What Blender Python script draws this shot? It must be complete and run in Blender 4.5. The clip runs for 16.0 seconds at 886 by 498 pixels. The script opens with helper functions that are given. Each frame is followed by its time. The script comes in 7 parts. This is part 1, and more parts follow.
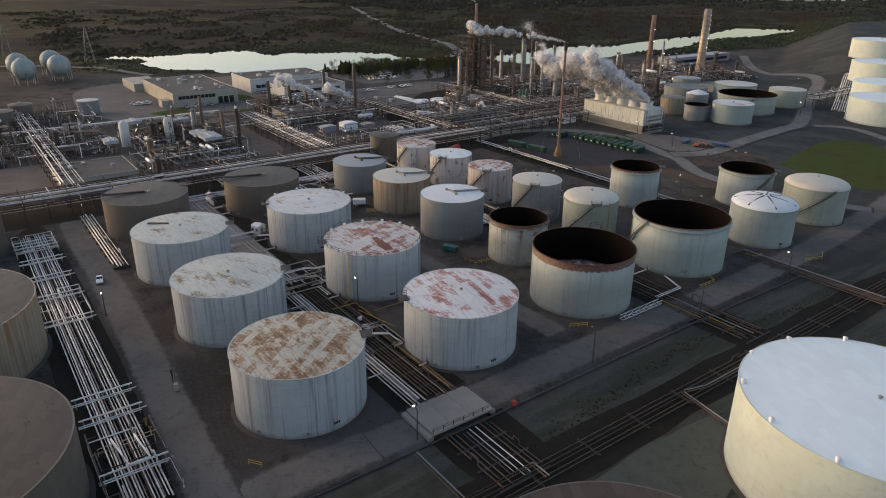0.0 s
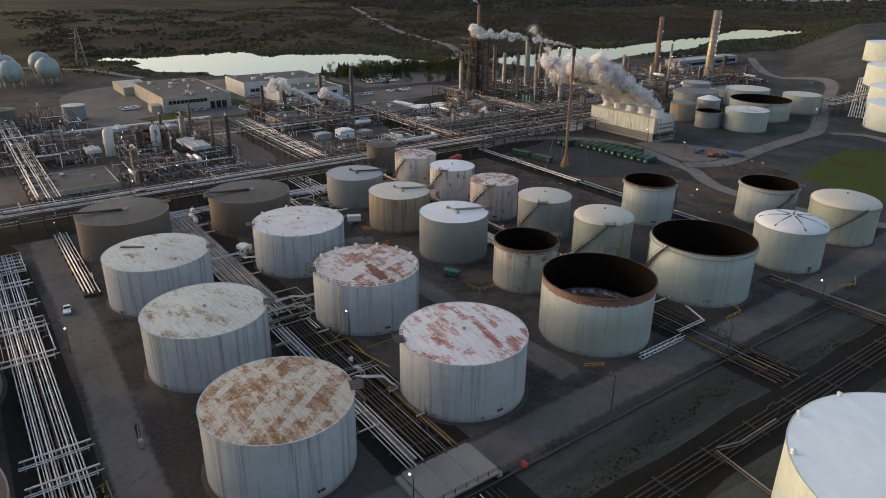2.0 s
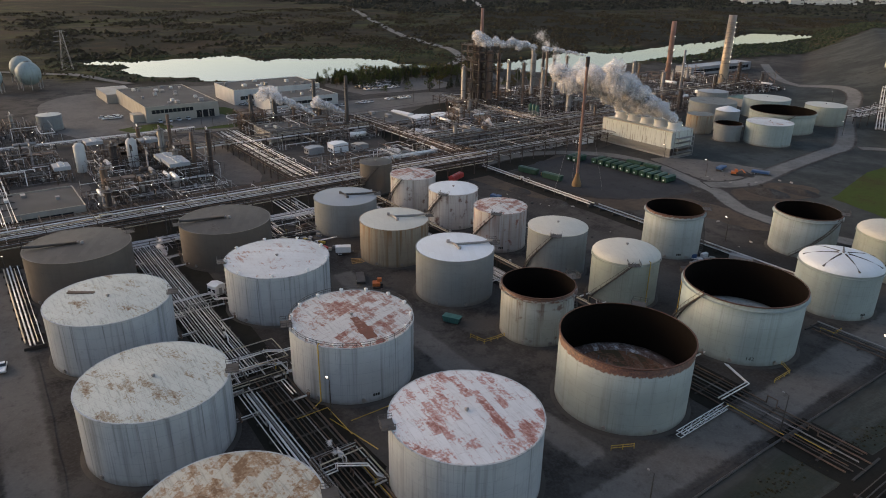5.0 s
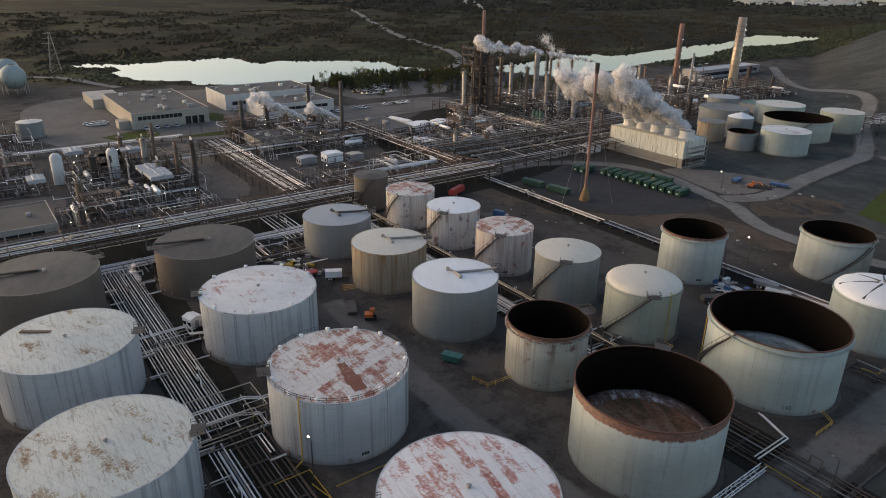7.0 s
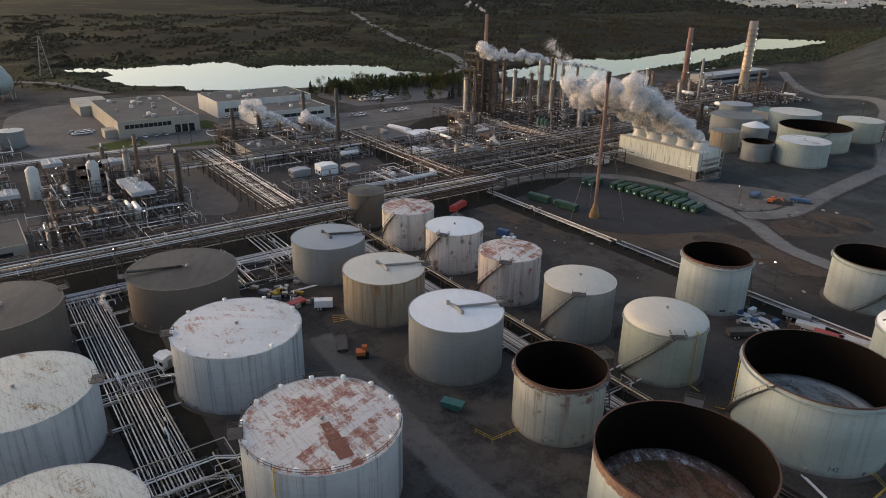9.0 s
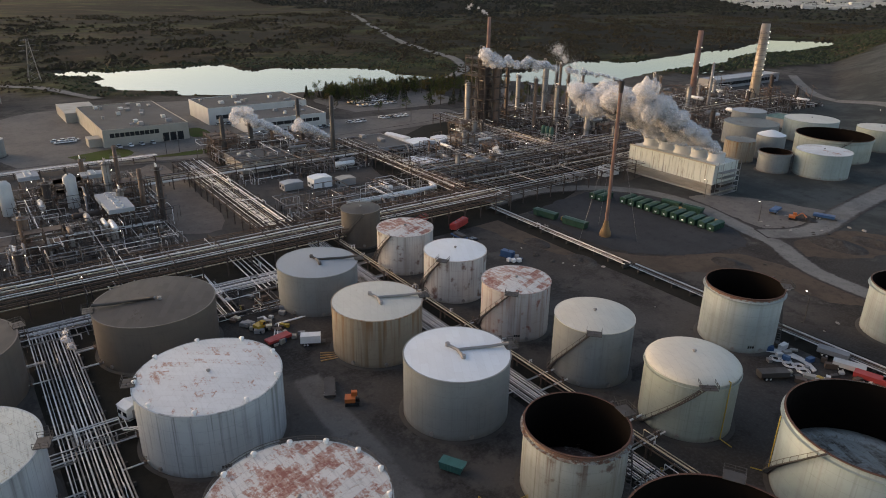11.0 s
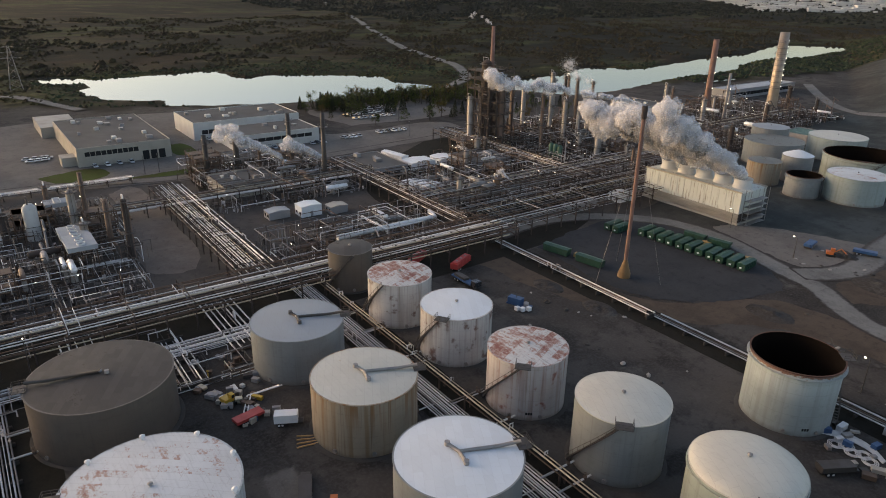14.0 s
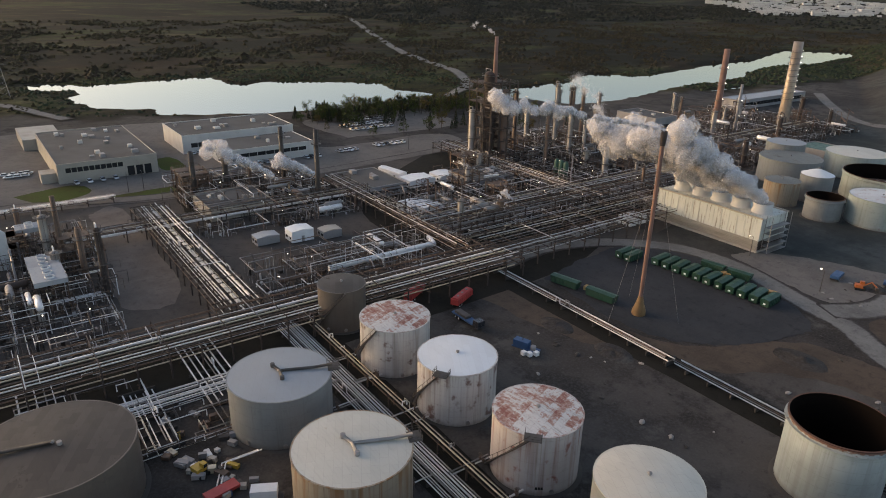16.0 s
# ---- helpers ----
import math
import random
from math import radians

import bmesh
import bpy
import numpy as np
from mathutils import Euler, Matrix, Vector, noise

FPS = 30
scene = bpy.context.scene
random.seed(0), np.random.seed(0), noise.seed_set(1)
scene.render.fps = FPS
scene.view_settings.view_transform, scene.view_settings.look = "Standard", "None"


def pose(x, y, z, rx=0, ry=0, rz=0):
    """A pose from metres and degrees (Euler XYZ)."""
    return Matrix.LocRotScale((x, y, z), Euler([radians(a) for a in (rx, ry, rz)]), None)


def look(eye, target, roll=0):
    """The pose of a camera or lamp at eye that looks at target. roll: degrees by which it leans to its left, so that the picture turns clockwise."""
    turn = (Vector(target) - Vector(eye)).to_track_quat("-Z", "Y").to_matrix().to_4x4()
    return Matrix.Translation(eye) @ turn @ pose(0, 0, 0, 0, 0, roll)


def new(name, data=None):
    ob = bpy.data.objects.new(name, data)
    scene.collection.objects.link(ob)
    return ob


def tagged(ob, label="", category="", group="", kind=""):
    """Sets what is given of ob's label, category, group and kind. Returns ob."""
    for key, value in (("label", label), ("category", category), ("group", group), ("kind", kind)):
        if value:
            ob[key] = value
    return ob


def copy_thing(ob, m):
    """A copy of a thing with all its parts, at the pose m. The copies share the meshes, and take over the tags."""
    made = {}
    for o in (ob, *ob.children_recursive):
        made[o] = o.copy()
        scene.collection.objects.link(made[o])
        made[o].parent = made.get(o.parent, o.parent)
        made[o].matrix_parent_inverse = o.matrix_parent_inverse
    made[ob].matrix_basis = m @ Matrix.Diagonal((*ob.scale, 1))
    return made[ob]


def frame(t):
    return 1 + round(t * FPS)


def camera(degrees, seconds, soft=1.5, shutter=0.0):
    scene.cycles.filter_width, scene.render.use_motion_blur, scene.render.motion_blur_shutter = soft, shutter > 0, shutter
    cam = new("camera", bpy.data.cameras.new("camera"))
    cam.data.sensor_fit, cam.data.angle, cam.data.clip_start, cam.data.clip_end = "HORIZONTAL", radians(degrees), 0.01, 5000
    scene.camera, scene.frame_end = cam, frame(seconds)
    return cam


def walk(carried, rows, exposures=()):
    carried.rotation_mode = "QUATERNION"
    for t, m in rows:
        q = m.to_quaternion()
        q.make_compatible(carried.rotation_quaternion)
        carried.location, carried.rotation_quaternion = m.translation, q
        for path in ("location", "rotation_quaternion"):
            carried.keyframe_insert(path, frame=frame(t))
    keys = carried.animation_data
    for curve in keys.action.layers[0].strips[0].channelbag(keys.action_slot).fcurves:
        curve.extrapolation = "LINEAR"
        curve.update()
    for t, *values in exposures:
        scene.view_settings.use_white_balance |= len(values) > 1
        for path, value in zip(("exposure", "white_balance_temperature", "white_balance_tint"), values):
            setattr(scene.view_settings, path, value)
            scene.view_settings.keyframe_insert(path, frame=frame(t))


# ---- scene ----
# ---- camera and its flight ----
cam = camera(66.2, 16.0, soft=1.0)


def fly(x, y, z, pitch, yaw, roll):
    return pose(x, y, z, 90 - pitch, 0, yaw) @ pose(0, 0, 0, 0, 0, roll)


walk(cam, [
    (0.0, fly(109.50, -45.37, 80.60, 22.40, 53.79, 0.59)),
    (1.5, fly(98.67, -37.53, 80.90, 22.45, 53.83, 0.65)),
    (3.5, fly(84.30, -26.88, 80.82, 22.34, 53.91, 0.81)),
    (7.0, fly(58.91, -8.06, 80.80, 22.30, 53.96, 0.93)),
    (9.0, fly(45.00, 2.32, 80.70, 22.13, 54.07, 0.95)),
    (12.5, fly(20.18, 20.81, 81.65, 22.07, 54.22, 0.97)),
    (14.5, fly(5.65, 31.20, 84.12, 22.00, 54.28, 1.09)),
    (16.0, fly(-5.37, 38.97, 86.07, 21.93, 54.26, 1.28)),
], exposures=[(0.0, 0.84, 7200, 16), (16.0, 0.92, 7400, 16)])

# ---- world and sun ----
SUN_DIR = Vector((-0.80, -0.60, 0.27)).normalized()
world = bpy.data.worlds.new("dusk_sky")
world.use_nodes = True
scene.world = world
sky = world.node_tree.nodes.new("ShaderNodeTexSky")
sky.sky_type = "NISHITA"
sky.sun_disc = False
sky.sun_elevation = math.asin(SUN_DIR.z)
sky.sun_rotation = math.atan2(SUN_DIR.x, SUN_DIR.y)
sky.air_density, sky.dust_density, sky.ozone_density = 1.0, 2.0, 1.15
back = world.node_tree.nodes["Background"]
back.inputs["Strength"].default_value = 0.15
world.node_tree.links.new(sky.outputs[0], back.inputs[0])
sun_data = bpy.data.lights.new("sun", "SUN")
sun_data.energy, sun_data.angle, sun_data.color = 0.22, radians(10), (1.0, 0.70, 0.46)
sun = new("sun", sun_data)
sun.matrix_world = look(SUN_DIR * 300, (0, 0, 0))
# ---- materials ----
class Nodes:
    """A small helper round one material's node tree."""

    def __init__(self, name):
        self.m = bpy.data.materials.new(name)
        self.m.use_nodes = True
        self.t = self.m.node_tree
        self.bsdf = self.t.nodes["Principled BSDF"]
        self.coord = self.t.nodes.new("ShaderNodeTexCoord").outputs["Object"]
        self.rnd = None

    def link(self, a, b):
        self.t.links.new(a, b)

    def put(self, sock, v):
        if hasattr(v, "is_linked"):
            self.link(v, sock)
        elif isinstance(v, (tuple, list)) and len(v) == 3 and len(sock.default_value) == 4:
            sock.default_value = (*v, 1)
        else:
            sock.default_value = v

    def random(self):
        if self.rnd is None:
            self.rnd = self.t.nodes.new("ShaderNodeObjectInfo").outputs["Random"]
        return self.rnd

    def math(self, op, a, b=0.0, clamp=False):
        n = self.t.nodes.new("ShaderNodeMath")
        n.operation, n.use_clamp = op, clamp
        self.put(n.inputs[0], a)
        self.put(n.inputs[1], b)
        return n.outputs[0]

    def scaled(self, v, loc=(0, 0, 0), rot=0.0, world=False):
        n = self.t.nodes.new("ShaderNodeMapping")
        if world:
            self.link(self.t.nodes.new("ShaderNodeNewGeometry").outputs["Position"], n.inputs[0])
        else:
            self.link(self.coord, n.inputs[0])
        n.inputs["Scale"].default_value = v
        n.inputs["Location"].default_value = loc
        n.inputs["Rotation"].default_value = (0, 0, rot)
        return n.outputs[0]

    def noise(self, scale, detail=4, vec=None, rough=0.55, vary=True):
        n = self.t.nodes.new("ShaderNodeTexNoise")
        n.noise_dimensions = "4D"
        self.link(vec if vec is not None else self.coord, n.inputs["Vector"])
        n.inputs["Scale"].default_value = scale
        n.inputs["Detail"].default_value = detail
        n.inputs["Roughness"].default_value = rough
        if vary:
            self.link(self.math("MULTIPLY", self.random(), 57.0), n.inputs["W"])
        return n.outputs["Fac"]

    def step(self, v, lo, hi, a=0.0, b=1.0):
        n = self.t.nodes.new("ShaderNodeMapRange")
        n.interpolation_type = "SMOOTHSTEP"
        self.put(n.inputs[0], v)
        for k, x in zip((1, 2, 3, 4), (lo, hi, a, b)):
            n.inputs[k].default_value = x
        return n.outputs[0]

    def mix(self, f, a, b, kind="MIX"):
        n = self.t.nodes.new("ShaderNodeMix")
        n.data_type, n.blend_type = "RGBA", kind
        self.put(n.inputs[0], f)
        self.put(n.inputs[6], a)
        self.put(n.inputs[7], b)
        return n.outputs[2]

    def brick(self, vec, w, h, mortar=0.01):
        n = self.t.nodes.new("ShaderNodeTexBrick")
        self.link(vec, n.inputs["Vector"])
        for k, v in (("Scale", 1.0), ("Mortar Size", mortar), ("Mortar Smooth", 0.3), ("Brick Width", w), ("Row Height", h), ("Bias", 0.0)):
            n.inputs[k].default_value = v
        n.inputs["Color1"].default_value, n.inputs["Color2"].default_value = (0, 0, 0, 1), (1, 1, 1, 1)
        return n.outputs["Color"], n.outputs["Fac"]

    def attr(self, name):
        n = self.t.nodes.new("ShaderNodeAttribute")
        n.attribute_name = name
        return n.outputs["Fac"]

    def z(self):
        n = self.t.nodes.new("ShaderNodeSeparateXYZ")
        self.link(self.coord, n.inputs[0])
        return n.outputs[2]

    def bump(self, v, strength=0.3, dist=0.05):
        n = self.t.nodes.new("ShaderNodeBump")
        n.inputs["Strength"].default_value, n.inputs["Distance"].default_value = strength, dist
        self.link(v, n.inputs["Height"])
        self.link(n.outputs[0], self.bsdf.inputs["Normal"])

    def done(self, color, rough=0.7, metal=0.0, spec=None):
        self.put(self.bsdf.inputs["Base Color"], color)
        self.put(self.bsdf.inputs["Roughness"], rough)
        self.put(self.bsdf.inputs["Metallic"], metal)
        if spec is not None:
            self.bsdf.inputs["Specular IOR Level"].default_value = spec
        return self.m


def plain(name, color, rough=0.6, metal=0.0, vary=0.35, scale=0.6, dirt=(0.06, 0.05, 0.04)):
    """Painted or bare surface with soft blotches, fine grain and a little dirt."""
    n = Nodes(name)
    big = n.noise(scale, 5)
    fine = n.noise(scale * 14, 3)
    c = n.mix(n.step(big, 0.35, 0.75, 0.0, vary), color, tuple(x * 0.45 + d * 0.5 for x, d in zip(color, dirt)))
    c = n.mix(n.step(fine, 0.5, 0.8, 0.0, vary * 0.6), c, dirt)
    n.bump(fine, 0.15, 0.02)
    return n.done(c, n.step(big, 0.3, 0.7, max(rough - 0.1, 0.1), min(rough + 0.12, 1)), metal)


def tank_wall(name, paint, streak, rust, streaks=0.5, rusted=0.1, top=13.0, toprust=0.0, patch=0.0):
    """Steel plate courses: paint, streaks that run down, rust from the seams."""
    n = Nodes(name)
    down = n.noise(1.0, 4, n.scaled((0.8, 0.8, 0.025)))
    thin = n.noise(1.0, 4, n.scaled((2.8, 2.8, 0.05)))
    big = n.noise(0.16, 5)
    c = n.mix(n.step(big, 0.3, 0.75, 0.0, 0.5), paint, tuple(x * 0.72 for x in paint))
    c = n.mix(n.step(down, 0.48, 0.70, 0.0, streaks), c, streak)
    c = n.mix(n.step(thin, 0.55, 0.72, 0.0, streaks * 0.8), c, tuple(x * 0.6 for x in streak))
    c = n.mix(n.step(n.noise(0.7, 7, None, 0.72), 0.52, 0.68, 0.0, 0.35), c, tuple(x * 0.55 for x in paint))
    c = n.mix(n.math("MULTIPLY", n.step(n.math("ADD", n.z(), n.math("MULTIPLY", n.noise(0.8, 5), 2.0)), 1.0, 2.6, 1.0, 0.0), 0.55), c, (0.12, 0.095, 0.075))
    hi = n.step(n.z(), top * 0.25, top, 0.0, 1.0)
    run = n.math("MULTIPLY", n.step(n.noise(1.0, 5, n.scaled((0.9, 0.9, 0.03))), 0.62 - rusted * 0.5, 0.72 - rusted * 0.35), hi)
    c = n.mix(n.math("MULTIPLY", run, min(1.0, rusted * 4), True), c, rust)
    if patch:
        c = n.mix(n.step(n.noise(0.35, 6), 0.60 - patch * 0.3, 0.70 - patch * 0.2, 0.0, 0.85), c, rust)
    if toprust:
        edge = n.math("ADD", n.z(), n.math("MULTIPLY", n.math("SUBTRACT", n.noise(1.3, 7, None, 0.7), 0.5), 2.0))
        two = n.mix(n.step(n.noise(1.6, 7, None, 0.75), 0.42, 0.62), rust, (0.17, 0.068, 0.034))
        two = n.mix(n.step(n.noise(4.0, 5), 0.5, 0.66, 0.0, 0.8), two, (0.035, 0.018, 0.013))
        c = n.mix(n.step(edge, top - toprust - 0.15, top - toprust + 0.15), c, two)
    course = n.t.nodes.new("ShaderNodeTexWave")
    course.wave_type, course.bands_direction, course.wave_profile = "BANDS", "Z", "SAW"
    n.link(n.coord, course.inputs["Vector"])
    course.inputs["Scale"].default_value = 0.131
    seam = n.step(course.outputs["Fac"], 0.965, 0.985)
    c = n.mix(n.math("MULTIPLY", seam, 0.28), c, tuple(x * 0.5 for x in streak))
    n.bump(n.math("ADD", n.math("MULTIPLY", seam, 0.6), n.math("MULTIPLY", n.noise(0.5, 2), 0.5)), 0.25, 0.06)
    return n.done(c, n.step(big, 0.3, 0.7, 0.48, 0.68))


def tank_roof(name, paint, rust, amount=0.4, rust2=(0.13, 0.055, 0.03), plate=(3.6, 1.5), rot=0.5, grime=0.3, scratch=1.0):
    """Roof plates in rows, flaking paint and rust in long blotches along the plates."""
    n = Nodes(name)
    vec = n.scaled((1, 1, 1), rot=rot)
    col, seam = n.brick(vec, plate[0], plate[1], 0.03)
    along = n.noise(1.0, 8, n.scaled((0.16, 0.8, 1), rot=rot), 0.72)
    blot = n.noise(0.14, 7, None, 0.68)
    fine = n.noise(1.9, 7, None, 0.78)
    c = n.mix(n.step(n.noise(0.08, 3), 0.35, 0.7, 0.0, grime), paint, tuple(x * 0.6 for x in paint))
    c = n.mix(n.math("MULTIPLY", col, 0.10), c, (0.25, 0.22, 0.19))
    field = n.math("ADD", n.math("ADD", n.math("MULTIPLY", along, 0.36), n.math("MULTIPLY", blot, 0.36)),
                   n.math("ADD", n.math("MULTIPLY", fine, 0.34), n.math("MULTIPLY", n.math("SUBTRACT", col, 0.3), 0.085)))
    lo = 0.70 - 0.26 * amount
    scr = n.noise(1.0, 8, n.scaled((0.22, 2.4, 1), rot=rot), 0.75)
    scr2 = n.noise(1.0, 8, n.scaled((2.2, 0.3, 1), rot=rot + 0.15), 0.75)
    c = n.mix(n.step(scr, 0.48, 0.66, 0.0, 0.75 * scratch), c, tuple(x * 0.45 for x in paint))
    c = n.mix(n.step(scr2, 0.54, 0.68, 0.0, 0.55 * scratch), c, tuple(a * 0.5 + b * 0.5 for a, b in zip(rust, (0.2, 0.18, 0.12))))
    c = n.mix(n.step(field, lo, lo + 0.03, 0.0, 0.8), c, rust)
    c = n.mix(n.step(field, lo + 0.045, lo + 0.08, 0.0, 0.85), c, rust2)
    c = n.mix(n.math("MULTIPLY", seam, min(0.45, 0.06 + scratch * 0.6)), c, (0.10, 0.07, 0.05))
    n.bump(n.math("SUBTRACT", n.math("MULTIPLY", fine, 0.4), seam), 0.05 + min(0.25, scratch * 0.4), 0.04)
    return n.done(c, n.step(field, lo, lo + 0.05, 0.5, 0.85), 0.0, 0.15 if paint[0] < 0.1 else 0.5)


RUST = (0.16, 0.06, 0.035)
M = {}
M["wall_white"] = tank_wall("wall_white", (0.385, 0.415, 0.435), (0.165, 0.175, 0.18), RUST, 0.85, 0.035)
M["wall_clean"] = tank_wall("wall_clean", (0.285, 0.335, 0.325), (0.165, 0.185, 0.17), RUST, 0.35, 0.04)
M["wall_grey"] = tank_wall("wall_grey", (0.205, 0.215, 0.215), (0.14, 0.14, 0.135), RUST, 0.35, 0.02)
M["wall_brown"] = tank_wall("wall_brown", (0.118, 0.096, 0.080), (0.082, 0.066, 0.055), RUST, 0.35, 0.02)
M["wall_ochre"] = tank_wall("wall_ochre", (0.30, 0.25, 0.19), (0.20, 0.13, 0.07), (0.20, 0.095, 0.035), 0.85, 0.32)
M["wall_rusty"] = tank_wall("wall_rusty", (0.52, 0.50, 0.48), (0.26, 0.21, 0.18), (0.12, 0.045, 0.03), 0.6, 0.16, patch=0.15)
M["wall_red"] = tank_wall("wall_red", (0.46, 0.42, 0.40), (0.26, 0.16, 0.13), (0.22, 0.06, 0.04), 0.6, 0.20, patch=0.10)
M["wall_openrust"] = tank_wall("wall_openrust", (0.285, 0.32, 0.31), (0.17, 0.17, 0.155), (0.085, 0.030, 0.018), 0.45, 0.08, top=14.8, toprust=1.9)
M["wall_smallopen"] = tank_wall("wall_smallopen", (0.31, 0.32, 0.29), (0.18, 0.15, 0.11), (0.10, 0.045, 0.025), 0.75, 0.22, top=12.7, toprust=0.9, patch=0.1)
M["wall_opentop"] = tank_wall("wall_opentop", (0.30, 0.335, 0.325), (0.175, 0.18, 0.165), (0.12, 0.05, 0.03), 0.4, 0.06, top=14.1, toprust=0.7)
M["wall_cream"] = tank_wall("wall_cream", (0.295, 0.325, 0.285), (0.18, 0.18, 0.15), RUST, 0.4, 0.04)
M["wall_bright"] = tank_wall("wall_bright", (0.53, 0.59, 0.53), (0.44, 0.48, 0.42), RUST, 0.2, 0.0)
# near-black and matte: the shade inside open-top tanks, put into the colour
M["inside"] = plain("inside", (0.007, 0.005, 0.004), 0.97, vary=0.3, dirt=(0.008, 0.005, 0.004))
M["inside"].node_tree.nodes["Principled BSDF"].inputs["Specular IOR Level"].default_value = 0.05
M["roof_tan"] = tank_roof("roof_tan", (0.45, 0.42, 0.35), (0.26, 0.15, 0.075), 0.66, (0.14, 0.07, 0.03), rot=0.9)
M["roof_pale"] = tank_roof("roof_pale", (0.46, 0.48, 0.44), (0.24, 0.18, 0.11), 0.44, rot=-0.5)
M["roof_flaked"] = tank_roof("roof_flaked", (0.54, 0.52, 0.50), (0.30, 0.14, 0.10), 0.60, (0.20, 0.06, 0.045), rot=1.2)
M["roof_red"] = tank_roof("roof_red", (0.60, 0.60, 0.61), (0.36, 0.14, 0.11), 0.56, (0.22, 0.07, 0.05), rot=0.2, scratch=0.5)
M["roof_white"] = tank_roof("roof_white", (0.56, 0.565, 0.57), (0.34, 0.19, 0.14), 0.42, (0.30, 0.13, 0.10), rot=-0.9, scratch=0.35)
M["roof_clean"] = tank_roof("roof_clean", (0.62, 0.65, 0.68), (0.5, 0.47, 0.45), 0.02, grime=0.15, scratch=0.12)
M["roof_bright"] = tank_roof("roof_bright", (0.68, 0.78, 0.82), (0.6, 0.6, 0.6), 0.0, grime=0.12, scratch=0.06)
M["roof_grey"] = tank_roof("roof_grey", (0.27, 0.29, 0.31), (0.21, 0.25, 0.25), 0.12, (0.2, 0.18, 0.17), grime=0.25, scratch=0.1)
M["roof_cream"] = tank_roof("roof_cream", (0.50, 0.48, 0.42), (0.42, 0.36, 0.28), 0.16, (0.34, 0.27, 0.2), grime=0.3, scratch=0.25)
M["roof_brown"] = tank_roof("roof_brown", (0.062, 0.050, 0.042), (0.054, 0.043, 0.036), 0.3, (0.042, 0.033, 0.028), grime=0.35, scratch=0.2)
M["roof_olive"] = tank_roof("roof_olive", (0.125, 0.122, 0.105), (0.10, 0.08, 0.06), 0.35, (0.07, 0.05, 0.04), grime=0.4)
M["deck"] = tank_roof("deck", (0.30, 0.19, 0.12), (0.24, 0.085, 0.04), 0.72, (0.07, 0.058, 0.025), grime=0.6)
M["pontoon"] = tank_roof("pontoon", (0.62, 0.62, 0.62), (0.15, 0.075, 0.05), 0.82, (0.09, 0.045, 0.03), plate=(2.0, 1.2))
M["deck_pale"] = tank_roof("deck_pale", (0.40, 0.43, 0.41), (0.22, 0.21, 0.18), 0.6, (0.07, 0.06, 0.05), grime=0.6)
M["rim_rust"] = plain("rim_rust", (0.085, 0.034, 0.022), 0.9, vary=0.7)
M["rust_plate"] = tank_roof("rust_plate", (0.40, 0.27, 0.22), (0.21, 0.075, 0.045), 0.95, (0.15, 0.05, 0.03))
M["steel"] = plain("steel", (0.60, 0.585, 0.575), 0.38, 0.15)
M["steel_dull"] = plain("steel_dull", (0.26, 0.24, 0.23), 0.5, 0.35)
M["steel_dark"] = plain("steel_dark", (0.065, 0.055, 0.05), 0.6, 0.2)
M["steel_brown"] = plain("steel_brown", (0.11, 0.07, 0.05), 0.75, 0.1)
M["lagging"] = plain("lagging", (0.80, 0.77, 0.75), 0.34, 0.2, vary=0.25, scale=0.25)
M["lagging_tan"] = plain("lagging_tan", (0.52, 0.45, 0.34), 0.40, 0.6, vary=0.3, scale=0.25)
M["yellow"] = plain("yellow", (0.42, 0.27, 0.03), 0.55)
M["white"] = plain("white", (0.72, 0.72, 0.72), 0.5, vary=0.2)
M["concrete"] = plain("concrete", (0.30, 0.27, 0.24), 0.85, scale=0.3)
M["concrete_pale"] = plain("concrete_pale", (0.29, 0.25, 0.21), 0.85, scale=0.3)
M["footing"] = plain("footing", (0.048, 0.041, 0.036), 0.9, scale=0.4)
M["dark_struct"] = plain("dark_struct", (0.05, 0.035, 0.03), 0.8, 0.1, vary=0.5)
M["stack_rust"] = plain("stack_rust", (0.24, 0.13, 0.10), 0.7, 0.1, vary=0.6, scale=0.25)
M["stack_silver"] = plain("stack_silver", (0.36, 0.29, 0.23), 0.45, 0.5, vary=0.5, scale=0.2)
M["vessel"] = plain("vessel", (0.25, 0.225, 0.205), 0.45, 0.3, vary=0.5, scale=0.3)
M["vessel_green"] = plain("vessel_green", (0.03, 0.09, 0.06), 0.5, vary=0.3)
M["vessel_brown"] = plain("vessel_brown", (0.16, 0.10, 0.07), 0.65, 0.1, vary=0.5, scale=0.3)
M["clad_white"] = plain("clad_white", (0.50, 0.49, 0.47), 0.6, vary=0.3, scale=0.15)
M["clad_tan"] = plain("clad_tan", (0.34, 0.31, 0.265), 0.7, vary=0.35, scale=0.15)
M["clad_grey"] = plain("clad_grey", (0.26, 0.25, 0.25), 0.7, vary=0.35, scale=0.15)
M["roof_felt"] = plain("roof_felt", (0.068, 0.066, 0.065), 0.9, vary=0.4, scale=0.08)
M["roof_pale_felt"] = plain("roof_pale_felt", (0.34, 0.36, 0.38), 0.8, vary=0.3, scale=0.1)
M["glass_dark"] = plain("glass_dark", (0.02, 0.022, 0.025), 0.12, vary=0.1)
M["green_bin"] = plain("green_bin", (0.010, 0.055, 0.034), 0.5, vary=0.4, scale=0.5)
M["red_paint"] = plain("red_paint", (0.42, 0.045, 0.04), 0.5, vary=0.35)
M["orange_paint"] = plain("orange_paint", (0.50, 0.13, 0.03), 0.5, vary=0.3)
M["blue_paint"] = plain("blue_paint", (0.02, 0.07, 0.17), 0.5, vary=0.3)
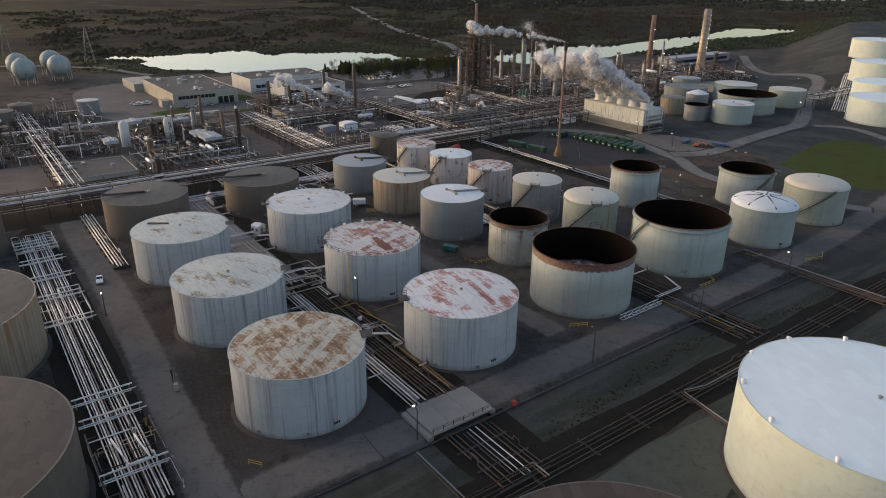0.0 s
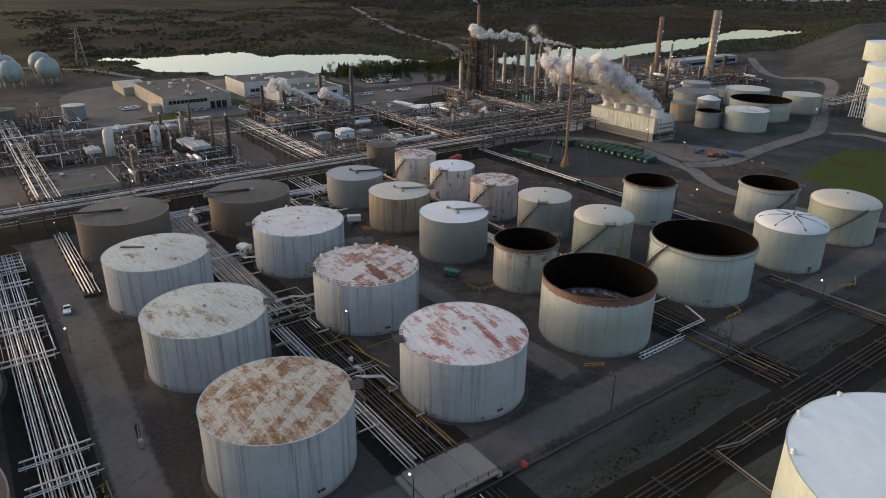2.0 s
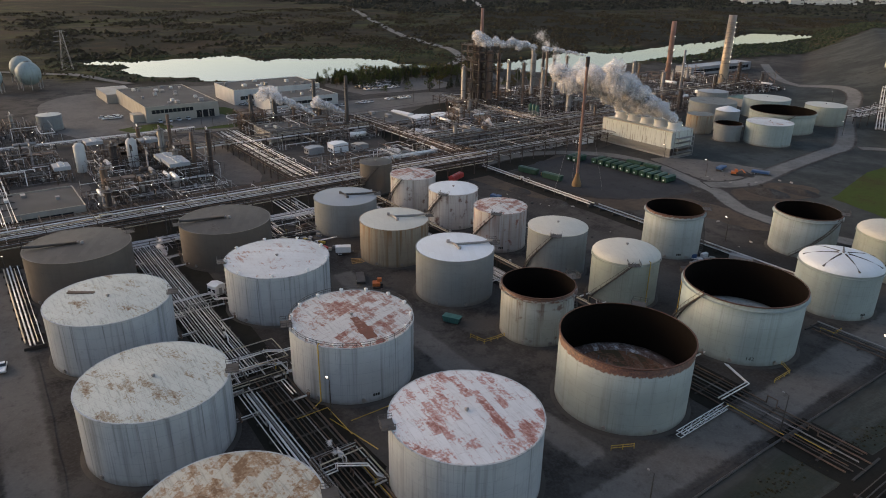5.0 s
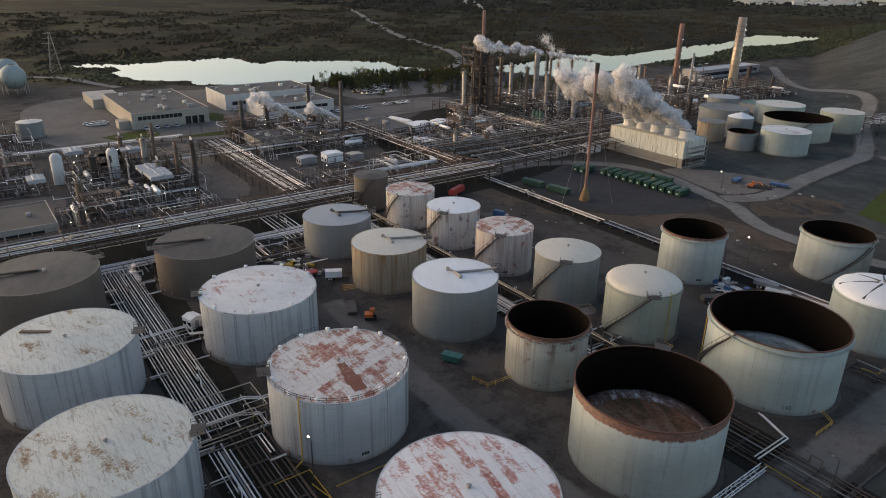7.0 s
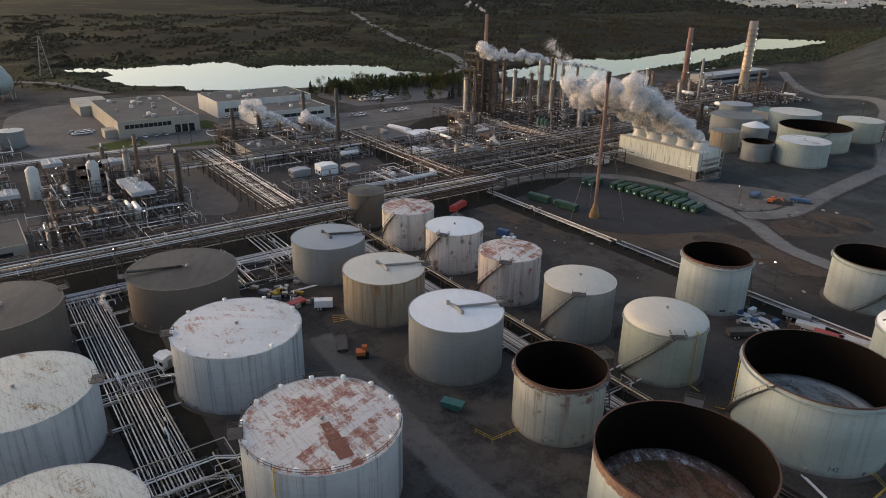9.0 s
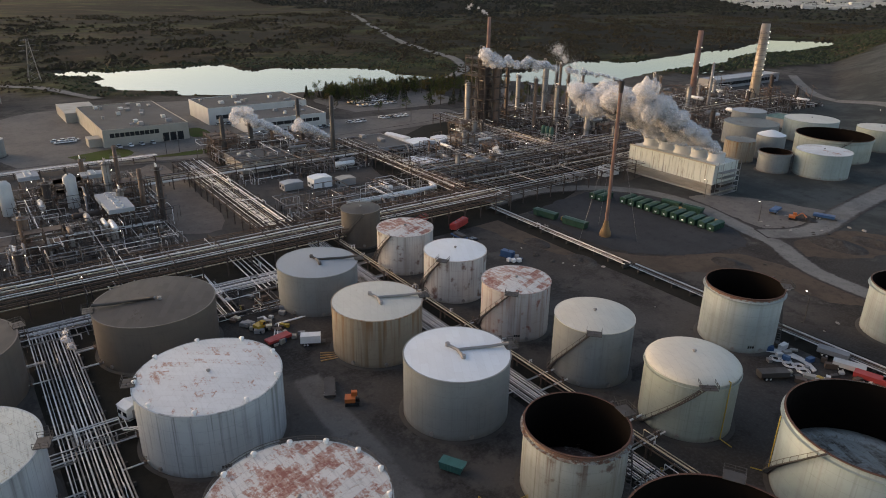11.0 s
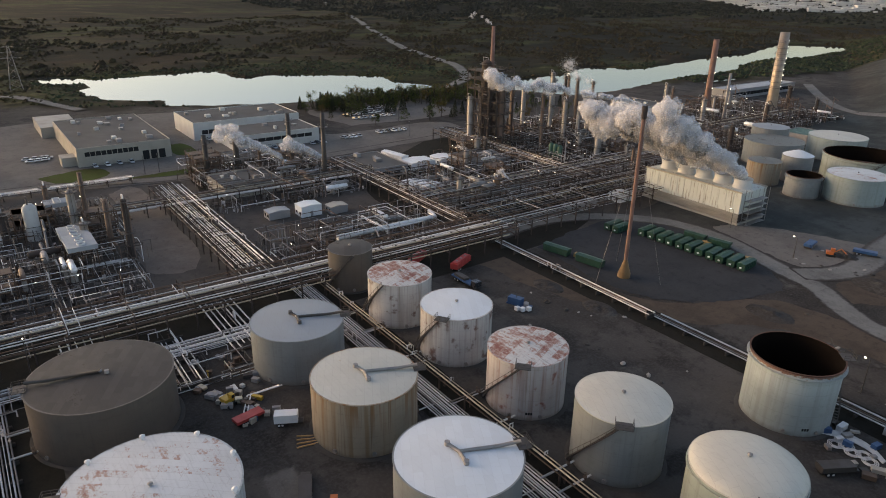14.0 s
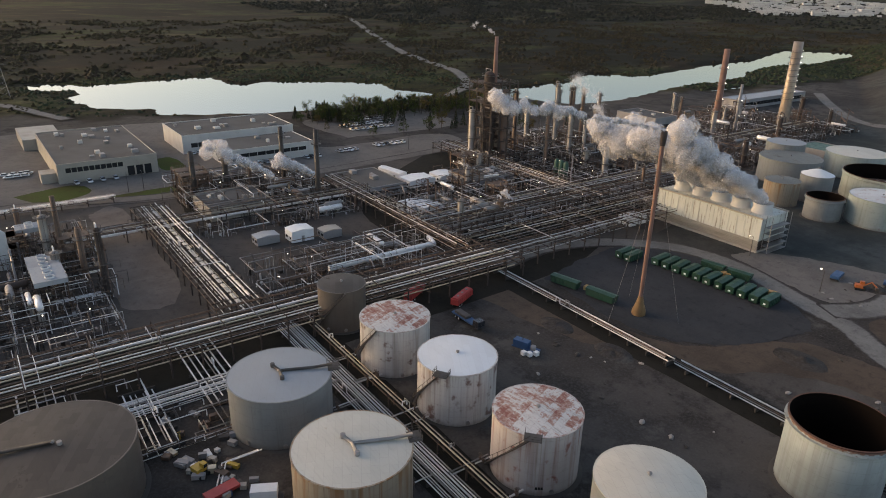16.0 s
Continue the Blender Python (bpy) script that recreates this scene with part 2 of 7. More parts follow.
M["teal_paint"] = plain("teal_paint", (0.04, 0.14, 0.13), 0.5, vary=0.35)
M["ochre"] = plain("ochre", (0.22, 0.12, 0.045), 0.7, vary=0.5)
M["rubber"] = plain("rubber", (0.012, 0.012, 0.012), 0.85, vary=0.2)
M["timber_new"] = plain("timber_new", (0.45, 0.26, 0.10), 0.8, vary=0.3)
for name, col in (("car_white", (0.75, 0.75, 0.75)), ("car_silver", (0.42, 0.43, 0.45)), ("car_dark", (0.03, 0.03, 0.035)), ("car_blue", (0.05, 0.12, 0.3))):
    M[name] = plain(name, col, 0.25, vary=0.08)


def stained_cladding():
    n = Nodes("stained_cladding")
    run = n.noise(1.0, 5, n.scaled((1.3, 1.3, 0.10)), 0.65)
    c = n.mix(n.noise(0.2, 4), (0.53, 0.55, 0.51), (0.44, 0.45, 0.41))
    c = n.mix(n.step(run, 0.54, 0.66, 0.0, 0.75), c, (0.13, 0.10, 0.07))
    n.bump(n.noise(1.0, 2, n.scaled((4, 4, 0.01))), 0.3, 0.05)
    return n.done(c, 0.75)


M["stained_cladding"] = stained_cladding()


def glow(name, color, strength):
    m = bpy.data.materials.new(name)
    m.use_nodes = True
    b = m.node_tree.nodes["Principled BSDF"]
    b.inputs["Base Color"].default_value = (*color, 1)
    b.inputs["Emission Color"].default_value = (*color, 1)
    b.inputs["Emission Strength"].default_value = strength
    return m


M["lamp_glow"] = glow("lamp_glow", (1.0, 0.9, 0.75), 3.0)
M["flare_glow"] = glow("flare_glow", (1.0, 0.75, 0.5), 4.0)


def clutter():
    """Small bore steelwork: silver, grey, brown and black pieces."""
    n = Nodes("clutter")
    isl = n.t.nodes.new("ShaderNodeNewGeometry").outputs["Random Per Island"]
    c = n.mix(n.step(isl, 0.30, 0.34), (0.035, 0.027, 0.023), (0.10, 0.065, 0.045))
    c = n.mix(n.step(isl, 0.58, 0.62), c, (0.20, 0.18, 0.17))
    c = n.mix(n.step(isl, 0.88, 0.90), c, (0.55, 0.53, 0.51))
    return n.done(n.mix(n.step(n.noise(1.5, 4), 0.5, 0.7, 0.0, 0.5), c, (0.05, 0.035, 0.028)), 0.6, 0.15)


M["clutter"] = clutter()
# ---- mesh helpers ----
class Shape:
    """Collects vertices and faces of one part."""

    def __init__(self):
        self.v, self.f, self.s = [], [], []

    def add(self, v, f, smooth=False):
        k = len(self.v)
        self.v += [tuple(p) for p in v]
        self.f += [tuple(i + k for i in q) for q in f]
        self.s += [smooth] * len(f)
        return self

    def box(self, x0, y0, z0, x1, y1, z1, turn=0.0, at=None):
        v = [(x, y, z) for z in (z0, z1) for x, y in ((x0, y0), (x1, y0), (x1, y1), (x0, y1))]
        if turn:
            c, s = math.cos(turn), math.sin(turn)
            ox, oy = at if at else ((x0 + x1) / 2, (y0 + y1) / 2)
            v = [(ox + (x - ox) * c - (y - oy) * s, oy + (x - ox) * s + (y - oy) * c, z) for x, y, z in v]
        return self.add(v, [(3, 2, 1, 0), (4, 5, 6, 7), (0, 1, 5, 4), (1, 2, 6, 5), (2, 3, 7, 6), (3, 0, 4, 7)])

    def block(self, cx, cy, z0, w, d, h, turn=0.0):
        return self.box(cx - w / 2, cy - d / 2, z0, cx + w / 2, cy + d / 2, z0 + h, turn)

    def lathe(self, profile, cx=0.0, cy=0.0, seg=24, a0=0.0, a1=math.tau, smooth=True):
        """Profile of (radius, z) turned round the upright axis."""
        full = abs(a1 - a0 - math.tau) < 1e-6
        n = seg if full else seg + 1
        v, f = [], []
        for r, z in profile:
            for i in range(n):
                a = a0 + (a1 - a0) * i / seg
                v.append((cx + r * math.cos(a), cy + r * math.sin(a), z))
        for j in range(len(profile) - 1):
            for i in range(seg):
                k = (i + 1) % n
                f.append((j * n + i, j * n + k, (j + 1) * n + k, (j + 1) * n + i))
        return self.add(v, f, smooth)

    def cyl(self, cx, cy, z0, z1, r, seg=16, r1=None):
        r1 = r if r1 is None else r1
        self.lathe([(r, z0), (r1, z1)], cx, cy, seg)
        k = len(self.v)
        self.v.append((cx, cy, z1))
        self.f += [(k - seg + i, k - seg + (i + 1) % seg, k) for i in range(seg)]
        self.s += [False] * seg
        return self

    def tube(self, pts, r, seg=6, cap=True):
        pts = [Vector(p) for p in pts]
        v, f = [], []
        for i, p in enumerate(pts):
            a = pts[i] - pts[i - 1] if i else pts[1] - pts[0]
            b = pts[i + 1] - pts[i] if i < len(pts) - 1 else a
            d = (a.normalized() + b.normalized())
            d = d.normalized() if d.length > 1e-4 else a.normalized()
            side = d.cross(Vector((0, 0, 1)))
            if side.length < 0.05:
                side = d.cross(Vector((1, 0, 0)))
            side.normalize()
            up = side.cross(d).normalized()
            for k in range(seg):
                t = math.tau * (k + 0.5) / seg
                v.append(p + side * (r * math.cos(t)) + up * (r * math.sin(t)))
        for i in range(len(pts) - 1):
            for k in range(seg):
                n = (k + 1) % seg
                f.append((i * seg + k, i * seg + n, (i + 1) * seg + n, (i + 1) * seg + k))
        self.add(v, f, seg > 4)
        if cap:
            m = len(self.v) - len(v)
            self.f += [tuple(m + k for k in range(seg)), tuple(m + (len(pts) - 1) * seg + k for k in reversed(range(seg)))]
            self.s += [False, False]
        return self

    def ball(self, cx, cy, cz, r, seg=16, rings=8, squash=1.0):
        prof = [(max(r * math.sin(math.pi * i / rings), 0.001), cz - r * squash * math.cos(math.pi * i / rings)) for i in range(rings + 1)]
        return self.lathe(prof, cx, cy, seg)

    def mesh(self, name):
        me = bpy.data.meshes.new(name)
        me.from_pydata(self.v, [], self.f)
        me.polygons.foreach_set("use_smooth", self.s)
        me.update()
        return me


def part(name, shape, material, parent=None, label=""):
    me = shape if isinstance(shape, bpy.types.Mesh) else shape.mesh(name)
    if not me.materials:
        me.materials.append(M[material] if isinstance(material, str) else material)
    ob = new(name, me)
    ob.parent = parent
    return tagged(ob, label) if label else ob


def thing(name, label, category, x=0.0, y=0.0, z=0.0, turn=0.0, group="", kind=""):
    ob = new(name)
    ob.empty_display_size = 0.5
    ob.matrix_basis = pose(x, y, z, 0, 0, turn)
    return tagged(ob, label, category, group, kind)
# ---- ground, lake, roads ----
LAKE_WEST = [(-475, 139), (-464, 159), (-450, 188), (-438, 231), (-438, 266), (-443, 307), (-455, 352), (-492, 332), (-524, 340), (-555, 295), (-577, 258), (-565, 239), (-574, 223), (-621, 226), (-623, 214), (-621, 167), (-618, 124), (-640, 104), (-645, 85), (-612, 88), (-602, 105), (-603, 117), (-578, 116), (-567, 105), (-537, 110), (-511, 116), (-492, 147)]
LAKE_NORTH = [(-416, 395), (-387, 405), (-369, 417), (-362, 440), (-367, 486), (-386, 553), (-389, 624), (-398, 684), (-416, 723), (-434, 785), (-425, 859), (-448, 1033), (-470, 1052), (-529, 992), (-474, 827), (-471, 732), (-444, 602), (-479, 551), (-452, 501), (-449, 462), (-438, 402)]
POND = [(-337, 530), (-331, 571), (-355, 626), (-358, 587)]
WATER_Z = -1.6


def outside(px, py, poly):
    """Distance to a closed outline, negative inside it."""
    best, inside = np.full(px.shape, 1e9), np.zeros(px.shape, bool)
    for (ax, ay), (bx, by) in zip(poly, poly[1:] + poly[:1]):
        dx, dy = bx - ax, by - ay
        s = np.clip(((px - ax) * dx + (py - ay) * dy) / (dx * dx + dy * dy), 0, 1)
        best = np.minimum(best, np.hypot(px - ax - s * dx, py - ay - s * dy))
        inside ^= ((ay > py) != (by > py)) & (px < dx * (py - ay) / (dy if dy else 1e-9) + ax)
    return np.where(inside, -best, best)


def waves(px, py, size, seed=0.0):
    """Cheap smooth undulation between about -1 and 1."""
    u, w = px / size + seed, py / size - seed * 1.7
    return (np.sin(u * 1.3 + 1.7 * np.sin(w * 0.9)) + np.sin(w * 1.7 + 1.3 * np.sin(u * 1.1 + 2)) + np.sin((u + w) * 2.3 + 1.1 * np.sin(u * 1.9 - w))) / 3


def wild_edge(py):
    return np.interp(py, [-300, -100, 0, 100, 200, 300, 400, 560, 700, 900, 1300], [-700, -620, -560, -470, -440, -425, -415, -350, -330, -310, -260])


def ground_height(px, py):
    px, py = np.asarray(px, float), np.asarray(py, float)
    jag = waves(px, py, 14, 3.1) * 3 + waves(px, py, 5, 1.3) * 2
    d = np.minimum(np.minimum(outside(px, py, LAKE_WEST), outside(px, py, LAKE_NORTH)), outside(px, py, POND)) + jag
    wild = np.clip((wild_edge(py) - px) / 30, 0, 1)
    far = np.clip((-px - 700) / 900, 0, 1)
    lump = wild * (waves(px, py, 60) * 1.2 + waves(px, py, 17, 2.0) * 0.6) * np.clip(d / 40, 0, 1) + far * (waves(px, py, 260, 4) * 9 + 6) + np.clip((-px - 1000) / 900, 0, 1) * np.clip((py - 850) / 500, 0, 1) * (waves(px, py, 330, 2.2) * 14 + 10)
    # the terrace that carries the white tanks
    up = np.clip((py - 395) / 240, 0, 1)
    hill = 24 * up * up * (3 - 2 * up) * np.clip((px + 0.5 * (py - 400) + 140) / 70, 0, 1) * np.clip((1300 - py) / 300, 0, 1)
    shore = np.clip(d / 20, -0.5, 1)
    shore = np.where(shore > 0, shore * shore * (3 - 2 * shore), shore)
    return np.minimum(0, WATER_Z * (1 - shore)) + lump + hill


def axis(lo, a, b, hi, fine, grow=1.22):
    mid = list(np.arange(a, b + 0.1, fine))
    s, out = fine, [mid[-1]]
    while out[-1] < hi:
        s *= grow
        out.append(out[-1] + s)
    s, low = fine, [mid[0]]
    while low[-1] > lo:
        s *= grow
        low.append(low[-1] - s)
    return np.array(low[:0:-1] + mid + out[1:])


def make_ground():
    gx, gy = axis(-4600, -700, 130, 1500, 5), axis(-1500, -60, 1110, 4600, 5)
    X, Y = np.meshgrid(gx, gy)
    Z = ground_height(X, Y)
    n, m = X.shape[1], X.shape[0]
    idx = np.arange(n * m).reshape(m, n)
    quads = np.stack([idx[:-1, :-1], idx[:-1, 1:], idx[1:, 1:], idx[1:, :-1]], -1).reshape(-1, 4)
    me = bpy.data.meshes.new("ground")
    me.from_pydata(np.stack([X, Y, Z], -1).reshape(-1, 3).tolist(), [], quads.tolist())
    wild = np.clip((wild_edge(Y) + 12 * waves(X, Y, 12) - X) / 14 + 0.5, 0, 1)
    me.attributes.new("wild", "FLOAT", "POINT").data.foreach_set("value", wild.ravel().astype(np.float32))
    verge = np.clip((X - 27) / 3, 0, 1) * np.clip((150 - X) / 20, 0, 1)
    me.attributes.new("verge", "FLOAT", "POINT").data.foreach_set("value", verge.ravel().astype(np.float32))
    gravel = np.clip((X + 0.5 * (Y - 400) + 150 + 10 * waves(X, Y, 30)) / 40, 0, 1) * np.clip((Y - 150) / 120, 0, 1)
    gravel = np.maximum(gravel, np.clip((X + 235 + 12 * waves(X, Y, 25, 1.0)) / 40, 0, 1) * np.clip((Y - 225) / 40, 0, 1) * np.clip((30 - X) / 40, 0, 1))
    me.attributes.new("gravel", "FLOAT", "POINT").data.foreach_set("value", gravel.ravel().astype(np.float32))
    me.polygons.foreach_set("use_smooth", [True] * len(me.polygons))
    me.materials.append(M["earth"])
    return tagged(new("ground", me), "dark oily gravel and earth with brown heath beyond", "ground", kind="structure")


def earth_colour(n, P):
    """Oily gravel: broad tone changes, stains, fine stones."""
    big, mid, fine = n.noise(0.012, 6, P, 0.6, False), n.noise(0.09, 8, P, 0.7, False), n.noise(1.6, 6, P, 0.65, False)
    g = n.mix(n.step(big, 0.38, 0.62), (0.042, 0.036, 0.032), (0.082, 0.073, 0.066))
    g = n.mix(n.step(mid, 0.46, 0.60, 0.0, 0.85), g, (0.024, 0.021, 0.019))
    g = n.mix(n.step(n.noise(0.045, 9, P, 0.74, False), 0.53, 0.64, 0.0, 0.75), g, (0.106, 0.096, 0.087))
    g = n.mix(n.step(n.noise(0.35, 8, P, 0.75, False), 0.54, 0.68, 0.0, 0.6), g, (0.026, 0.022, 0.019))
    g = n.mix(n.step(fine, 0.42, 0.75, 0.0, 0.5), g, (0.100, 0.093, 0.086))
    return g, mid, fine


def earth():
    n = Nodes("earth")
    P = n.scaled((1, 1, 1), world=True)
    g, mid, fine = earth_colour(n, P)
    band = n.noise(1.0, 8, n.scaled((0.16, 0.02, 1), world=True), 0.72, False)
    v = n.mix(n.step(band, 0.44, 0.58), (0.040, 0.045, 0.036), (0.070, 0.072, 0.064))
    v = n.mix(n.step(n.noise(0.25, 8, P, 0.75, False), 0.52, 0.66, 0.0, 0.7), v, (0.062, 0.052, 0.034))
    v = n.mix(n.step(fine, 0.4, 0.7, 0.0, 0.5), v, (0.026, 0.028, 0.019))
    g = n.mix(n.math("MULTIPLY", n.attr("verge"), n.step(mid, 0.35, 0.5, 0.6, 1.0)), g, v)
    h = n.mix(n.step(n.noise(0.03, 8, P, 0.72, False), 0.42, 0.62), (0.040, 0.044, 0.042), (0.070, 0.074, 0.070))
    h = n.mix(n.step(n.noise(0.11, 8, P, 0.75, False), 0.50, 0.64, 0.0, 0.7), h, (0.032, 0.034, 0.032))
    g = n.mix(n.attr("gravel"), g, h)
    # heath: olive grass, rusty bracken, black thickets in long bands
    long_ = n.noise(0.0045, 9, n.scaled((1.0, 0.45, 1), rot=0.35, world=True), 0.72, False)
    w = n.mix(n.step(n.noise(0.006, 8, P, 0.68, False), 0.44, 0.58), (0.030, 0.020, 0.011), (0.036, 0.042, 0.012))
    # pale warm patches: sunlit spots of the heath, painted into its colour
    w = n.mix(n.step(n.noise(0.018, 9, n.scaled((1, 0.5, 1), world=True), 0.74, False), 0.53, 0.61, 0.0, 0.75), w, (0.085, 0.070, 0.030))
    w = n.mix(n.step(long_, 0.47, 0.53, 0.0, 0.92), w, (0.011, 0.010, 0.006))
    w = n.mix(n.step(n.noise(0.03, 9, n.scaled((1, 0.35, 1), world=True), 0.74, False), 0.48, 0.60, 0.0, 0.85), w, (0.013, 0.011, 0.007))
    w = n.mix(n.step(n.noise(0.25, 8, P, 0.8, False), 0.48, 0.62, 0.0, 0.75), w, (0.014, 0.012, 0.008))
    c = n.mix(n.attr("wild"), g, w)
    n.bump(n.math("ADD", mid, n.math("MULTIPLY", fine, 0.3)), 0.6, 0.3)
    return n.done(c, 0.95, 0.0, 0.08)


def water():
    n = Nodes("lake_water")
    P = n.scaled((1, 1, 1), world=True)
    n.bsdf.inputs["IOR"].default_value = 2.6
    n.bump(n.noise(0.25, 4, P, 0.6, False), 0.02, 0.05)
    return n.done(n.mix(n.noise(0.02, 3, P, 0.5, False), (0.03, 0.04, 0.04), (0.05, 0.06, 0.06)), 0.02, 0.0, 1.0)


def dirt_road(name, base, dark, grain=1.0):
    """Gravel or soil whose rim breaks up into the earth round it."""
    n = Nodes(name)
    P = n.scaled((1, 1, 1), world=True)
    g, _, _ = earth_colour(n, P)
    c = n.mix(n.step(n.noise(0.06, 8, P, 0.7, False), 0.4, 0.65), base, dark)
    c = n.mix(n.step(n.noise(0.4, 8, P, 0.75, False), 0.50, 0.68, 0.0, 0.65), c, tuple(x * 0.55 for x in dark))
    f = n.noise(2.5, 5, P, 0.65, False)
    c = n.mix(n.step(f, 0.4, 0.8, 0.0, 0.4 * grain), c, tuple(x * 1.4 for x in base))
    edge = n.math("ADD", n.attr("core"), n.math("MULTIPLY", n.math("SUBTRACT", n.noise(0.45, 7, P, 0.7, False), 0.5), 1.1))
    c = n.mix(n.step(edge, 0.25, 0.75), g, c)
    n.bump(f, 0.35, 0.06)
    return n.done(c, 0.92, 0.0, 0.1)


M["earth"], M["water"] = earth(), water()
M["road"] = dirt_road("road", (0.140, 0.127, 0.115), (0.100, 0.090, 0.081))
M["track"] = dirt_road("track", (0.175, 0.168, 0.158), (0.115, 0.110, 0.103))
M["yard"] = dirt_road("yard", (0.082, 0.071, 0.063), (0.057, 0.049, 0.044))
M["pad"] = dirt_road("pad", (0.046, 0.046, 0.048), (0.033, 0.034, 0.036))
M["soil"] = dirt_road("soil", (0.088, 0.066, 0.050), (0.055, 0.042, 0.033))
M["bare"] = dirt_road("bare", (0.150, 0.125, 0.108), (0.105, 0.087, 0.075))
M["meadow"] = dirt_road("meadow", (0.080, 0.088, 0.076), (0.058, 0.064, 0.056))
M["lot"] = dirt_road("lot", (0.150, 0.136, 0.124), (0.108, 0.098, 0.090))
M["grass"] = dirt_road("grass", (0.046, 0.066, 0.012), (0.050, 0.044, 0.014))
M["ditch"] = dirt_road("ditch", (0.022, 0.019, 0.015), (0.014, 0.013, 0.010))

make_ground()


def sheet_z(x, y, lift):
    return float(ground_height(x, y)) + lift


def smooth_line(pts, steps=6):
    """A soft curve through the points."""
    out, p = [], [Vector(q) for q in pts]
    for i in range(len(p) - 1):
        a, b, c, d = p[max(i - 1, 0)], p[i], p[i + 1], p[min(i + 2, len(p) - 1)]
        for k in range(steps):
            t = k / steps
            out.append(0.5 * (2 * b + (c - a) * t + (2 * a - 5 * b + 4 * c - d) * t * t + (3 * b - a - 3 * c + d) * t ** 3))
    return out + [p[-1]]


def road(name, label, pts, width, material, lift=0.05, steps=8, ragged=0.35, category="road"):
    line = smooth_line([(*q, 0) for q in pts], steps)
    rng = random.Random(len(pts) * 7 + int(width * 10))
    v, f = [], []
    for i, p in enumerate(line):
        d = (line[min(i + 1, len(line) - 1)] - line[max(i - 1, 0)]).normalized()
        side = Vector((-d.y, d.x, 0))
        w = width / 2
        for off, drop in ((-w - 0.6 - rng.uniform(0, ragged), 0.0), (-w * 0.6, 0.05), (w * 0.6, 0.05), (w + 0.6 + rng.uniform(0, ragged), 0.0)):
            q = p + side * off
            v.append((q.x, q.y, sheet_z(q.x, q.y, lift + drop)))
    for i in range(len(line) - 1):
        for k in range(3):
            a = i * 4 + k
            f.append((a, a + 1, a + 5, a + 4))
    s = Shape()
    s.add(v, [q[::-1] for q in f], True)
    me = s.mesh(name)
    me.attributes.new("core", "FLOAT", "POINT").data.foreach_set("value", [0.0, 0.0, 0.0, 0.0] + [0.0, 1.0, 1.0, 0.0] * (len(line) - 2) + [0.0, 0.0, 0.0, 0.0])
    ob = part(name, me, material)
    return tagged(ob, label, category, kind="structure")


def patch(name, label, outline, material, lift=0.03, category="ground", jag=0.8, soft=2.0):
    """A flat area with an uneven edge."""
    rng = random.Random(len(outline) * 31)
    line = [q for q in smooth_line([(*q, 0) for q in outline + outline[:1]], 8)][:-1]
    bm = bmesh.new()
    vs = [bm.verts.new((p.x + rng.uniform(-jag, jag), p.y + rng.uniform(-jag, jag), 0)) for p in line]
    bm.faces.new(vs)
    bmesh.ops.inset_region(bm, faces=bm.faces[:], thickness=soft, use_boundary=True)
    rim = {e.index for e in bm.verts if e.is_boundary} if not bm.verts.index_update() else set()
    bmesh.ops.triangulate(bm, faces=bm.faces[:])
    for e in bm.verts:
        e.co.z = sheet_z(e.co.x, e.co.y, lift)
    if bm.faces[:][0].normal.z < 0:
        bmesh.ops.reverse_faces(bm, faces=bm.faces[:])
    me = bpy.data.meshes.new(name)
    bm.to_mesh(me)
    bm.free()
    me.attributes.new("core", "FLOAT", "POINT").data.foreach_set("value", [0.0 if k in rim else 1.0 for k in range(len(me.vertices))])
    return tagged(part(name, me, material), label, category, kind="structure")


s = Shape()
s.add([(-700, 55, WATER_Z), (-380, 55, WATER_Z), (-330, 1110, WATER_Z), (-700, 1110, WATER_Z)], [(0, 1, 2, 3)])
tagged(part("water", s, "water"), "calm lake mirroring the pale evening sky", "lake", kind="structure")

patch("yard", "dark gravel pad with container rows", [(-142, 176), (-147, 200), (-146, 218), (-125, 233), (-96, 226), (-80, 217), (-80, 204), (-86, 188), (-96, 177), (-113, 174)], "pad", 0.10)
patch("yard", "pale stony ground where the machines stand", [(-122, 243), (-96, 236), (-76, 236), (-70, 250), (-76, 272), (-100, 266), (-118, 254)], "lot", 0.07)
patch("soil", "bare brown soil along the gravel pad", [(-150, 150), (-112, 156), (-84, 170), (-66, 190), (-40, 196), (-34, 206), (-58, 209), (-78, 203), (-92, 178), (-118, 169), (-150, 166)], "soil", 0.05)
patch("soil", "rough brown ground beside the bend", [(-70, 226), (-62, 222), (-50, 240), (-52, 262), (-66, 258), (-72, 242)], "soil", 0.06)
patch("soil", "bare trodden soil between the units", [(-278, 71), (-278, 83), (-193, 81), (-191, 65), (-227, 69)], "bare", 0.09)
patch("ditch", "dark bed of the pipes past the gravel pad", [(-156, 161), (-100, 162), (-40, 163), (2, 164), (2, 172), (-60, 172), (-110, 171), (-156, 171)], "ditch", 0.08, "pipe track", 0.4, 1.0)
patch("ditch", "near-black ground under the tower units", [(-296, 240), (-240, 166), (-180, 166), (-168, 250), (-166, 330), (-230, 338), (-294, 332)], "ditch", 0.07, "ground", 0.6, 2.0)
patch("ditch", "near-black ground under the furnace unit", [(-300, 106), (-252, 104), (-244, 130), (-250, 162), (-300, 160)], "ditch", 0.08, "ground", 0.6, 2.0)
patch("soil", "open brown soil round the low house", [(-226, -120), (-170, -120), (-170, -40), (-170, 12), (-200, 16), (-224, 14), (-226, -50)], "bare", 0.10)
patch("meadow", "grey-green thin grass by the white tank", [(50.5, 30), (62, 26), (66, 46), (57, 60), (51, 62)], "meadow", 0.10, soft=1.2)
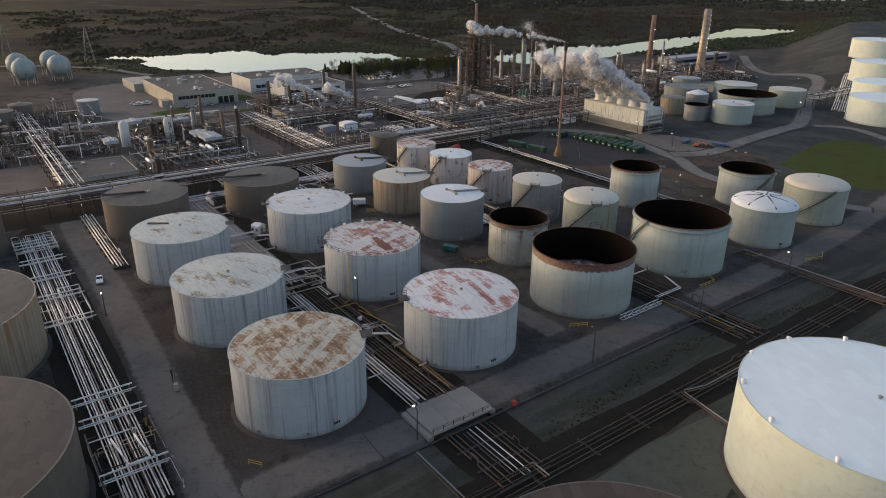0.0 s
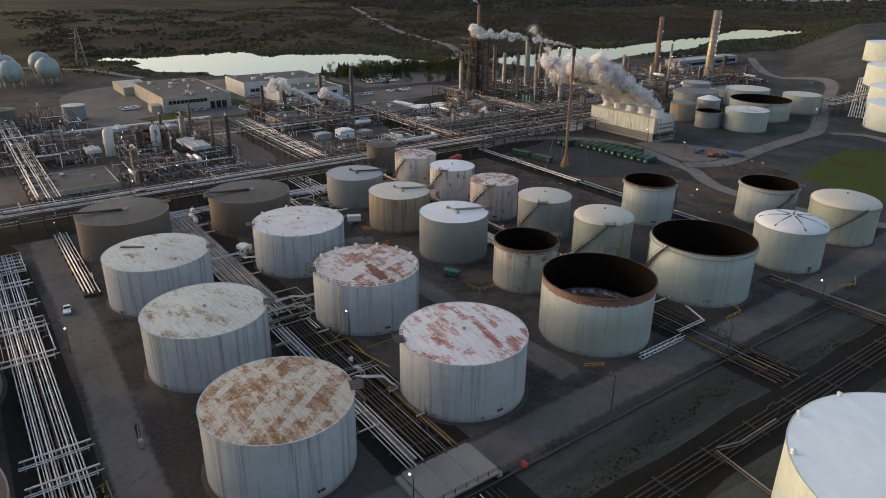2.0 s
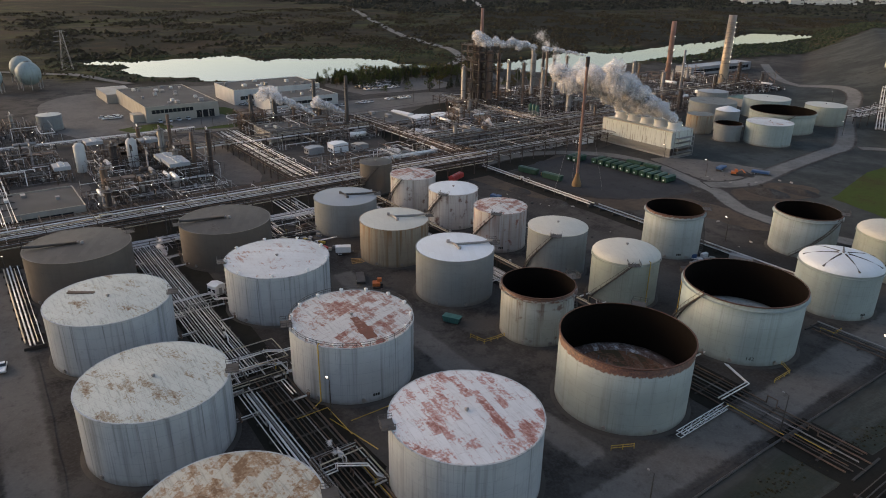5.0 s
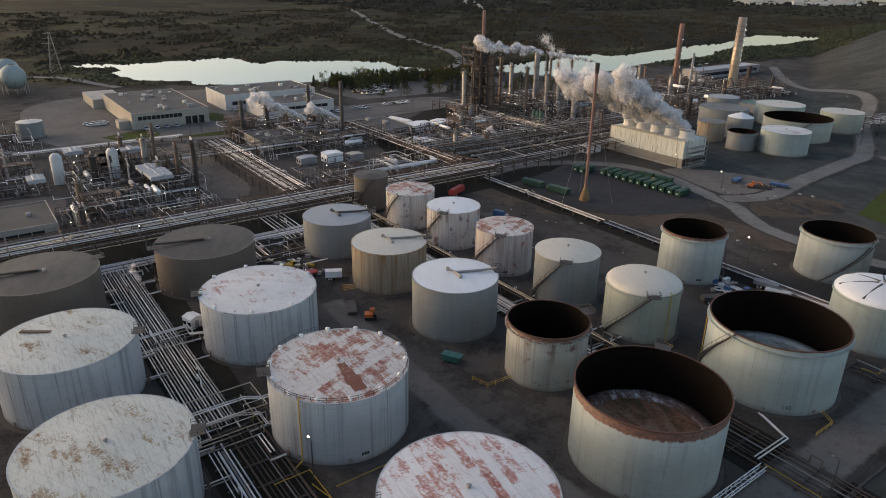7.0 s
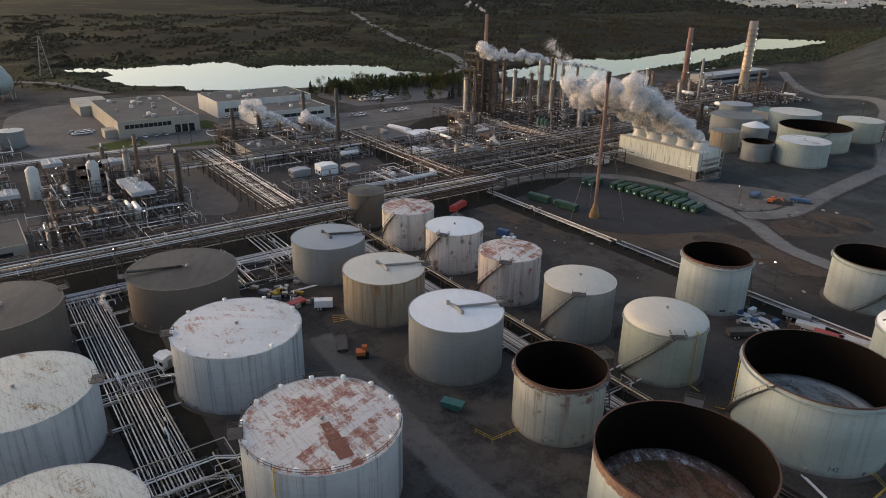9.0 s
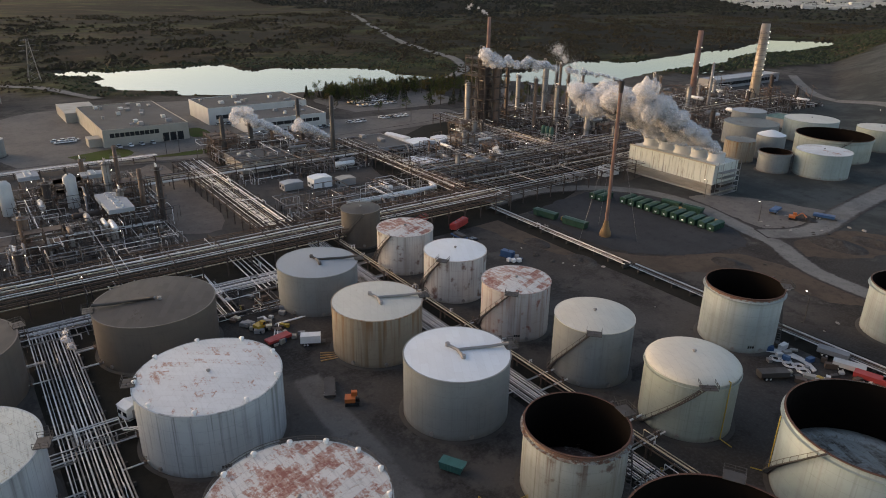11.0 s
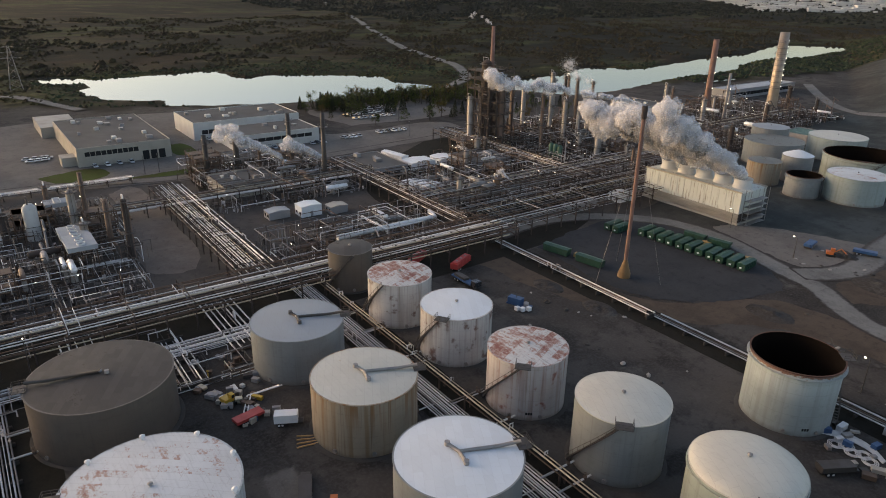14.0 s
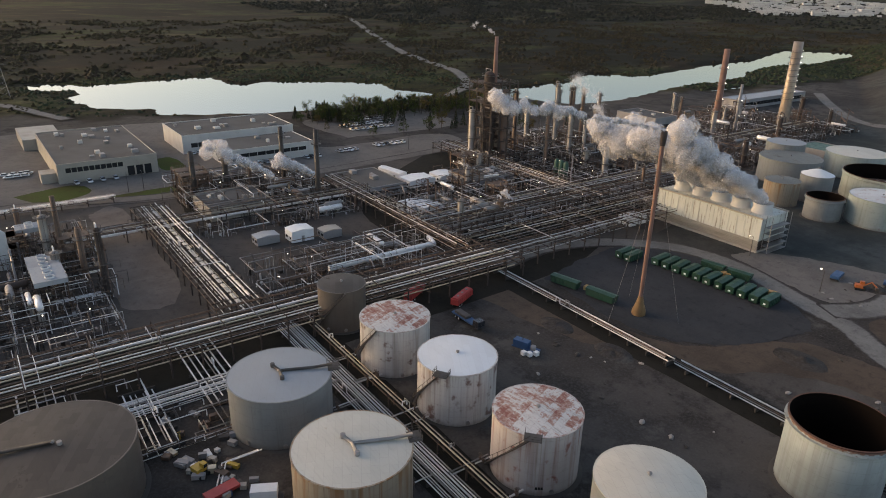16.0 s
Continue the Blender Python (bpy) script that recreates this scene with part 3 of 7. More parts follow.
patch("ditch", "dark rusty pipe ditch beyond the road", [(38.5, 10), (49, 10), (49, 60), (49, 165), (39, 165), (38.5, 90)], "ditch", 0.05, "pipe track", 0.5, 1.2)
patch("yard", "oily dark ground under the process units", [(-142, -160), (-142, 168), (-165, 300), (-190, 380), (-200, 420), (-330, 420), (-300, 250), (-280, 110), (-300, 30), (-300, -160)], "yard", 0.03)
patch("parking_lot", "worn grey asphalt yard round the offices", [(-300, 32), (-282, 104), (-290, 190), (-304, 262), (-330, 262), (-335, 190), (-420, 190), (-440, 48), (-360, 20)], "lot", 0.06, "parking lot")
patch("parking_lot", "asphalt car park between the trees", [(-345, 215), (-400, 215), (-400, 290), (-345, 290)], "lot", 0.05, "parking lot")
patch("grass", "mown green lawn beside the road", [(-44, 255), (-53, 322), (-28, 327), (2, 268), (-7, 246)], "grass", 0.05, "lawn")
patch("grass", "small lawn before the office", [(-316, 50), (-322, 72), (-308, 77), (-300, 60)], "grass", 0.10, "lawn", 0.3, 0.6)
patch("grass", "narrow lawn strip along the road", [(-297, 78), (-299, 108), (-292, 107), (-290, 82)], "grass", 0.10, "lawn", 0.3, 0.6)
patch("grass", "lawn beside the office wing", [(-349, 112), (-349, 120), (-329, 121), (-327, 111)], "grass", 0.10, "lawn", 0.3, 0.6)
patch("ditch", "dark pipe track bed", [(-143, 14), (-60, 15), (42, 14), (44, 30), (-60, 29), (-143, 31)], "ditch", 0.075, "pipe track", 0.2, 0.8)
patch("ditch", "dark pipe track bed", [(-160, 94), (-40, 94), (42, 92), (42, 104), (-40, 105), (-160, 106)], "ditch", 0.085, "pipe track", 0.2, 0.8)
patch("ditch", "dark pipe track bed", [(-132, -38), (15, -39), (15, -28), (-132, -27)], "ditch", 0.05, "pipe track", 0.2, 0.8)
patch("ditch", "very dark ground under the main rack", [(-142, -160), (-142, 168), (-168, 176), (-168, -160)], "ditch", 0.06, "pipe track", 0.4)
road("road", "pale compacted gravel road along the tank farm", [(60, -60), (32, -45), (21, -22), (20.5, 10), (19.5, 60), (19.5, 110), (18, 160), (14, 210), (8, 260)], 9.5, "road", 0.09)
road("road", "brown gravel road between tanks and pipe rack", [(24, -24), (-20, -22), (-75, -20), (-125, -20), (-140, -19)], 8.5, "road", 0.12)
road("dirt_track", "pale dirt track with a wide bend", [(-158, 171), (-161, 191), (-157, 209), (-148, 223), (-134, 234), (-115, 236), (-97, 231), (-85, 227), (-74, 224), (-64, 217), (-52, 211), (-31, 209), (-8, 214), (12, 222)], 7.5, "track", 0.12)
road("dirt_track", "pale dirt track past the small tanks", [(-82, 228), (-74, 246), (-78, 280), (-82, 325), (-86, 354), (-120, 427), (-156, 505), (-226, 543), (-300, 640)], 9.0, "track", 0.15)
road("dirt_track", "dirt track to the white tanks", [(-78, 351), (-61, 362), (-36, 350), (10, 330)], 7.0, "track", 0.18)
road("dirt_track", "pale track across the tank yard", [(-88, 62), (-60, 61), (-30, 60), (12, 62)], 6.5, "road", 0.06, ragged=1.0)
road("road", "plant road beside the offices", [(-300, -60), (-302, 38), (-296, 67), (-286, 110), (-290, 190), (-300, 270), (-330, 330), (-420, 376)], 7.0, "lot", 0.14)
road("road", "pale road climbing the heath beyond the lake", [(-420, 340), (-440, 356), (-466, 391), (-509, 420), (-557, 442), (-602, 453), (-710, 483), (-860, 538), (-1059, 618), (-1560, 819), (-2016, 992)], 10.0, "track", 0.6)
road("road", "pale track on the slope beside the lake", [(-470, 92), (-517, 73), (-545, 55), (-580, 20), (-620, -60)], 7.0, "track", 0.5)
# ---- storage tanks ----
def stair(parent, r, h, a0, a1, material="steel_dark", width=0.9):
    """Spiral stair on a tank wall: stringers, treads and a handrail."""
    n = max(14, int(h / 0.5))
    inner, outer, treads, rail = [], [], Shape(), []
    for i in range(n + 1):
        a, z = a0 + (a1 - a0) * i / n, 0.4 + (h - 0.4) * i / n
        c, s_ = math.cos(a), math.sin(a)
        inner.append(((r + 0.12) * c, (r + 0.12) * s_, z))
        outer.append(((r + 0.12 + width) * c, (r + 0.12 + width) * s_, z))
        rail.append(((r + 0.12 + width) * c, (r + 0.12 + width) * s_, z + 1.05))
        treads.block((r + 0.12 + width / 2) * c, (r + 0.12 + width / 2) * s_, z - 0.03, 0.34, width, 0.06, a + math.pi / 2)
    s = Shape().tube(inner, 0.12, 4).tube(outer, 0.12, 4)
    part("stringer", s, material, parent)
    part("treads", treads, material, parent)
    s = Shape().tube(rail, 0.06, 4)
    for i in range(0, n + 1, 3):
        s.tube([outer[i], rail[i]], 0.045, 4)
    part("handrail", s, material, parent)


def landing(parent, r, h, a, material="steel_dark", w=3.0, d=1.8):
    """Gauger's platform with a railing at the roof's edge."""
    t = math.degrees(a)
    m = pose(r * math.cos(a), r * math.sin(a), h, 0, 0, t)
    s = Shape().box(-0.5, -w / 2, 0.02, d, w / 2, 0.12)
    part("platform", s, material, parent).matrix_basis = m
    s = Shape()
    loop = [(-0.5, -w / 2), (d, -w / 2), (d, w / 2), (-0.5, w / 2)]
    for z in (0.6, 1.1):
        s.tube([(x, y, z) for x, y in loop], 0.05, 4)
    for x, y in loop + [(d, 0), ((d - 0.5) / 2, -w / 2), ((d - 0.5) / 2, w / 2)]:
        s.tube([(x, y, 0.1), (x, y, 1.1)], 0.05, 4)
    part("railing", s, material, parent).matrix_basis = m


def vent(parent, x, y, z, r=0.45, h=0.85, material="white"):
    s = Shape().cyl(x, y, z, z + h * 0.6, r * 0.6, 10).lathe([(r, z + h * 0.55), (r, z + h * 0.8), (0.02, z + h)], x, y, 10)
    return part("vent", s, material, parent)


def tank(x, y, r, h, wall, roof="roof_pale", style="cone", label="", group="tank farm", rise=0.45, stairs=None, vents=0, deck=3.0, seg=72, z=0.0, plat=None, girder=True, deckmat="deck"):
    t = thing("storage_tank", label, "storage tank", x, y, z, group=group)
    part("foundation", Shape().lathe([(r + 0.9, 0.0), (r + 0.55, 0.2), (r + 0.02, 0.24)], seg=seg), "footing", t)
    if style in ("cone", "dome", "facet"):
        part("shell", Shape().lathe([(r, 0.0), (r, h * 0.5), (r, h)], seg=seg), wall, t)
        part("top_angle", Shape().lathe([(r, h - 0.15), (r + 0.12, h - 0.15), (r + 0.12, h + 0.03), (r - 0.15, h + 0.035)], seg=seg, smooth=False), roof if style != "cone" else wall, t)
        if style == "cone":
            prof = [(r - 0.02, h), (r * 0.66, h + rise * 0.4), (r * 0.33, h + rise * 0.75), (0.02, h + rise)]
            part("roof", Shape().lathe(prof, seg=seg), roof, t)
        elif style == "dome":
            prof = [(r * math.cos(b), h + rise * math.sin(b)) for b in (0, 0.25, 0.5, 0.75, 1.0, 1.25, 1.5)] + [(0.02, h + rise)]
            part("roof", Shape().lathe(prof, seg=seg), roof, t)
            part("knuckle", Shape().lathe([(r + 0.10, h - 0.9), (r + 0.3, h - 0.85), (r + 0.3, h - 0.7), (r + 0.10, h - 0.65)], seg=seg, smooth=False), wall, t)
        else:
            rings, sh = 5, Shape()
            pts = [[(0, 0, h + rise)]]
            for j in range(1, rings + 1):
                q, b = 6 * j, (math.pi / 2) * (1 - j / rings)
                rr = r * j / rings
                pts.append([(rr * math.cos(math.tau * (k + 0.5 * (j % 2)) / q), rr * math.sin(math.tau * (k + 0.5 * (j % 2)) / q), h + rise * (1 - (j / rings) ** 2)) for k in range(q)])
            for j in range(rings):
                a, b = pts[j], pts[j + 1]
                ia = ib = 0
                while ia < len(a) or ib < len(b):
                    fa, fb = (ia + 1) / len(a), (ib + 1) / len(b)
                    A, B = a[ia % len(a)], b[ib % len(b)]
                    if ib < len(b) and (fb <= fa or ia >= len(a) or len(a) == 1):
                        sh.add([A, B, b[(ib + 1) % len(b)]], [(0, 1, 2)])
                        ib += 1
                        if len(a) == 1 and ib >= len(b):
                            break
                    else:
                        sh.add([A, B, a[(ia + 1) % len(a)]], [(0, 1, 2)])
                        ia += 1
            part("roof", sh, roof, t)
        vent(t, 0, 0, h + rise - 0.05, 0.4, 0.6, "steel_dull")
    else:
        prof = [(r, 0.0), (r, h * 0.5), (r, h), (r - 0.08, h + 0.02), (r - 0.10, h)]
        part("shell", Shape().lathe(prof, seg=seg), wall, t)
        # inner face takes the near-black colour that paints the tank's inner shade
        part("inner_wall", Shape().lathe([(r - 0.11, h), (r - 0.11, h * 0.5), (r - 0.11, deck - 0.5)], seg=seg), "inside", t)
        part("pontoon", Shape().lathe([(r - 0.15, deck - 0.3), (r - 0.18, deck + 0.35), (r - 2.5, deck + 0.35), (r - 2.7, deck - 0.1)], seg=seg), deckmat if deckmat != "deck" else "pontoon", t, "pale stained pontoon ring")
        part("floating_roof", Shape().lathe([(r - 2.72, deck - 0.1), (r * 0.4, deck - 0.06), (0.02, deck)], seg=seg), deckmat, t, "rusty floating deck")
        rr = random.Random(int(x * 7 + y))
        for k in range(6):
            a, q = rr.uniform(0, math.tau), rr.uniform(0.2, 0.75) * r
            part("deck_leg", Shape().cyl(q * math.cos(a), q * math.sin(a), deck - 0.1, deck + 0.7, 0.12, 6), "steel_dull", t)
        if girder:
            part("wind_girder", Shape().lathe([(r, h - 1.15), (r + 0.55, h - 1.1), (r + 0.55, h - 0.95), (r, h - 0.9)], seg=seg, smooth=False), wall, t)
        part("rim", Shape().lathe([(r + 0.01, h - 0.16), (r + 0.2, h - 0.14), (r + 0.2, h + 0.04), (r - 0.12, h + 0.05)], seg=seg, smooth=False), "rim_rust", t)
    for k in range(vents):
        a = math.tau * (k + 0.3) / vents
        vent(t, (r - 0.5) * math.cos(a), (r - 0.5) * math.sin(a), h + 0.02)
    if stairs:
        stair(t, r, h, radians(stairs[0]), radians(stairs[1]))
    if plat is not None:
        landing(t, r - 0.2, h + 0.05, radians(plat))
    # manhole and nozzle low on the shell
    for a in (radians(-20), radians(-62)):
        sh = Shape().tube([((r - 0.1) * math.cos(a), (r - 0.1) * math.sin(a), 1.0), ((r + 0.35) * math.cos(a), (r + 0.35) * math.sin(a), 1.0)], 0.42, 12)
        part("manhole", sh, "steel_dull", t)
    return t


T1 = tank(0, 0, 13, 13.1, "wall_white", "roof_tan", label="white ribbed steel tank with heavily rusted tan roof", plat=70)
T2 = tank(-39.7, 0.4, 13, 12.9, "wall_white", "roof_pale", label="white steel tank with pale flaking rust-stained roof", plat=70)
T3 = tank(-79, 0.7, 13, 12.6, "wall_white", "roof_pale", label="white steel tank with stained pale roof and timber on it", plat=70)
T4 = tank(0, 40, 13, 13, "wall_white", "roof_red", label="white steel tank with red-rust patches on its roof", plat=-110)
T5 = tank(-40.2, 40.4, 13, 13.1, "wall_white", "roof_flaked", label="white steel tank with flaked red roof and white vents", vents=14, plat=-110)
T6 = tank(-79.5, 40.5, 13, 12.8, "wall_white", "roof_white", label="white steel tank with lightly rusted white roof", vents=9, plat=-110)
T7 = tank(-117.9, 0.9, 13, 12.3, "wall_brown", "roof_brown", label="brown steel tank with plain dark brown roof", plat=100)
T8 = tank(-119.0, 40.7, 13.1, 11.3, "wall_brown", "roof_brown", label="brown steel tank with dark roof and gauge arm", plat=-100)
T9 = tank(-59.9, 82.2, 10.4, 13, "wall_grey", "roof_clean", label="grey steel tank with clean white roof and walkway", plat=70)
T10 = tank(-119.6, 81.3, 10.3, 11, "wall_grey", "roof_grey", label="grey steel tank with blue-grey roof and gauge arm", plat=70)
T11 = tank(-90.3, 82.1, 10.3, 11.8, "wall_ochre", "roof_cream", label="rust-streaked ochre tank with cream roof", plat=70)
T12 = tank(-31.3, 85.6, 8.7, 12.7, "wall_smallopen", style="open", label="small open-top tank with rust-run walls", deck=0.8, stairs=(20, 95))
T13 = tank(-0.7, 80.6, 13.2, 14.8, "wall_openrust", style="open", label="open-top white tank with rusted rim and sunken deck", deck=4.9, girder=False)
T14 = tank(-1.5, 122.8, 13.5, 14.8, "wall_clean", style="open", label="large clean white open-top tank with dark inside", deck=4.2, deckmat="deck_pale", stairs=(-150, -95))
T15 = tank(-32.6, 118.4, 8.8, 12.6, "wall_cream", "roof_cream", style="dome", rise=2.0, label="cream tank with low domed roof and spiral stair", stairs=(-110, -40), plat=-38)
T16 = tank(-55.6, 115.9, 8.5, 13.3, "wall_grey", "roof_cream", style="facet", rise=1.0, label="grey tank with faceted cream dome roof", stairs=(-120, -52), plat=-48)
T17 = tank(-79.7, 114.7, 8.3, 12.8, "wall_red", "roof_flaked", label="red-rusted white tank with flaked red roof", stairs=(-125, -50), plat=-48)
T18 = tank(-104.1, 114.4, 8.4, 12.3, "wall_rusty", "roof_clean", label="white tank with dark rust runs and grey roof", stairs=(-125, -60), plat=-58)
T19 = tank(-126.6, 112.8, 8.2, 12.1, "wall_rusty", "roof_flaked", label="white tank with patchy rust on roof and walls", stairs=(-125, -60))
T20 = tank(-150.5, 111.2, 6.2, 11.5, "wall_brown", "roof_brown", label="small brown tank with spiral stair", stairs=(-100, -20))
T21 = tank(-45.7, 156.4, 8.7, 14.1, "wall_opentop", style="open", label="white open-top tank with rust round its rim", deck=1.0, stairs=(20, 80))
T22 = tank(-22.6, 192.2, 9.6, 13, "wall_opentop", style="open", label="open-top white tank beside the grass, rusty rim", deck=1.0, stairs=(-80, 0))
T23 = tank(2.9, 160.4, 9.9, 12.4, "wall_clean", "roof_clean", style="dome", rise=2.4, label="white tank with black pipes over its domed roof")
T24 = tank(1.8, 195.6, 10.2, 12.6, "wall_cream", "roof_cream", style="dome", rise=2.2, label="cream tank with white dome and spiral stair", stairs=(-110, -30))
T25 = tank(76.5, 67.1, 21.2, 16, "wall_bright", "roof_bright", label="big new cream-white tank with bright clean roof", vents=12, rise=0.8, seg=96)
T26 = tank(0, -62.0, 22.5, 14, "wall_brown", "roof_brown", label="large brown tank with dark roof", seg=96)
T27 = tank(-56, -60, 22.0, 14, "wall_ochre", "roof_brown", label="large rust-streaked brown tank", seg=96)
T28 = tank(-127, -55, 16.0, 12, "wall_brown", "roof_brown", label="brown tank beside the pipe rack")
T29 = tank(77.3, 6.0, 21.0, 13, "wall_brown", "roof_brown", label="large tank with brown roof beside the road", seg=96)
# ---- roof gear and far tanks ----
def arm(parent, h, pts, material="steel_dark", r=0.22):
    part("gauge_arm", Shape().tube([(x, y, h + z) for x, y, z in pts], r, 6), material, parent)


for t, r, h in ((T7, 13, 12.3), (T8, 13.1, 11.3)):
    arm(t, h, [(0, 0, 0.75), (-2, -9, 0.65), (-3, -12.4, 0.8)], r=0.35)
    part("gauge_hatch", Shape().cyl(1.0, 1.0, h + 0.3, h + 1.1, 0.4, 12), "steel_dull", t)
for t, r, h, mt in ((T9, 10.4, 13, "steel_dull"), (T10, 10.3, 11, "steel_dark"), (T11, 10.3, 11.8, "steel_dull")):
    arm(t, h, [(0, 0, 0.65), (2.5, 6.5, 0.55), (3.6, 9.8, 0.7)], mt, 0.33)
    arm(t, h, [(-2.6, -0.4, 0.65), (0, 0, 0.7), (2.8, -0.6, 0.6)], mt, 0.33)
    part("gauge_hatch", Shape().cyl(2.8, -0.6, h + 0.3, h + 1.1, 0.45, 12), mt, t)
    part("gauge_hatch", Shape().cyl(-2.6, -0.4, h + 0.3, h + 1.1, 0.45, 12), mt, t)
part("timber", Shape().block(-5.5, -4.5, 12.85, 6.0, 0.9, 0.25, 0.95), "steel_brown", T3)
for k in range(7):
    a = math.tau * k / 7 + 0.2
    s = Shape().tube([(1.2 * math.cos(a), 1.2 * math.sin(a), 14.75), (5.4 * math.cos(a), 5.4 * math.sin(a), 14.25), (9.3 * math.cos(a), 9.3 * math.sin(a), 13.2)], 0.28, 6)
    part("roof_pipe", s, "steel_dark", T23)
for t, r, h, a in ((T5, 13, 13.1, -58), (T15, 8.8, 12.6, -8), (T14, 13.5, 12.0, -150)):
    c, q = math.cos(radians(a)), math.sin(radians(a))
    s = Shape().tube([((r - 0.3) * c, (r - 0.3) * q, h + 0.4), ((r + 0.25) * c, (r + 0.25) * q, h + 0.3), ((r + 0.25) * c, (r + 0.25) * q, 0.6), ((r + 3) * c, (r + 3) * q, 0.6)], 0.13, 6)
    part("foam_pipe", s, "yellow", t)
for t, r, a in ((T12, 8.7, 75), (T13, 13.2, 120), (T21, 8.7, 45), (T22, 9.6, 30)):
    landing(t, r, {8.7: 12.8, 13.2: 14.9, 9.6: 13.1}[r] + (1.3 if t is T21 else 0), radians(a))

# a strip of fully rusted roof plates on the vented tank
for k in range(4):
    s = Shape()
    u0, u1, w = 1.2 + k * 2.3, 3.44 + k * 2.3, (0.8, 1.1, 1.5, 1.2)[k]
    q = [(u0, -w), (u1, -w), (u1, w), (u0, w)]
    c, e = math.cos(radians(-5)), math.sin(radians(-5))
    v = [(u * c - b * e, u * e + b * c, 13.1 + 0.45 * (1 - math.hypot(u, b) / 13) + 0.07) for u, b in q]
    s.add(v + [(x, y, z - 0.05) for x, y, z in v], [(0, 1, 2, 3), (4, 5, 1, 0), (5, 6, 2, 1), (6, 7, 3, 2), (7, 4, 0, 3)])
    part("rusted_plate", s, "rust_plate", T5, "fully rusted red roof plate")

# tanks beyond the cooling tower and on the terrace
tank(-164, 352, 13.5, 11, "wall_grey", "roof_olive", label="wide grey tank with dull olive roof", group="far tanks", seg=48)
tank(-152, 390, 13.5, 11, "wall_clean", "roof_cream", label="white tank beyond the cooling tower", group="far tanks", seg=48)
tank(-125, 360, 17, 11, "wall_cream", style="open", label="wide open-top cream tank with dark inside", group="far tanks", deck=4, seg=56, stairs=(-90, -40))
tank(-110.5, 322, 11.3, 11, "wall_clean", "roof_white", label="white tank with rust-ringed white roof", group="far tanks", seg=48)
tank(-120, 398, 11, 11, "wall_cream", "roof_cream", label="cream tank by the dirt track", group="far tanks", seg=48)
tank(-126, 310, 6.8, 9, "wall_grey", style="open", label="small grey open tank", group="far tanks", deck=3, seg=40)
tank(-146, 314, 7.0, 10, "wall_ochre", "roof_olive", label="small brown tank with rusty roof", group="far tanks", seg=40)
tank(-140, 330, 6.5, 11.5, "wall_grey", "roof_clean", rise=2.4, label="grey tank with steep white cone roof", group="far tanks", seg=40)
tank(-178, 372, 9, 13, "wall_grey", "roof_grey", label="grey tank beside the far units", group="far tanks", seg=40)
for x, y, z in ((-60, 398, 0.0), (-81, 447, 2.3), (-108, 500, 8.8), (-136, 556, 19.0)):
    tank(x, y, 20, 14, "wall_bright", "roof_bright", label="large bright white tank on the gravel terrace", group="terrace tanks", seg=64, z=z, rise=0.7)
# ---- railing on the vented tank, painted tank numbers ----
s = Shape()
ring = [(12.95 * math.cos(math.tau * k / 60), 12.95 * math.sin(math.tau * k / 60)) for k in range(61)]
for z in (13.7, 14.15):
    s.tube([(x, y, z) for x, y in ring], 0.05, 4)
for x, y in ring[::2]:
    s.tube([(x, y, 13.1), (x, y, 14.2)], 0.05, 4)
part("edge_railing", s, "steel_dark", T5)


def tank_number(parent, r, a, z, text="", size=1.0):
    """Black stencilled mark on the shell; plain bars where it cannot be read."""
    a = radians(a)
    m = pose(0, 0, 0, 0, 0, math.degrees(a) + 90) @ pose(0, -r - 0.06, z, 90, 0, 0)
    if text:
        cu = bpy.data.curves.new("tank_number", "FONT")
        cu.body, cu.size, cu.align_x = text, size, "CENTER"
        tmp = bpy.data.objects.new("tank_number", cu)
        me = bpy.data.meshes.new_from_object(tmp)
        bpy.data.objects.remove(tmp)
    else:
        s = Shape()
        for k in range(3):
            s.box(-0.75 * size + k * 0.5 * size, 0.05, 0, -0.35 * size + k * 0.5 * size, 0.65 * size, 0.01)
        me = s.mesh("tank_number")
    part("tank_number", me, "rubber", parent, "black painted tank number").matrix_basis = m


tank_number(T14, 13.5, -45, 1.6, "142", 1.3)
for t, r, a in ((T1, 13, 5), (T4, 13, -3), (T5, 13, -8), (T21, 8.7, -36), (T17, 8.3, -36), (T23, 9.9, -20), (T6, 13, -10)):
    tank_number(t, r, a, 1.5)
# ---- pipe tracks and racks ----
PIPE_MIX = ["lagging", "steel", "steel", "steel_dull", "steel_dull", "lagging_tan", "steel_brown", "steel_brown", "steel_dark", "steel_dark"]


def along(axis_, fixed, a, b, z, wob=0.0):
    return [(a, fixed, z), (b, fixed, z)] if axis_ == "x" else [(fixed, a, z), (fixed, b, z)]


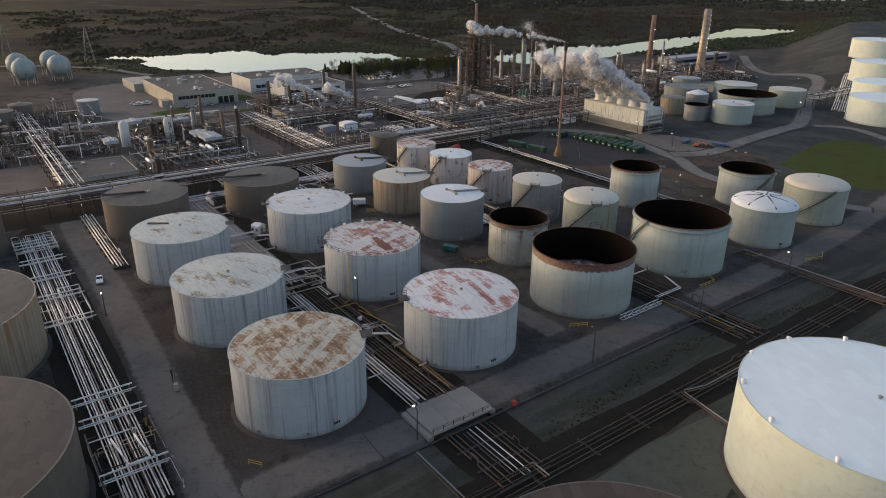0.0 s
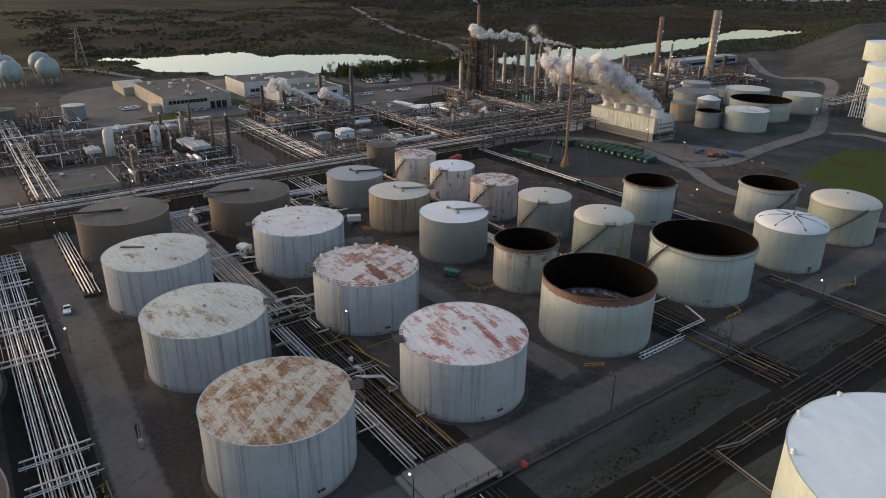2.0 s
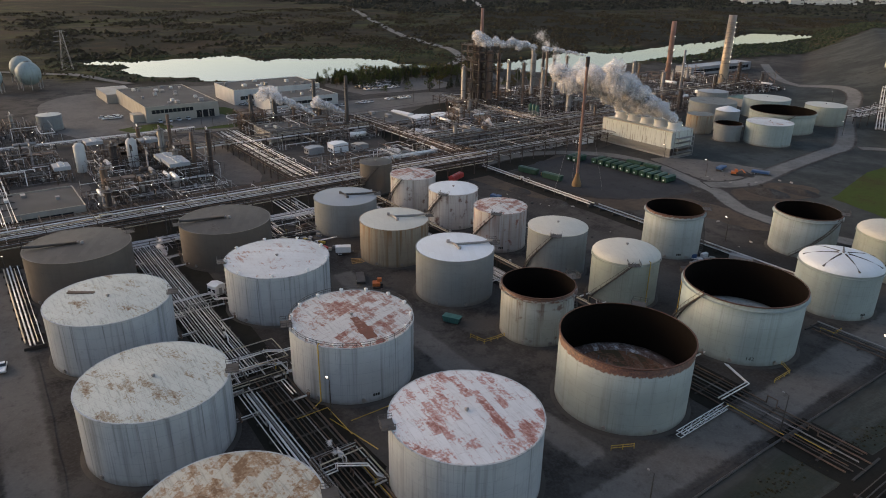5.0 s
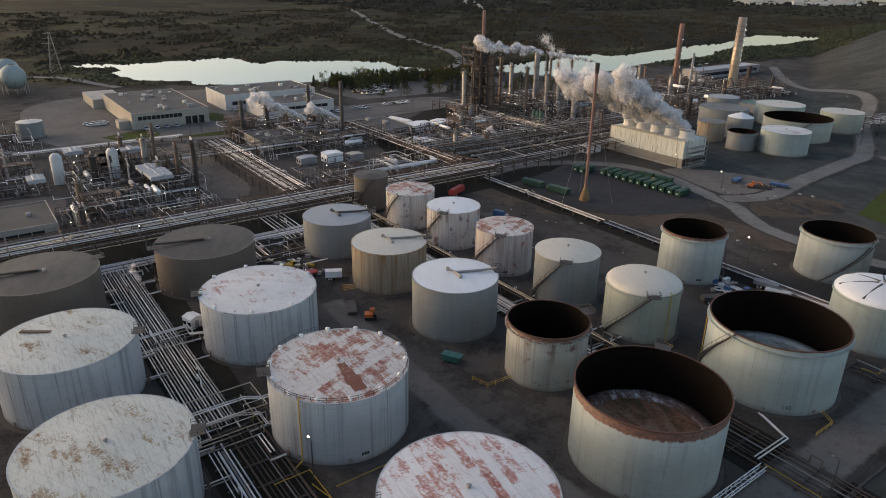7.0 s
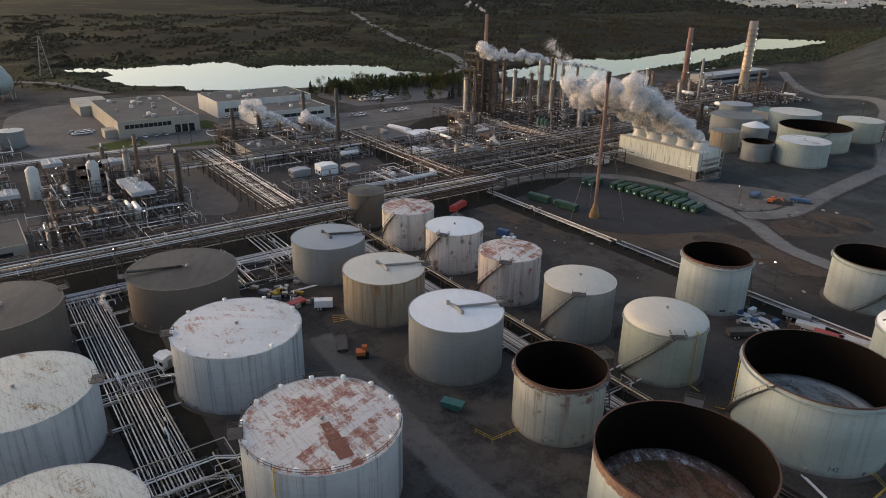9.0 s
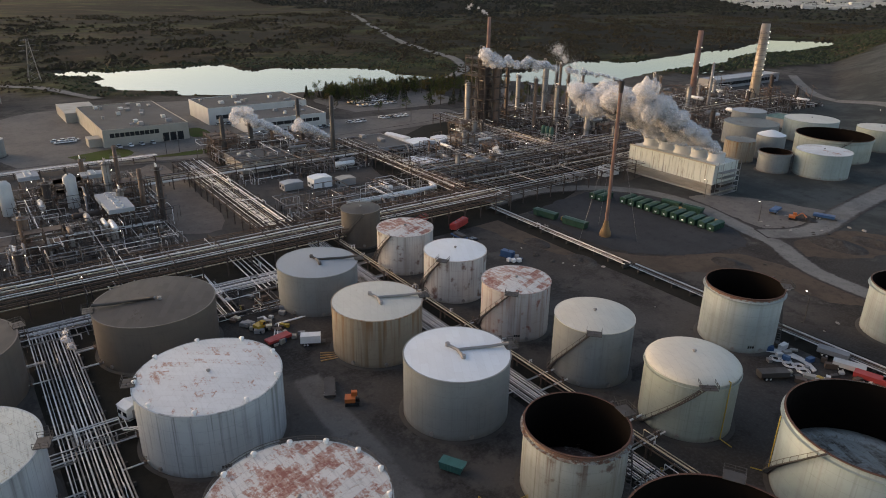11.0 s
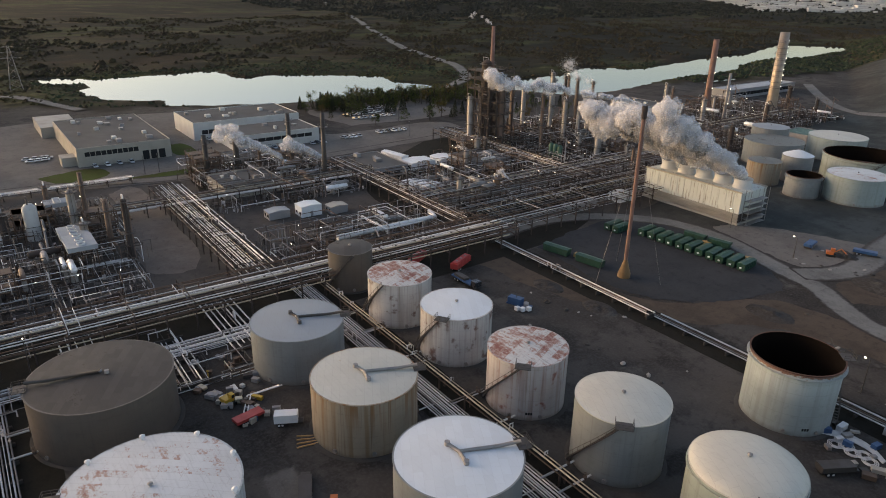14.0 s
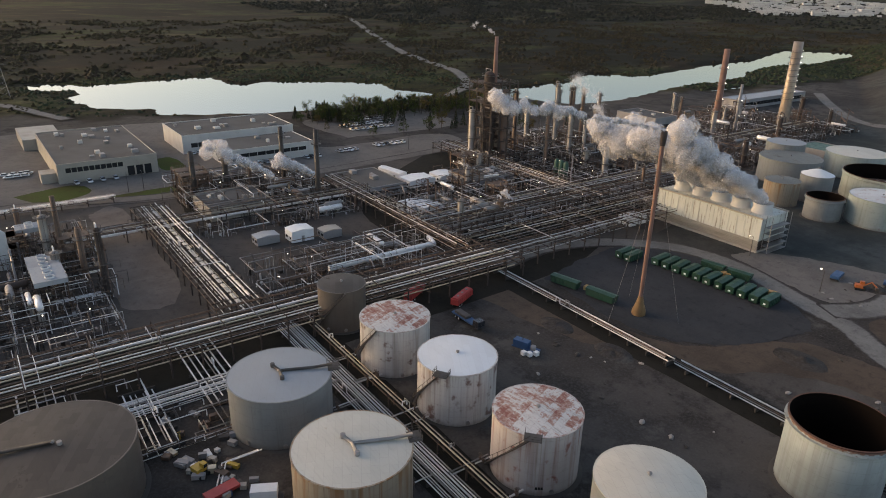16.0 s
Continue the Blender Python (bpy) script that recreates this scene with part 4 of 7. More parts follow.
def pipe_track(label, axis_, lo, hi, a, b, count, z=0.75, seed=1, sleeper=6.0, r=(0.10, 0.24), mats=None, group="pipe tracks"):
    """A bundle of pipes on low concrete sleepers."""
    rng = random.Random(seed)
    t = thing("pipe_track", label, "pipes", group=group)
    for i in range(count):
        p = lo + (hi - lo) * (i + 0.5 + rng.uniform(-0.25, 0.25)) / count
        rad = rng.uniform(*r)
        e0, e1 = a + rng.uniform(0, 3), b - rng.uniform(0, 3)
        pts = along(axis_, p, e0, e1, z + rad)
        if rng.random() < 0.25:
            m = rng.uniform(a + 10, b - 10)
            w, up = rng.uniform(1.2, 2.5), rng.uniform(0.8, 1.6)
            q = [(e0, 0), (m, 0), (m, up), (m + w, up), (m + w, 0), (e1, 0)]
            pts = [(u, p, z + rad + k) if axis_ == "x" else (p, u, z + rad + k) for u, k in q]
        part("pipe", Shape().tube(pts, rad, 8), mats[i % len(mats)] if mats else rng.choice(PIPE_MIX), t)
    s = Shape()
    if axis_ == "x":
        s.box(-0.2, lo - 0.3, 0.0, 0.2, hi + 0.3, z)
    else:
        s.box(lo - 0.3, -0.2, 0.0, hi + 0.3, 0.2, z)
    me = s.mesh("sleeper")
    n = int((b - a) / sleeper)
    for k in range(n + 1):
        u = a + 0.5 + (b - a - 1) * k / n
        part("sleeper", me, "footing", t).location = (u, 0, 0) if axis_ == "x" else (0, u, 0)
    return t


def rack(label, axis_, lo, hi, a, b, levels, seed=1, bay=7.0, posts=3, mats=None, group="pipe racks"):
    """A raised rack: steel trestles and pipes on several levels of (height, pipe count)."""
    rng = random.Random(seed)
    t = thing("pipe_rack", label, "pipe rack", group=group)
    top = max(z for z, _ in levels)
    s = Shape()
    for k in range(posts):
        p = lo + (hi - lo) * k / (posts - 1)
        s.box(p - 0.16, -0.16, 0, p + 0.16, 0.16, top) if axis_ == "y" else s.box(-0.16, p - 0.16, 0, 0.16, p + 0.16, top)
    for z, _ in levels:
        s.box(lo - 0.4, -0.14, z - 0.3, hi + 0.4, 0.14, z) if axis_ == "y" else s.box(-0.14, lo - 0.4, z - 0.3, 0.14, hi + 0.4, z)
    me = s.mesh("trestle")
    n = int((b - a) / bay)
    for k in range(n + 1):
        u = a + (b - a) * k / n
        part("trestle", me, "dark_struct", t).location = (0, u, 0) if axis_ == "y" else (u, 0, 0)
        if posts > 2 and k % 2:
            q = [(lo, top - 0.1), (lo, top + 1.4), (hi, top + 1.4), (hi, top - 0.1)]
            part("portal", Shape().tube([(p, u, z) if axis_ == "y" else (u, p, z) for p, z in q], 0.17, 4), "dark_struct", t)
    for p in (lo - 0.2, hi + 0.2):
        part("girder", Shape().tube(along(axis_, p, a, b, top - 0.45), 0.14, 4), "steel_brown", t)
    for z, count in levels:
        for i in range(count):
            p = lo + (hi - lo) * (i + 0.5 + rng.uniform(-0.3, 0.3)) / count
            rad = rng.choice((0.08, 0.11, 0.14, 0.17, 0.24))
            e0, e1 = a + rng.uniform(-2, 4), b + rng.uniform(-4, 2)
            q = [(e0, 0)]
            u = e0 + rng.uniform(15, 60)
            while u < e1 - 12 and rng.random() < 0.75:
                w, up = rng.uniform(1.5, 4), rng.uniform(0.7, 1.5)
                q += [(u, 0), (u, up), (u + w, up), (u + w, 0)]
                u += rng.uniform(30, 80)
            q.append((e1, 0))
            pts = [(p, u, z + rad + k) if axis_ == "y" else (u, p, z + rad + k) for u, k in q]
            part("pipe", Shape().tube(pts, rad, 8), rng.choice(mats or PIPE_MIX), t)
    # cross-overs that leave the rack sideways
    for _ in range(int((b - a) / 14)):
        u, z, up = rng.uniform(a, b), rng.choice(levels)[0], rng.uniform(0.5, 1.3)
        p0, p1 = rng.uniform(lo, (lo + hi) / 2), rng.uniform((lo + hi) / 2, hi)
        q = [(p0, z + 0.2), (p0, z + up), (p1, z + up), (p1, z + 0.2)]
        pts = [(p, u, k) if axis_ == "y" else (u, p, k) for p, k in q]
        part("cross_pipe", Shape().tube(pts, rng.uniform(0.08, 0.16), 6), rng.choice(("lagging", "steel", "steel_dull")), t)
    return t


SILVER = ["lagging", "steel", "lagging", "steel_dull", "lagging", "steel"]
RUSTY = ["steel_brown", "steel_dark", "steel_brown", "steel_dark", "steel_dull"]
pipe_track("bundle of silver lagged pipes between the tanks", "x", 15.5, 24.5, -140, -48, 14, 0.8, 3, r=(0.08, 0.18), mats=SILVER + ["steel_dull"])
pipe_track("silver pipes running towards the road bridge", "x", 16.0, 20.0, -46, 17, 6, 0.5, 4, mats=SILVER)
pipe_track("dark rusty pipes in the pipe track", "x", 20.5, 27.5, -50, 17, 8, 0.3, 5, mats=RUSTY)
pipe_track("pipes leaving the bridge towards the ditch", "x", 15.5, 26.5, 25.5, 44, 10, 0.3, 6, r=(0.08, 0.18), mats=RUSTY + ["steel", "lagging"])
pipe_track("silver pipe bundle between the small tanks", "x", 94.8, 100.6, -158, -20, 10, 0.7, 7, mats=SILVER)
pipe_track("dark pipes between the open tanks", "x", 94.5, 104, -18, 40, 8, 0.3, 8, r=(0.08, 0.18), mats=RUSTY)
pipe_track("rusty pipes beside the road ditch", "y", 41.5, 46.5, 8, 160, 5, 0.35, 9, 13.0, (0.07, 0.14), mats=["steel_brown", "steel_dark", "dark_struct"])
pipe_track("pipes between the domed tanks", "x", 141, 147, 6, 50, 5, 0.4, 10, mats=RUSTY + ["steel"])
pipe_track("silver pipes past the open-top tank", "x", 166.4, 170.0, -90, 0, 4, 1.0, 11, r=(0.1, 0.2), mats=["steel", "steel_dull", "steel_brown"])
pipe_track("silver pipes beside the gravel pad", "x", 165.6, 168.6, -154, -88, 4, 1.2, 12, r=(0.1, 0.2), mats=["steel", "steel_dull", "steel_brown"])
pipe_track("silver lagged pipes along the western road", "x", -36, -28.8, -130, 16, 14, 1.0, 13, r=(0.07, 0.17), mats=SILVER + ["steel_dull", "steel_brown"])
pipe_track("short pale pipe bundle beside the road", "x", -16.5, -12.5, -142, -88, 5, 0.9, 14, mats=["lagging_tan", "lagging", "steel"])
pipe_track("pipes running under the main rack", "y", -142.5, -136, 14, 84, 8, 0.8, 15, mats=SILVER)
pipe_track("pipes branching between the brown tanks", "x", 55, 62, -146, -122, 6, 0.8, 16, mats=SILVER)
pipe_track("pipes branching from the rack", "x", 36, 44, -160, -133, 5, 0.6, 17, mats=SILVER)
pipe_track("pipes branching from the rack", "x", 70, 79, -160, -131, 7, 0.8, 18, mats=SILVER)
rack("tan overhead pipe on light trestles", "x", 101.6, 103.0, -166, -10, [(3.2, 2)], 21, 9, 2, ["lagging_tan"])
rack("long main pipe rack with two levels of pipes", "y", -164, -147.5, -165, 172, [(3.6, 9), (6.2, 10)], 22, 7, 3)
rack("wide pipe rack beyond the crossing", "y", -178, -152, 168, 268, [(3.6, 10), (6.2, 12)], 23, 7, 4)
rack("pipe rack along the unit edge", "y", -200, -181, 165, 300, [(4.0, 9), (6.5, 10)], 24, 7.5, 3)
rack("wide rack of silver pipes towards the offices", "x", 83, 95, -262, -166, [(3.2, 8), (5.4, 9)], 25, 7, 4, SILVER + ["steel_dark", "lagging_tan"])
rack("pipe rack beside the fenced court", "x", 160, 169, -262, -166, [(3.4, 7), (5.6, 8)], 26, 7, 3)
rack("pipe rack crossing the units", "y", -246, -240, 60, 170, [(3.2, 5), (5.0, 5)], 27, 8, 2)
rack("pipe rack between towers", "x", 236, 246, -290, -180, [(3.4, 7), (6.0, 8)], 28, 7, 3)
rack("pipe rack between the far units", "y", -222, -212, 300, 470, [(3.4, 6), (6.0, 7)], 29, 8, 3)
rack("pipe rack beyond the road", "y", -292, -288, -120, 82, [(1.5, 4), (2.6, 4)], 30, 9, 2, SILVER)
rack("pipe rack in the western units", "x", -18, -8, -350, -170, [(2.4, 7), (4.4, 6)], 31, 8, 2, SILVER)
rack("pipe rack towards the terrace tanks", "y", -109, -101, 402, 500, [(6.0, 5), (9.0, 6)], 32, 9, 2, SILVER)


# white lines that climb the terrace bank beside the big tanks
t = thing("bank_pipes", "white pipes climbing the gravel terrace bank", "pipes", group="pipe tracks")
for k in range(7):
    q = []
    for e in range(9):
        x, y = -92 - 44 * e / 8 + k * 1.5, 402 + 106 * e / 8
        q.append((x, y, sheet_z(x, y, 1.3 + (k % 3) * 0.5)))
    part("pipe", Shape().tube(q + [(q[-1][0] + 12 - k, q[-1][1] - 3, q[-1][2])], 0.28, 6), "white", t)
for e in range(8):
    x, y = -87 - 44 * (e + 0.5) / 8, 402 + 106 * (e + 0.5) / 8
    part("support", Shape().block(x, y, sheet_z(x, y, -0.5), 11, 0.4, 1.7), "steel_dull", t)


def branch(label, pts, r, mats=("steel",), gap=0.8, valves=True):
    """Parallel lines from a pipe track to a tank, with a valve each."""
    t = thing("branch_line", label, "pipes", group="branch lines")
    for k, mt in enumerate(mats):
        a, b = Vector(pts[0]), Vector(pts[1])
        side = (b - a).cross(Vector((0, 0, 1))).normalized() * gap * k
        q = [Vector(p) + side for p in pts]
        part("pipe", Shape().tube(q, r, 8), mt, t)
        if valves:
            m = q[0].lerp(q[1], 0.5)
            s = Shape().cyl(m.x, m.y, m.z - 0.35, m.z + 0.35, r * 2, 10).tube([m, m + Vector((0, 0, 1.0))], 0.06, 5)
            s.lathe([(0.28, m.z + 1.0), (0.36, m.z + 1.03), (0.28, m.z + 1.06)], m.x, m.y, 10)
            part("valve", s, "steel_brown", t)
    return t


rng = random.Random(77)
for x, y, r, ty in ((0, 0, 13, 17), (-39.7, 0.4, 13, 16), (-79, 0.7, 13, 16), (-117.9, 0.9, 13, 16), (0, 40, 13, 27), (-40.2, 40.4, 13, 26), (-79.5, 40.5, 13, 25),
                    (-119, 40.7, 13.1, 25), (-59.9, 82.2, 10.4, 95), (-119.6, 81.3, 10.3, 95), (-90.3, 82.1, 10.3, 95), (-31.3, 85.6, 8.7, 95), (-55.6, 115.9, 8.5, 101),
                    (-79.7, 114.7, 8.3, 101), (-104.1, 114.4, 8.4, 101), (-126.6, 112.8, 8.2, 101), (-32.6, 118.4, 8.8, 101), (-0.7, 80.6, 13.2, 95), (-1.5, 122.8, 13.5, 104)):
    s = 1 if ty > y else -1
    for dx in (rng.uniform(-6, -2), rng.uniform(1, 5)):
        edge = y + s * math.sqrt(r * r - dx * dx) - s * 0.2
        branch("pipes with valves between tank and pipe track", [(x + dx, edge, 1.0), (x + dx, (edge + ty) / 2, 1.0), (x + dx, ty + s * 1.5, 1.0)], rng.uniform(0.13, 0.22), ("steel", "steel_dull")[:rng.randint(1, 2)])
for pts in ([(-13, 17, 1.2), (-13, 22, 1.2), (-13, 22, 2.2), (-10, 26.5, 2.2), (-7, 26.5, 2.2), (-7, 28, 1.0)],
            [(-52, 15, 1.4), (-52, 24, 1.4), (-50, 28, 1.4), (-46, 28, 1.4), (-46, 33, 1.4)],
            [(-56, 14, 1.8), (-56, 27, 1.8), (-54, 30, 1.8), (-54, 34, 1.8)],
            [(-50, 14, 1.0), (-44, 14, 1.0), (-44, 26, 1.0), (-38, 26, 1.0)],
            [(-92, 14, 1.7), (-92, 26, 1.7), (-88, 26, 1.7), (-86, 30, 1.7)],
            [(12, 96, 0.8), (12, 106, 0.8), (5, 109, 0.8)],
            [(-106, 63, 0.8), (-112, 66, 0.8), (-112, 73, 0.8)],
            [(28, 9, 1.2), (42, 9, 1.2), (42, 24, 1.2), (46, 24, 1.2)], [(44, 64, 1.2), (56, 62, 1.2)], [(43.5, 65, 1.0), (45, 70, 1.0), (45, 82, 1.0)]):
    branch("bent silver pipe crossing the pipe track", pts, 0.15, ("steel", "lagging") if pts[0][0] < 20 else ("steel_dull", "steel_brown"), 0.7, False)
# loops and cross frames on the western track
for x in (-118, -104, -90, -76, -60, -22, -14, 4):
    t = thing("pipe_gantry", "low steel frame across the pipe bundle", "gantry", group="pipe gantries")
    s = Shape()
    for y in (-37.5, -32.5, -27.6):
        s.box(x - 0.12, y - 0.12, 0, x + 0.12, y + 0.12, 2.2)
    part("post", s, "steel_dull", t)
    part("beam", Shape().box(x - 0.12, -38.2, 2.2, x + 0.12, -27.0, 2.45), "steel", t)
    for k in range(2):
        part("pipe", Shape().tube([(x + 0.9 + k * 0.6, -38.5, 1.7), (x + 0.9 + k * 0.6, -26.5 - k, 1.7)], 0.13, 6), "steel", t)
part("pipe", Shape().tube([(-5, -34.5, 1.4), (-5, -34.5, 2.6), (4, -33.5, 2.6), (4, -30, 2.6), (-4, -30.8, 2.6), (-4, -30.8, 1.4)], 0.2, 8), "lagging", thing("pipe_loop", "silver expansion loop over the pipes", "pipe"))

# the slab bridge that carries the road over the pipes
t = thing("bridge", "pale concrete slab bridge over the pipe track", "bridge")
for k in range(3):
    part("slab", Shape().box(16.5, 14.2 + k * 4.7, 0.95, 26, 18.84 + k * 4.7, 1.35), "concrete_pale", t)
for y in (13.6, 28.4):
    part("abutment", Shape().box(16.5, y - 0.5, 0, 26, y + 0.5, 0.94), "concrete", t)
for x in (16.8, 25.7):
    s = Shape().tube([(x, 14, 2.3), (x, 28.3, 2.3)], 0.05, 5).tube([(x, 14, 1.85), (x, 28.3, 1.85)], 0.05, 5)
    part("rail", s, "steel_brown", t)
    for k in range(7):
        part("post", Shape().box(x - 0.07, 14.1 + k * 2.35, 1.3, x + 0.07, 14.24 + k * 2.35, 2.35), "steel_dark", t)
road("ramp", "gravel ramp of the slab bridge", [(20.8, 4), (21, 9), (21.2, 13.2)], 9.0, "road", 0.2)
part("pipe", Shape().tube([(26.5, -12, 0.2), (26.6, 30, 0.2), (26.2, 90, 0.2), (27.0, 152, 0.2)], 0.22, 6), "steel_dark", thing("roadside_pipe", "thin dark pipe lying along the road edge", "pipe"))
# ---- process units, stacks, buildings ----
def ladder_cage(s, x, y, z0, z1, w=0.5):
    s.tube([(x - w / 2, y, z0), (x - w / 2, y, z1)], 0.05, 4).tube([(x + w / 2, y, z0), (x + w / 2, y, z1)], 0.05, 4)
    for k in range(int((z1 - z0) / 0.8)):
        s.tube([(x - w / 2, y, z0 + k * 0.8), (x + w / 2, y, z0 + k * 0.8)], 0.035, 4)


def gallery(s, x, y, z, r, w=1.1):
    """A ring platform with a railing round a column."""
    s.lathe([(r, z), (r + w, z), (r + w, z + 0.1), (r, z + 0.1)], x, y, 14, smooth=False)
    s.lathe([(r + w, z + 1.05), (r + w + 0.06, z + 1.1), (r + w, z + 1.15), (r + w - 0.06, z + 1.1), (r + w, z + 1.05)], x, y, 14)
    for k in range(8):
        a = math.tau * k / 8
        s.tube([(x + (r + w) * math.cos(a), y + (r + w) * math.sin(a), z), (x + (r + w) * math.cos(a), y + (r + w) * math.sin(a), z + 1.1)], 0.05, 4)


def column(parent, x, y, h, r, material="vessel", rng=random, galleries=2):
    s = Shape().lathe([(r * 1.15, 0), (r * 1.15, 1.5), (r, 1.7), (r, h - r * 0.6), (r * 0.85, h - r * 0.25), (r * 0.4, h), (0.02, h + 0.05)], x, y, 18)
    part("column", s, material, parent)
    g = Shape()
    for k in range(galleries):
        gallery(g, x, y, h * (0.45 + 0.5 * k / max(galleries - 1, 1)), r)
    ladder_cage(g, x + r + 0.3, y, 1, h)
    part("gallery", g, "steel_dark", parent)
    part("overhead_pipe", Shape().tube([(x, y, h), (x, y, h + 0.9), (x - r - 0.7, y, h + 0.9), (x - r - 0.7, y, 2.0), (x - r - 4, y, 2.0)], 0.2, 7), rng.choice(("lagging", "steel_dull")), parent)


def drum(parent, x, y, z, length, r, axis_="y", material="vessel"):
    d = Vector((0, 1, 0)) if axis_ == "y" else Vector((1, 0, 0))
    c, h = Vector((x, y, z + r)), length / 2
    s = Shape()
    pts = [(c - d * (h + r * 0.5), 0.02), (c - d * (h + r * 0.35), r * 0.7), (c - d * h, r), (c + d * h, r), (c + d * (h + r * 0.35), r * 0.7), (c + d * (h + r * 0.5), 0.02)]
    u, w = Vector((0, 0, 1)), d.cross(Vector((0, 0, 1)))
    v, n = [], 16
    for p, rr in pts:
        v += [p + (u * math.cos(math.tau * k / n) + w * math.sin(math.tau * k / n)) * rr for k in range(n)]
    f = [(i * n + k, i * n + (k + 1) % n, (i + 1) * n + (k + 1) % n, (i + 1) * n + k) for i in range(len(pts) - 1) for k in range(n)]
    s.add(v, f, True)
    part("drum", s, material, parent)
    for e in (-0.6, 0.6):
        p = c + d * h * e
        part("saddle", Shape().block(p.x, p.y, 0, 0.5 if axis_ == "x" else r * 1.6, 0.5 if axis_ == "y" else r * 1.6, z + r * 0.5), "concrete", parent)


def tangle(parent, x0, y0, x1, y1, count, rng, top=7.0, mats=PIPE_MIX, r=(0.08, 0.22)):
    """Square-cornered pipe runs at several levels."""
    for _ in range(count):
        x, y, z = rng.uniform(x0, x1), rng.uniform(y0, y1), rng.choice((0.6, 1.4, 2.6, 3.8, 5.0, 6.2))
        z = min(z, top)
        pts, ax = [(x, y, 0.3), (x, y, z)], rng.random() < 0.5
        for _k in range(rng.randint(2, 5)):
            if ax:
                x = min(max(x + rng.choice((-1, 1)) * rng.uniform(4, 22), x0), x1)
            else:
                y = min(max(y + rng.choice((-1, 1)) * rng.uniform(4, 22), y0), y1)
            pts.append((x, y, z))
            ax = not ax
            if rng.random() < 0.3:
                z = max(0.6, min(top, z + rng.choice((-1.2, 1.2))))
                pts.append((x, y, z))
        pts.append((x, y, 0.3))
        clean = [pts[0]] + [b for a, b in zip(pts, pts[1:]) if (Vector(a) - Vector(b)).length > 0.3]
        part("pipe", Shape().tube(clean, rng.uniform(*r), 6), rng.choice(mats), parent)


def steel_frame(parent, x0, y0, x1, y1, levels, bx, by, material="steel_brown", deck=True):
    top = levels[-1]
    me = Shape().box(-0.18, -0.18, 0, 0.18, 0.18, top + 1.0).mesh("post")
    for i in range(bx + 1):
        for j in range(by + 1):
            x, y = x0 + (x1 - x0) * i / bx, y0 + (y1 - y0) * j / by
            part("post", me, material, parent).location = (x, y, 0)
    for z in levels:
        s = Shape()
        for i in range(bx + 1):
            x = x0 + (x1 - x0) * i / bx
            s.box(x - 0.13, y0, z - 0.35, x + 0.13, y1, z)
        for j in range(by + 1):
            y = y0 + (y1 - y0) * j / by
            s.box(x0, y - 0.13, z - 0.34, x1, y + 0.13, z - 0.01)
        if deck:
            s.box(x0, y0, z + 0.01, x0 + (x1 - x0) * 0.6, y1, z + 0.08)
        part("floor_frame", s, material, parent)
        s = Shape()
        for q in (0.55, 1.1):
            s.tube([(x0, y0, z + q), (x1, y0, z + q), (x1, y1, z + q), (x0, y1, z + q), (x0, y0, z + q)], 0.05, 4)
        part("railing", s, "steel_dark", parent)


UNIT_MIX = ["lagging", "steel", "steel_dull", "steel_dull", "steel_brown", "steel_brown", "steel_dark", "vessel_brown", "dark_struct"]


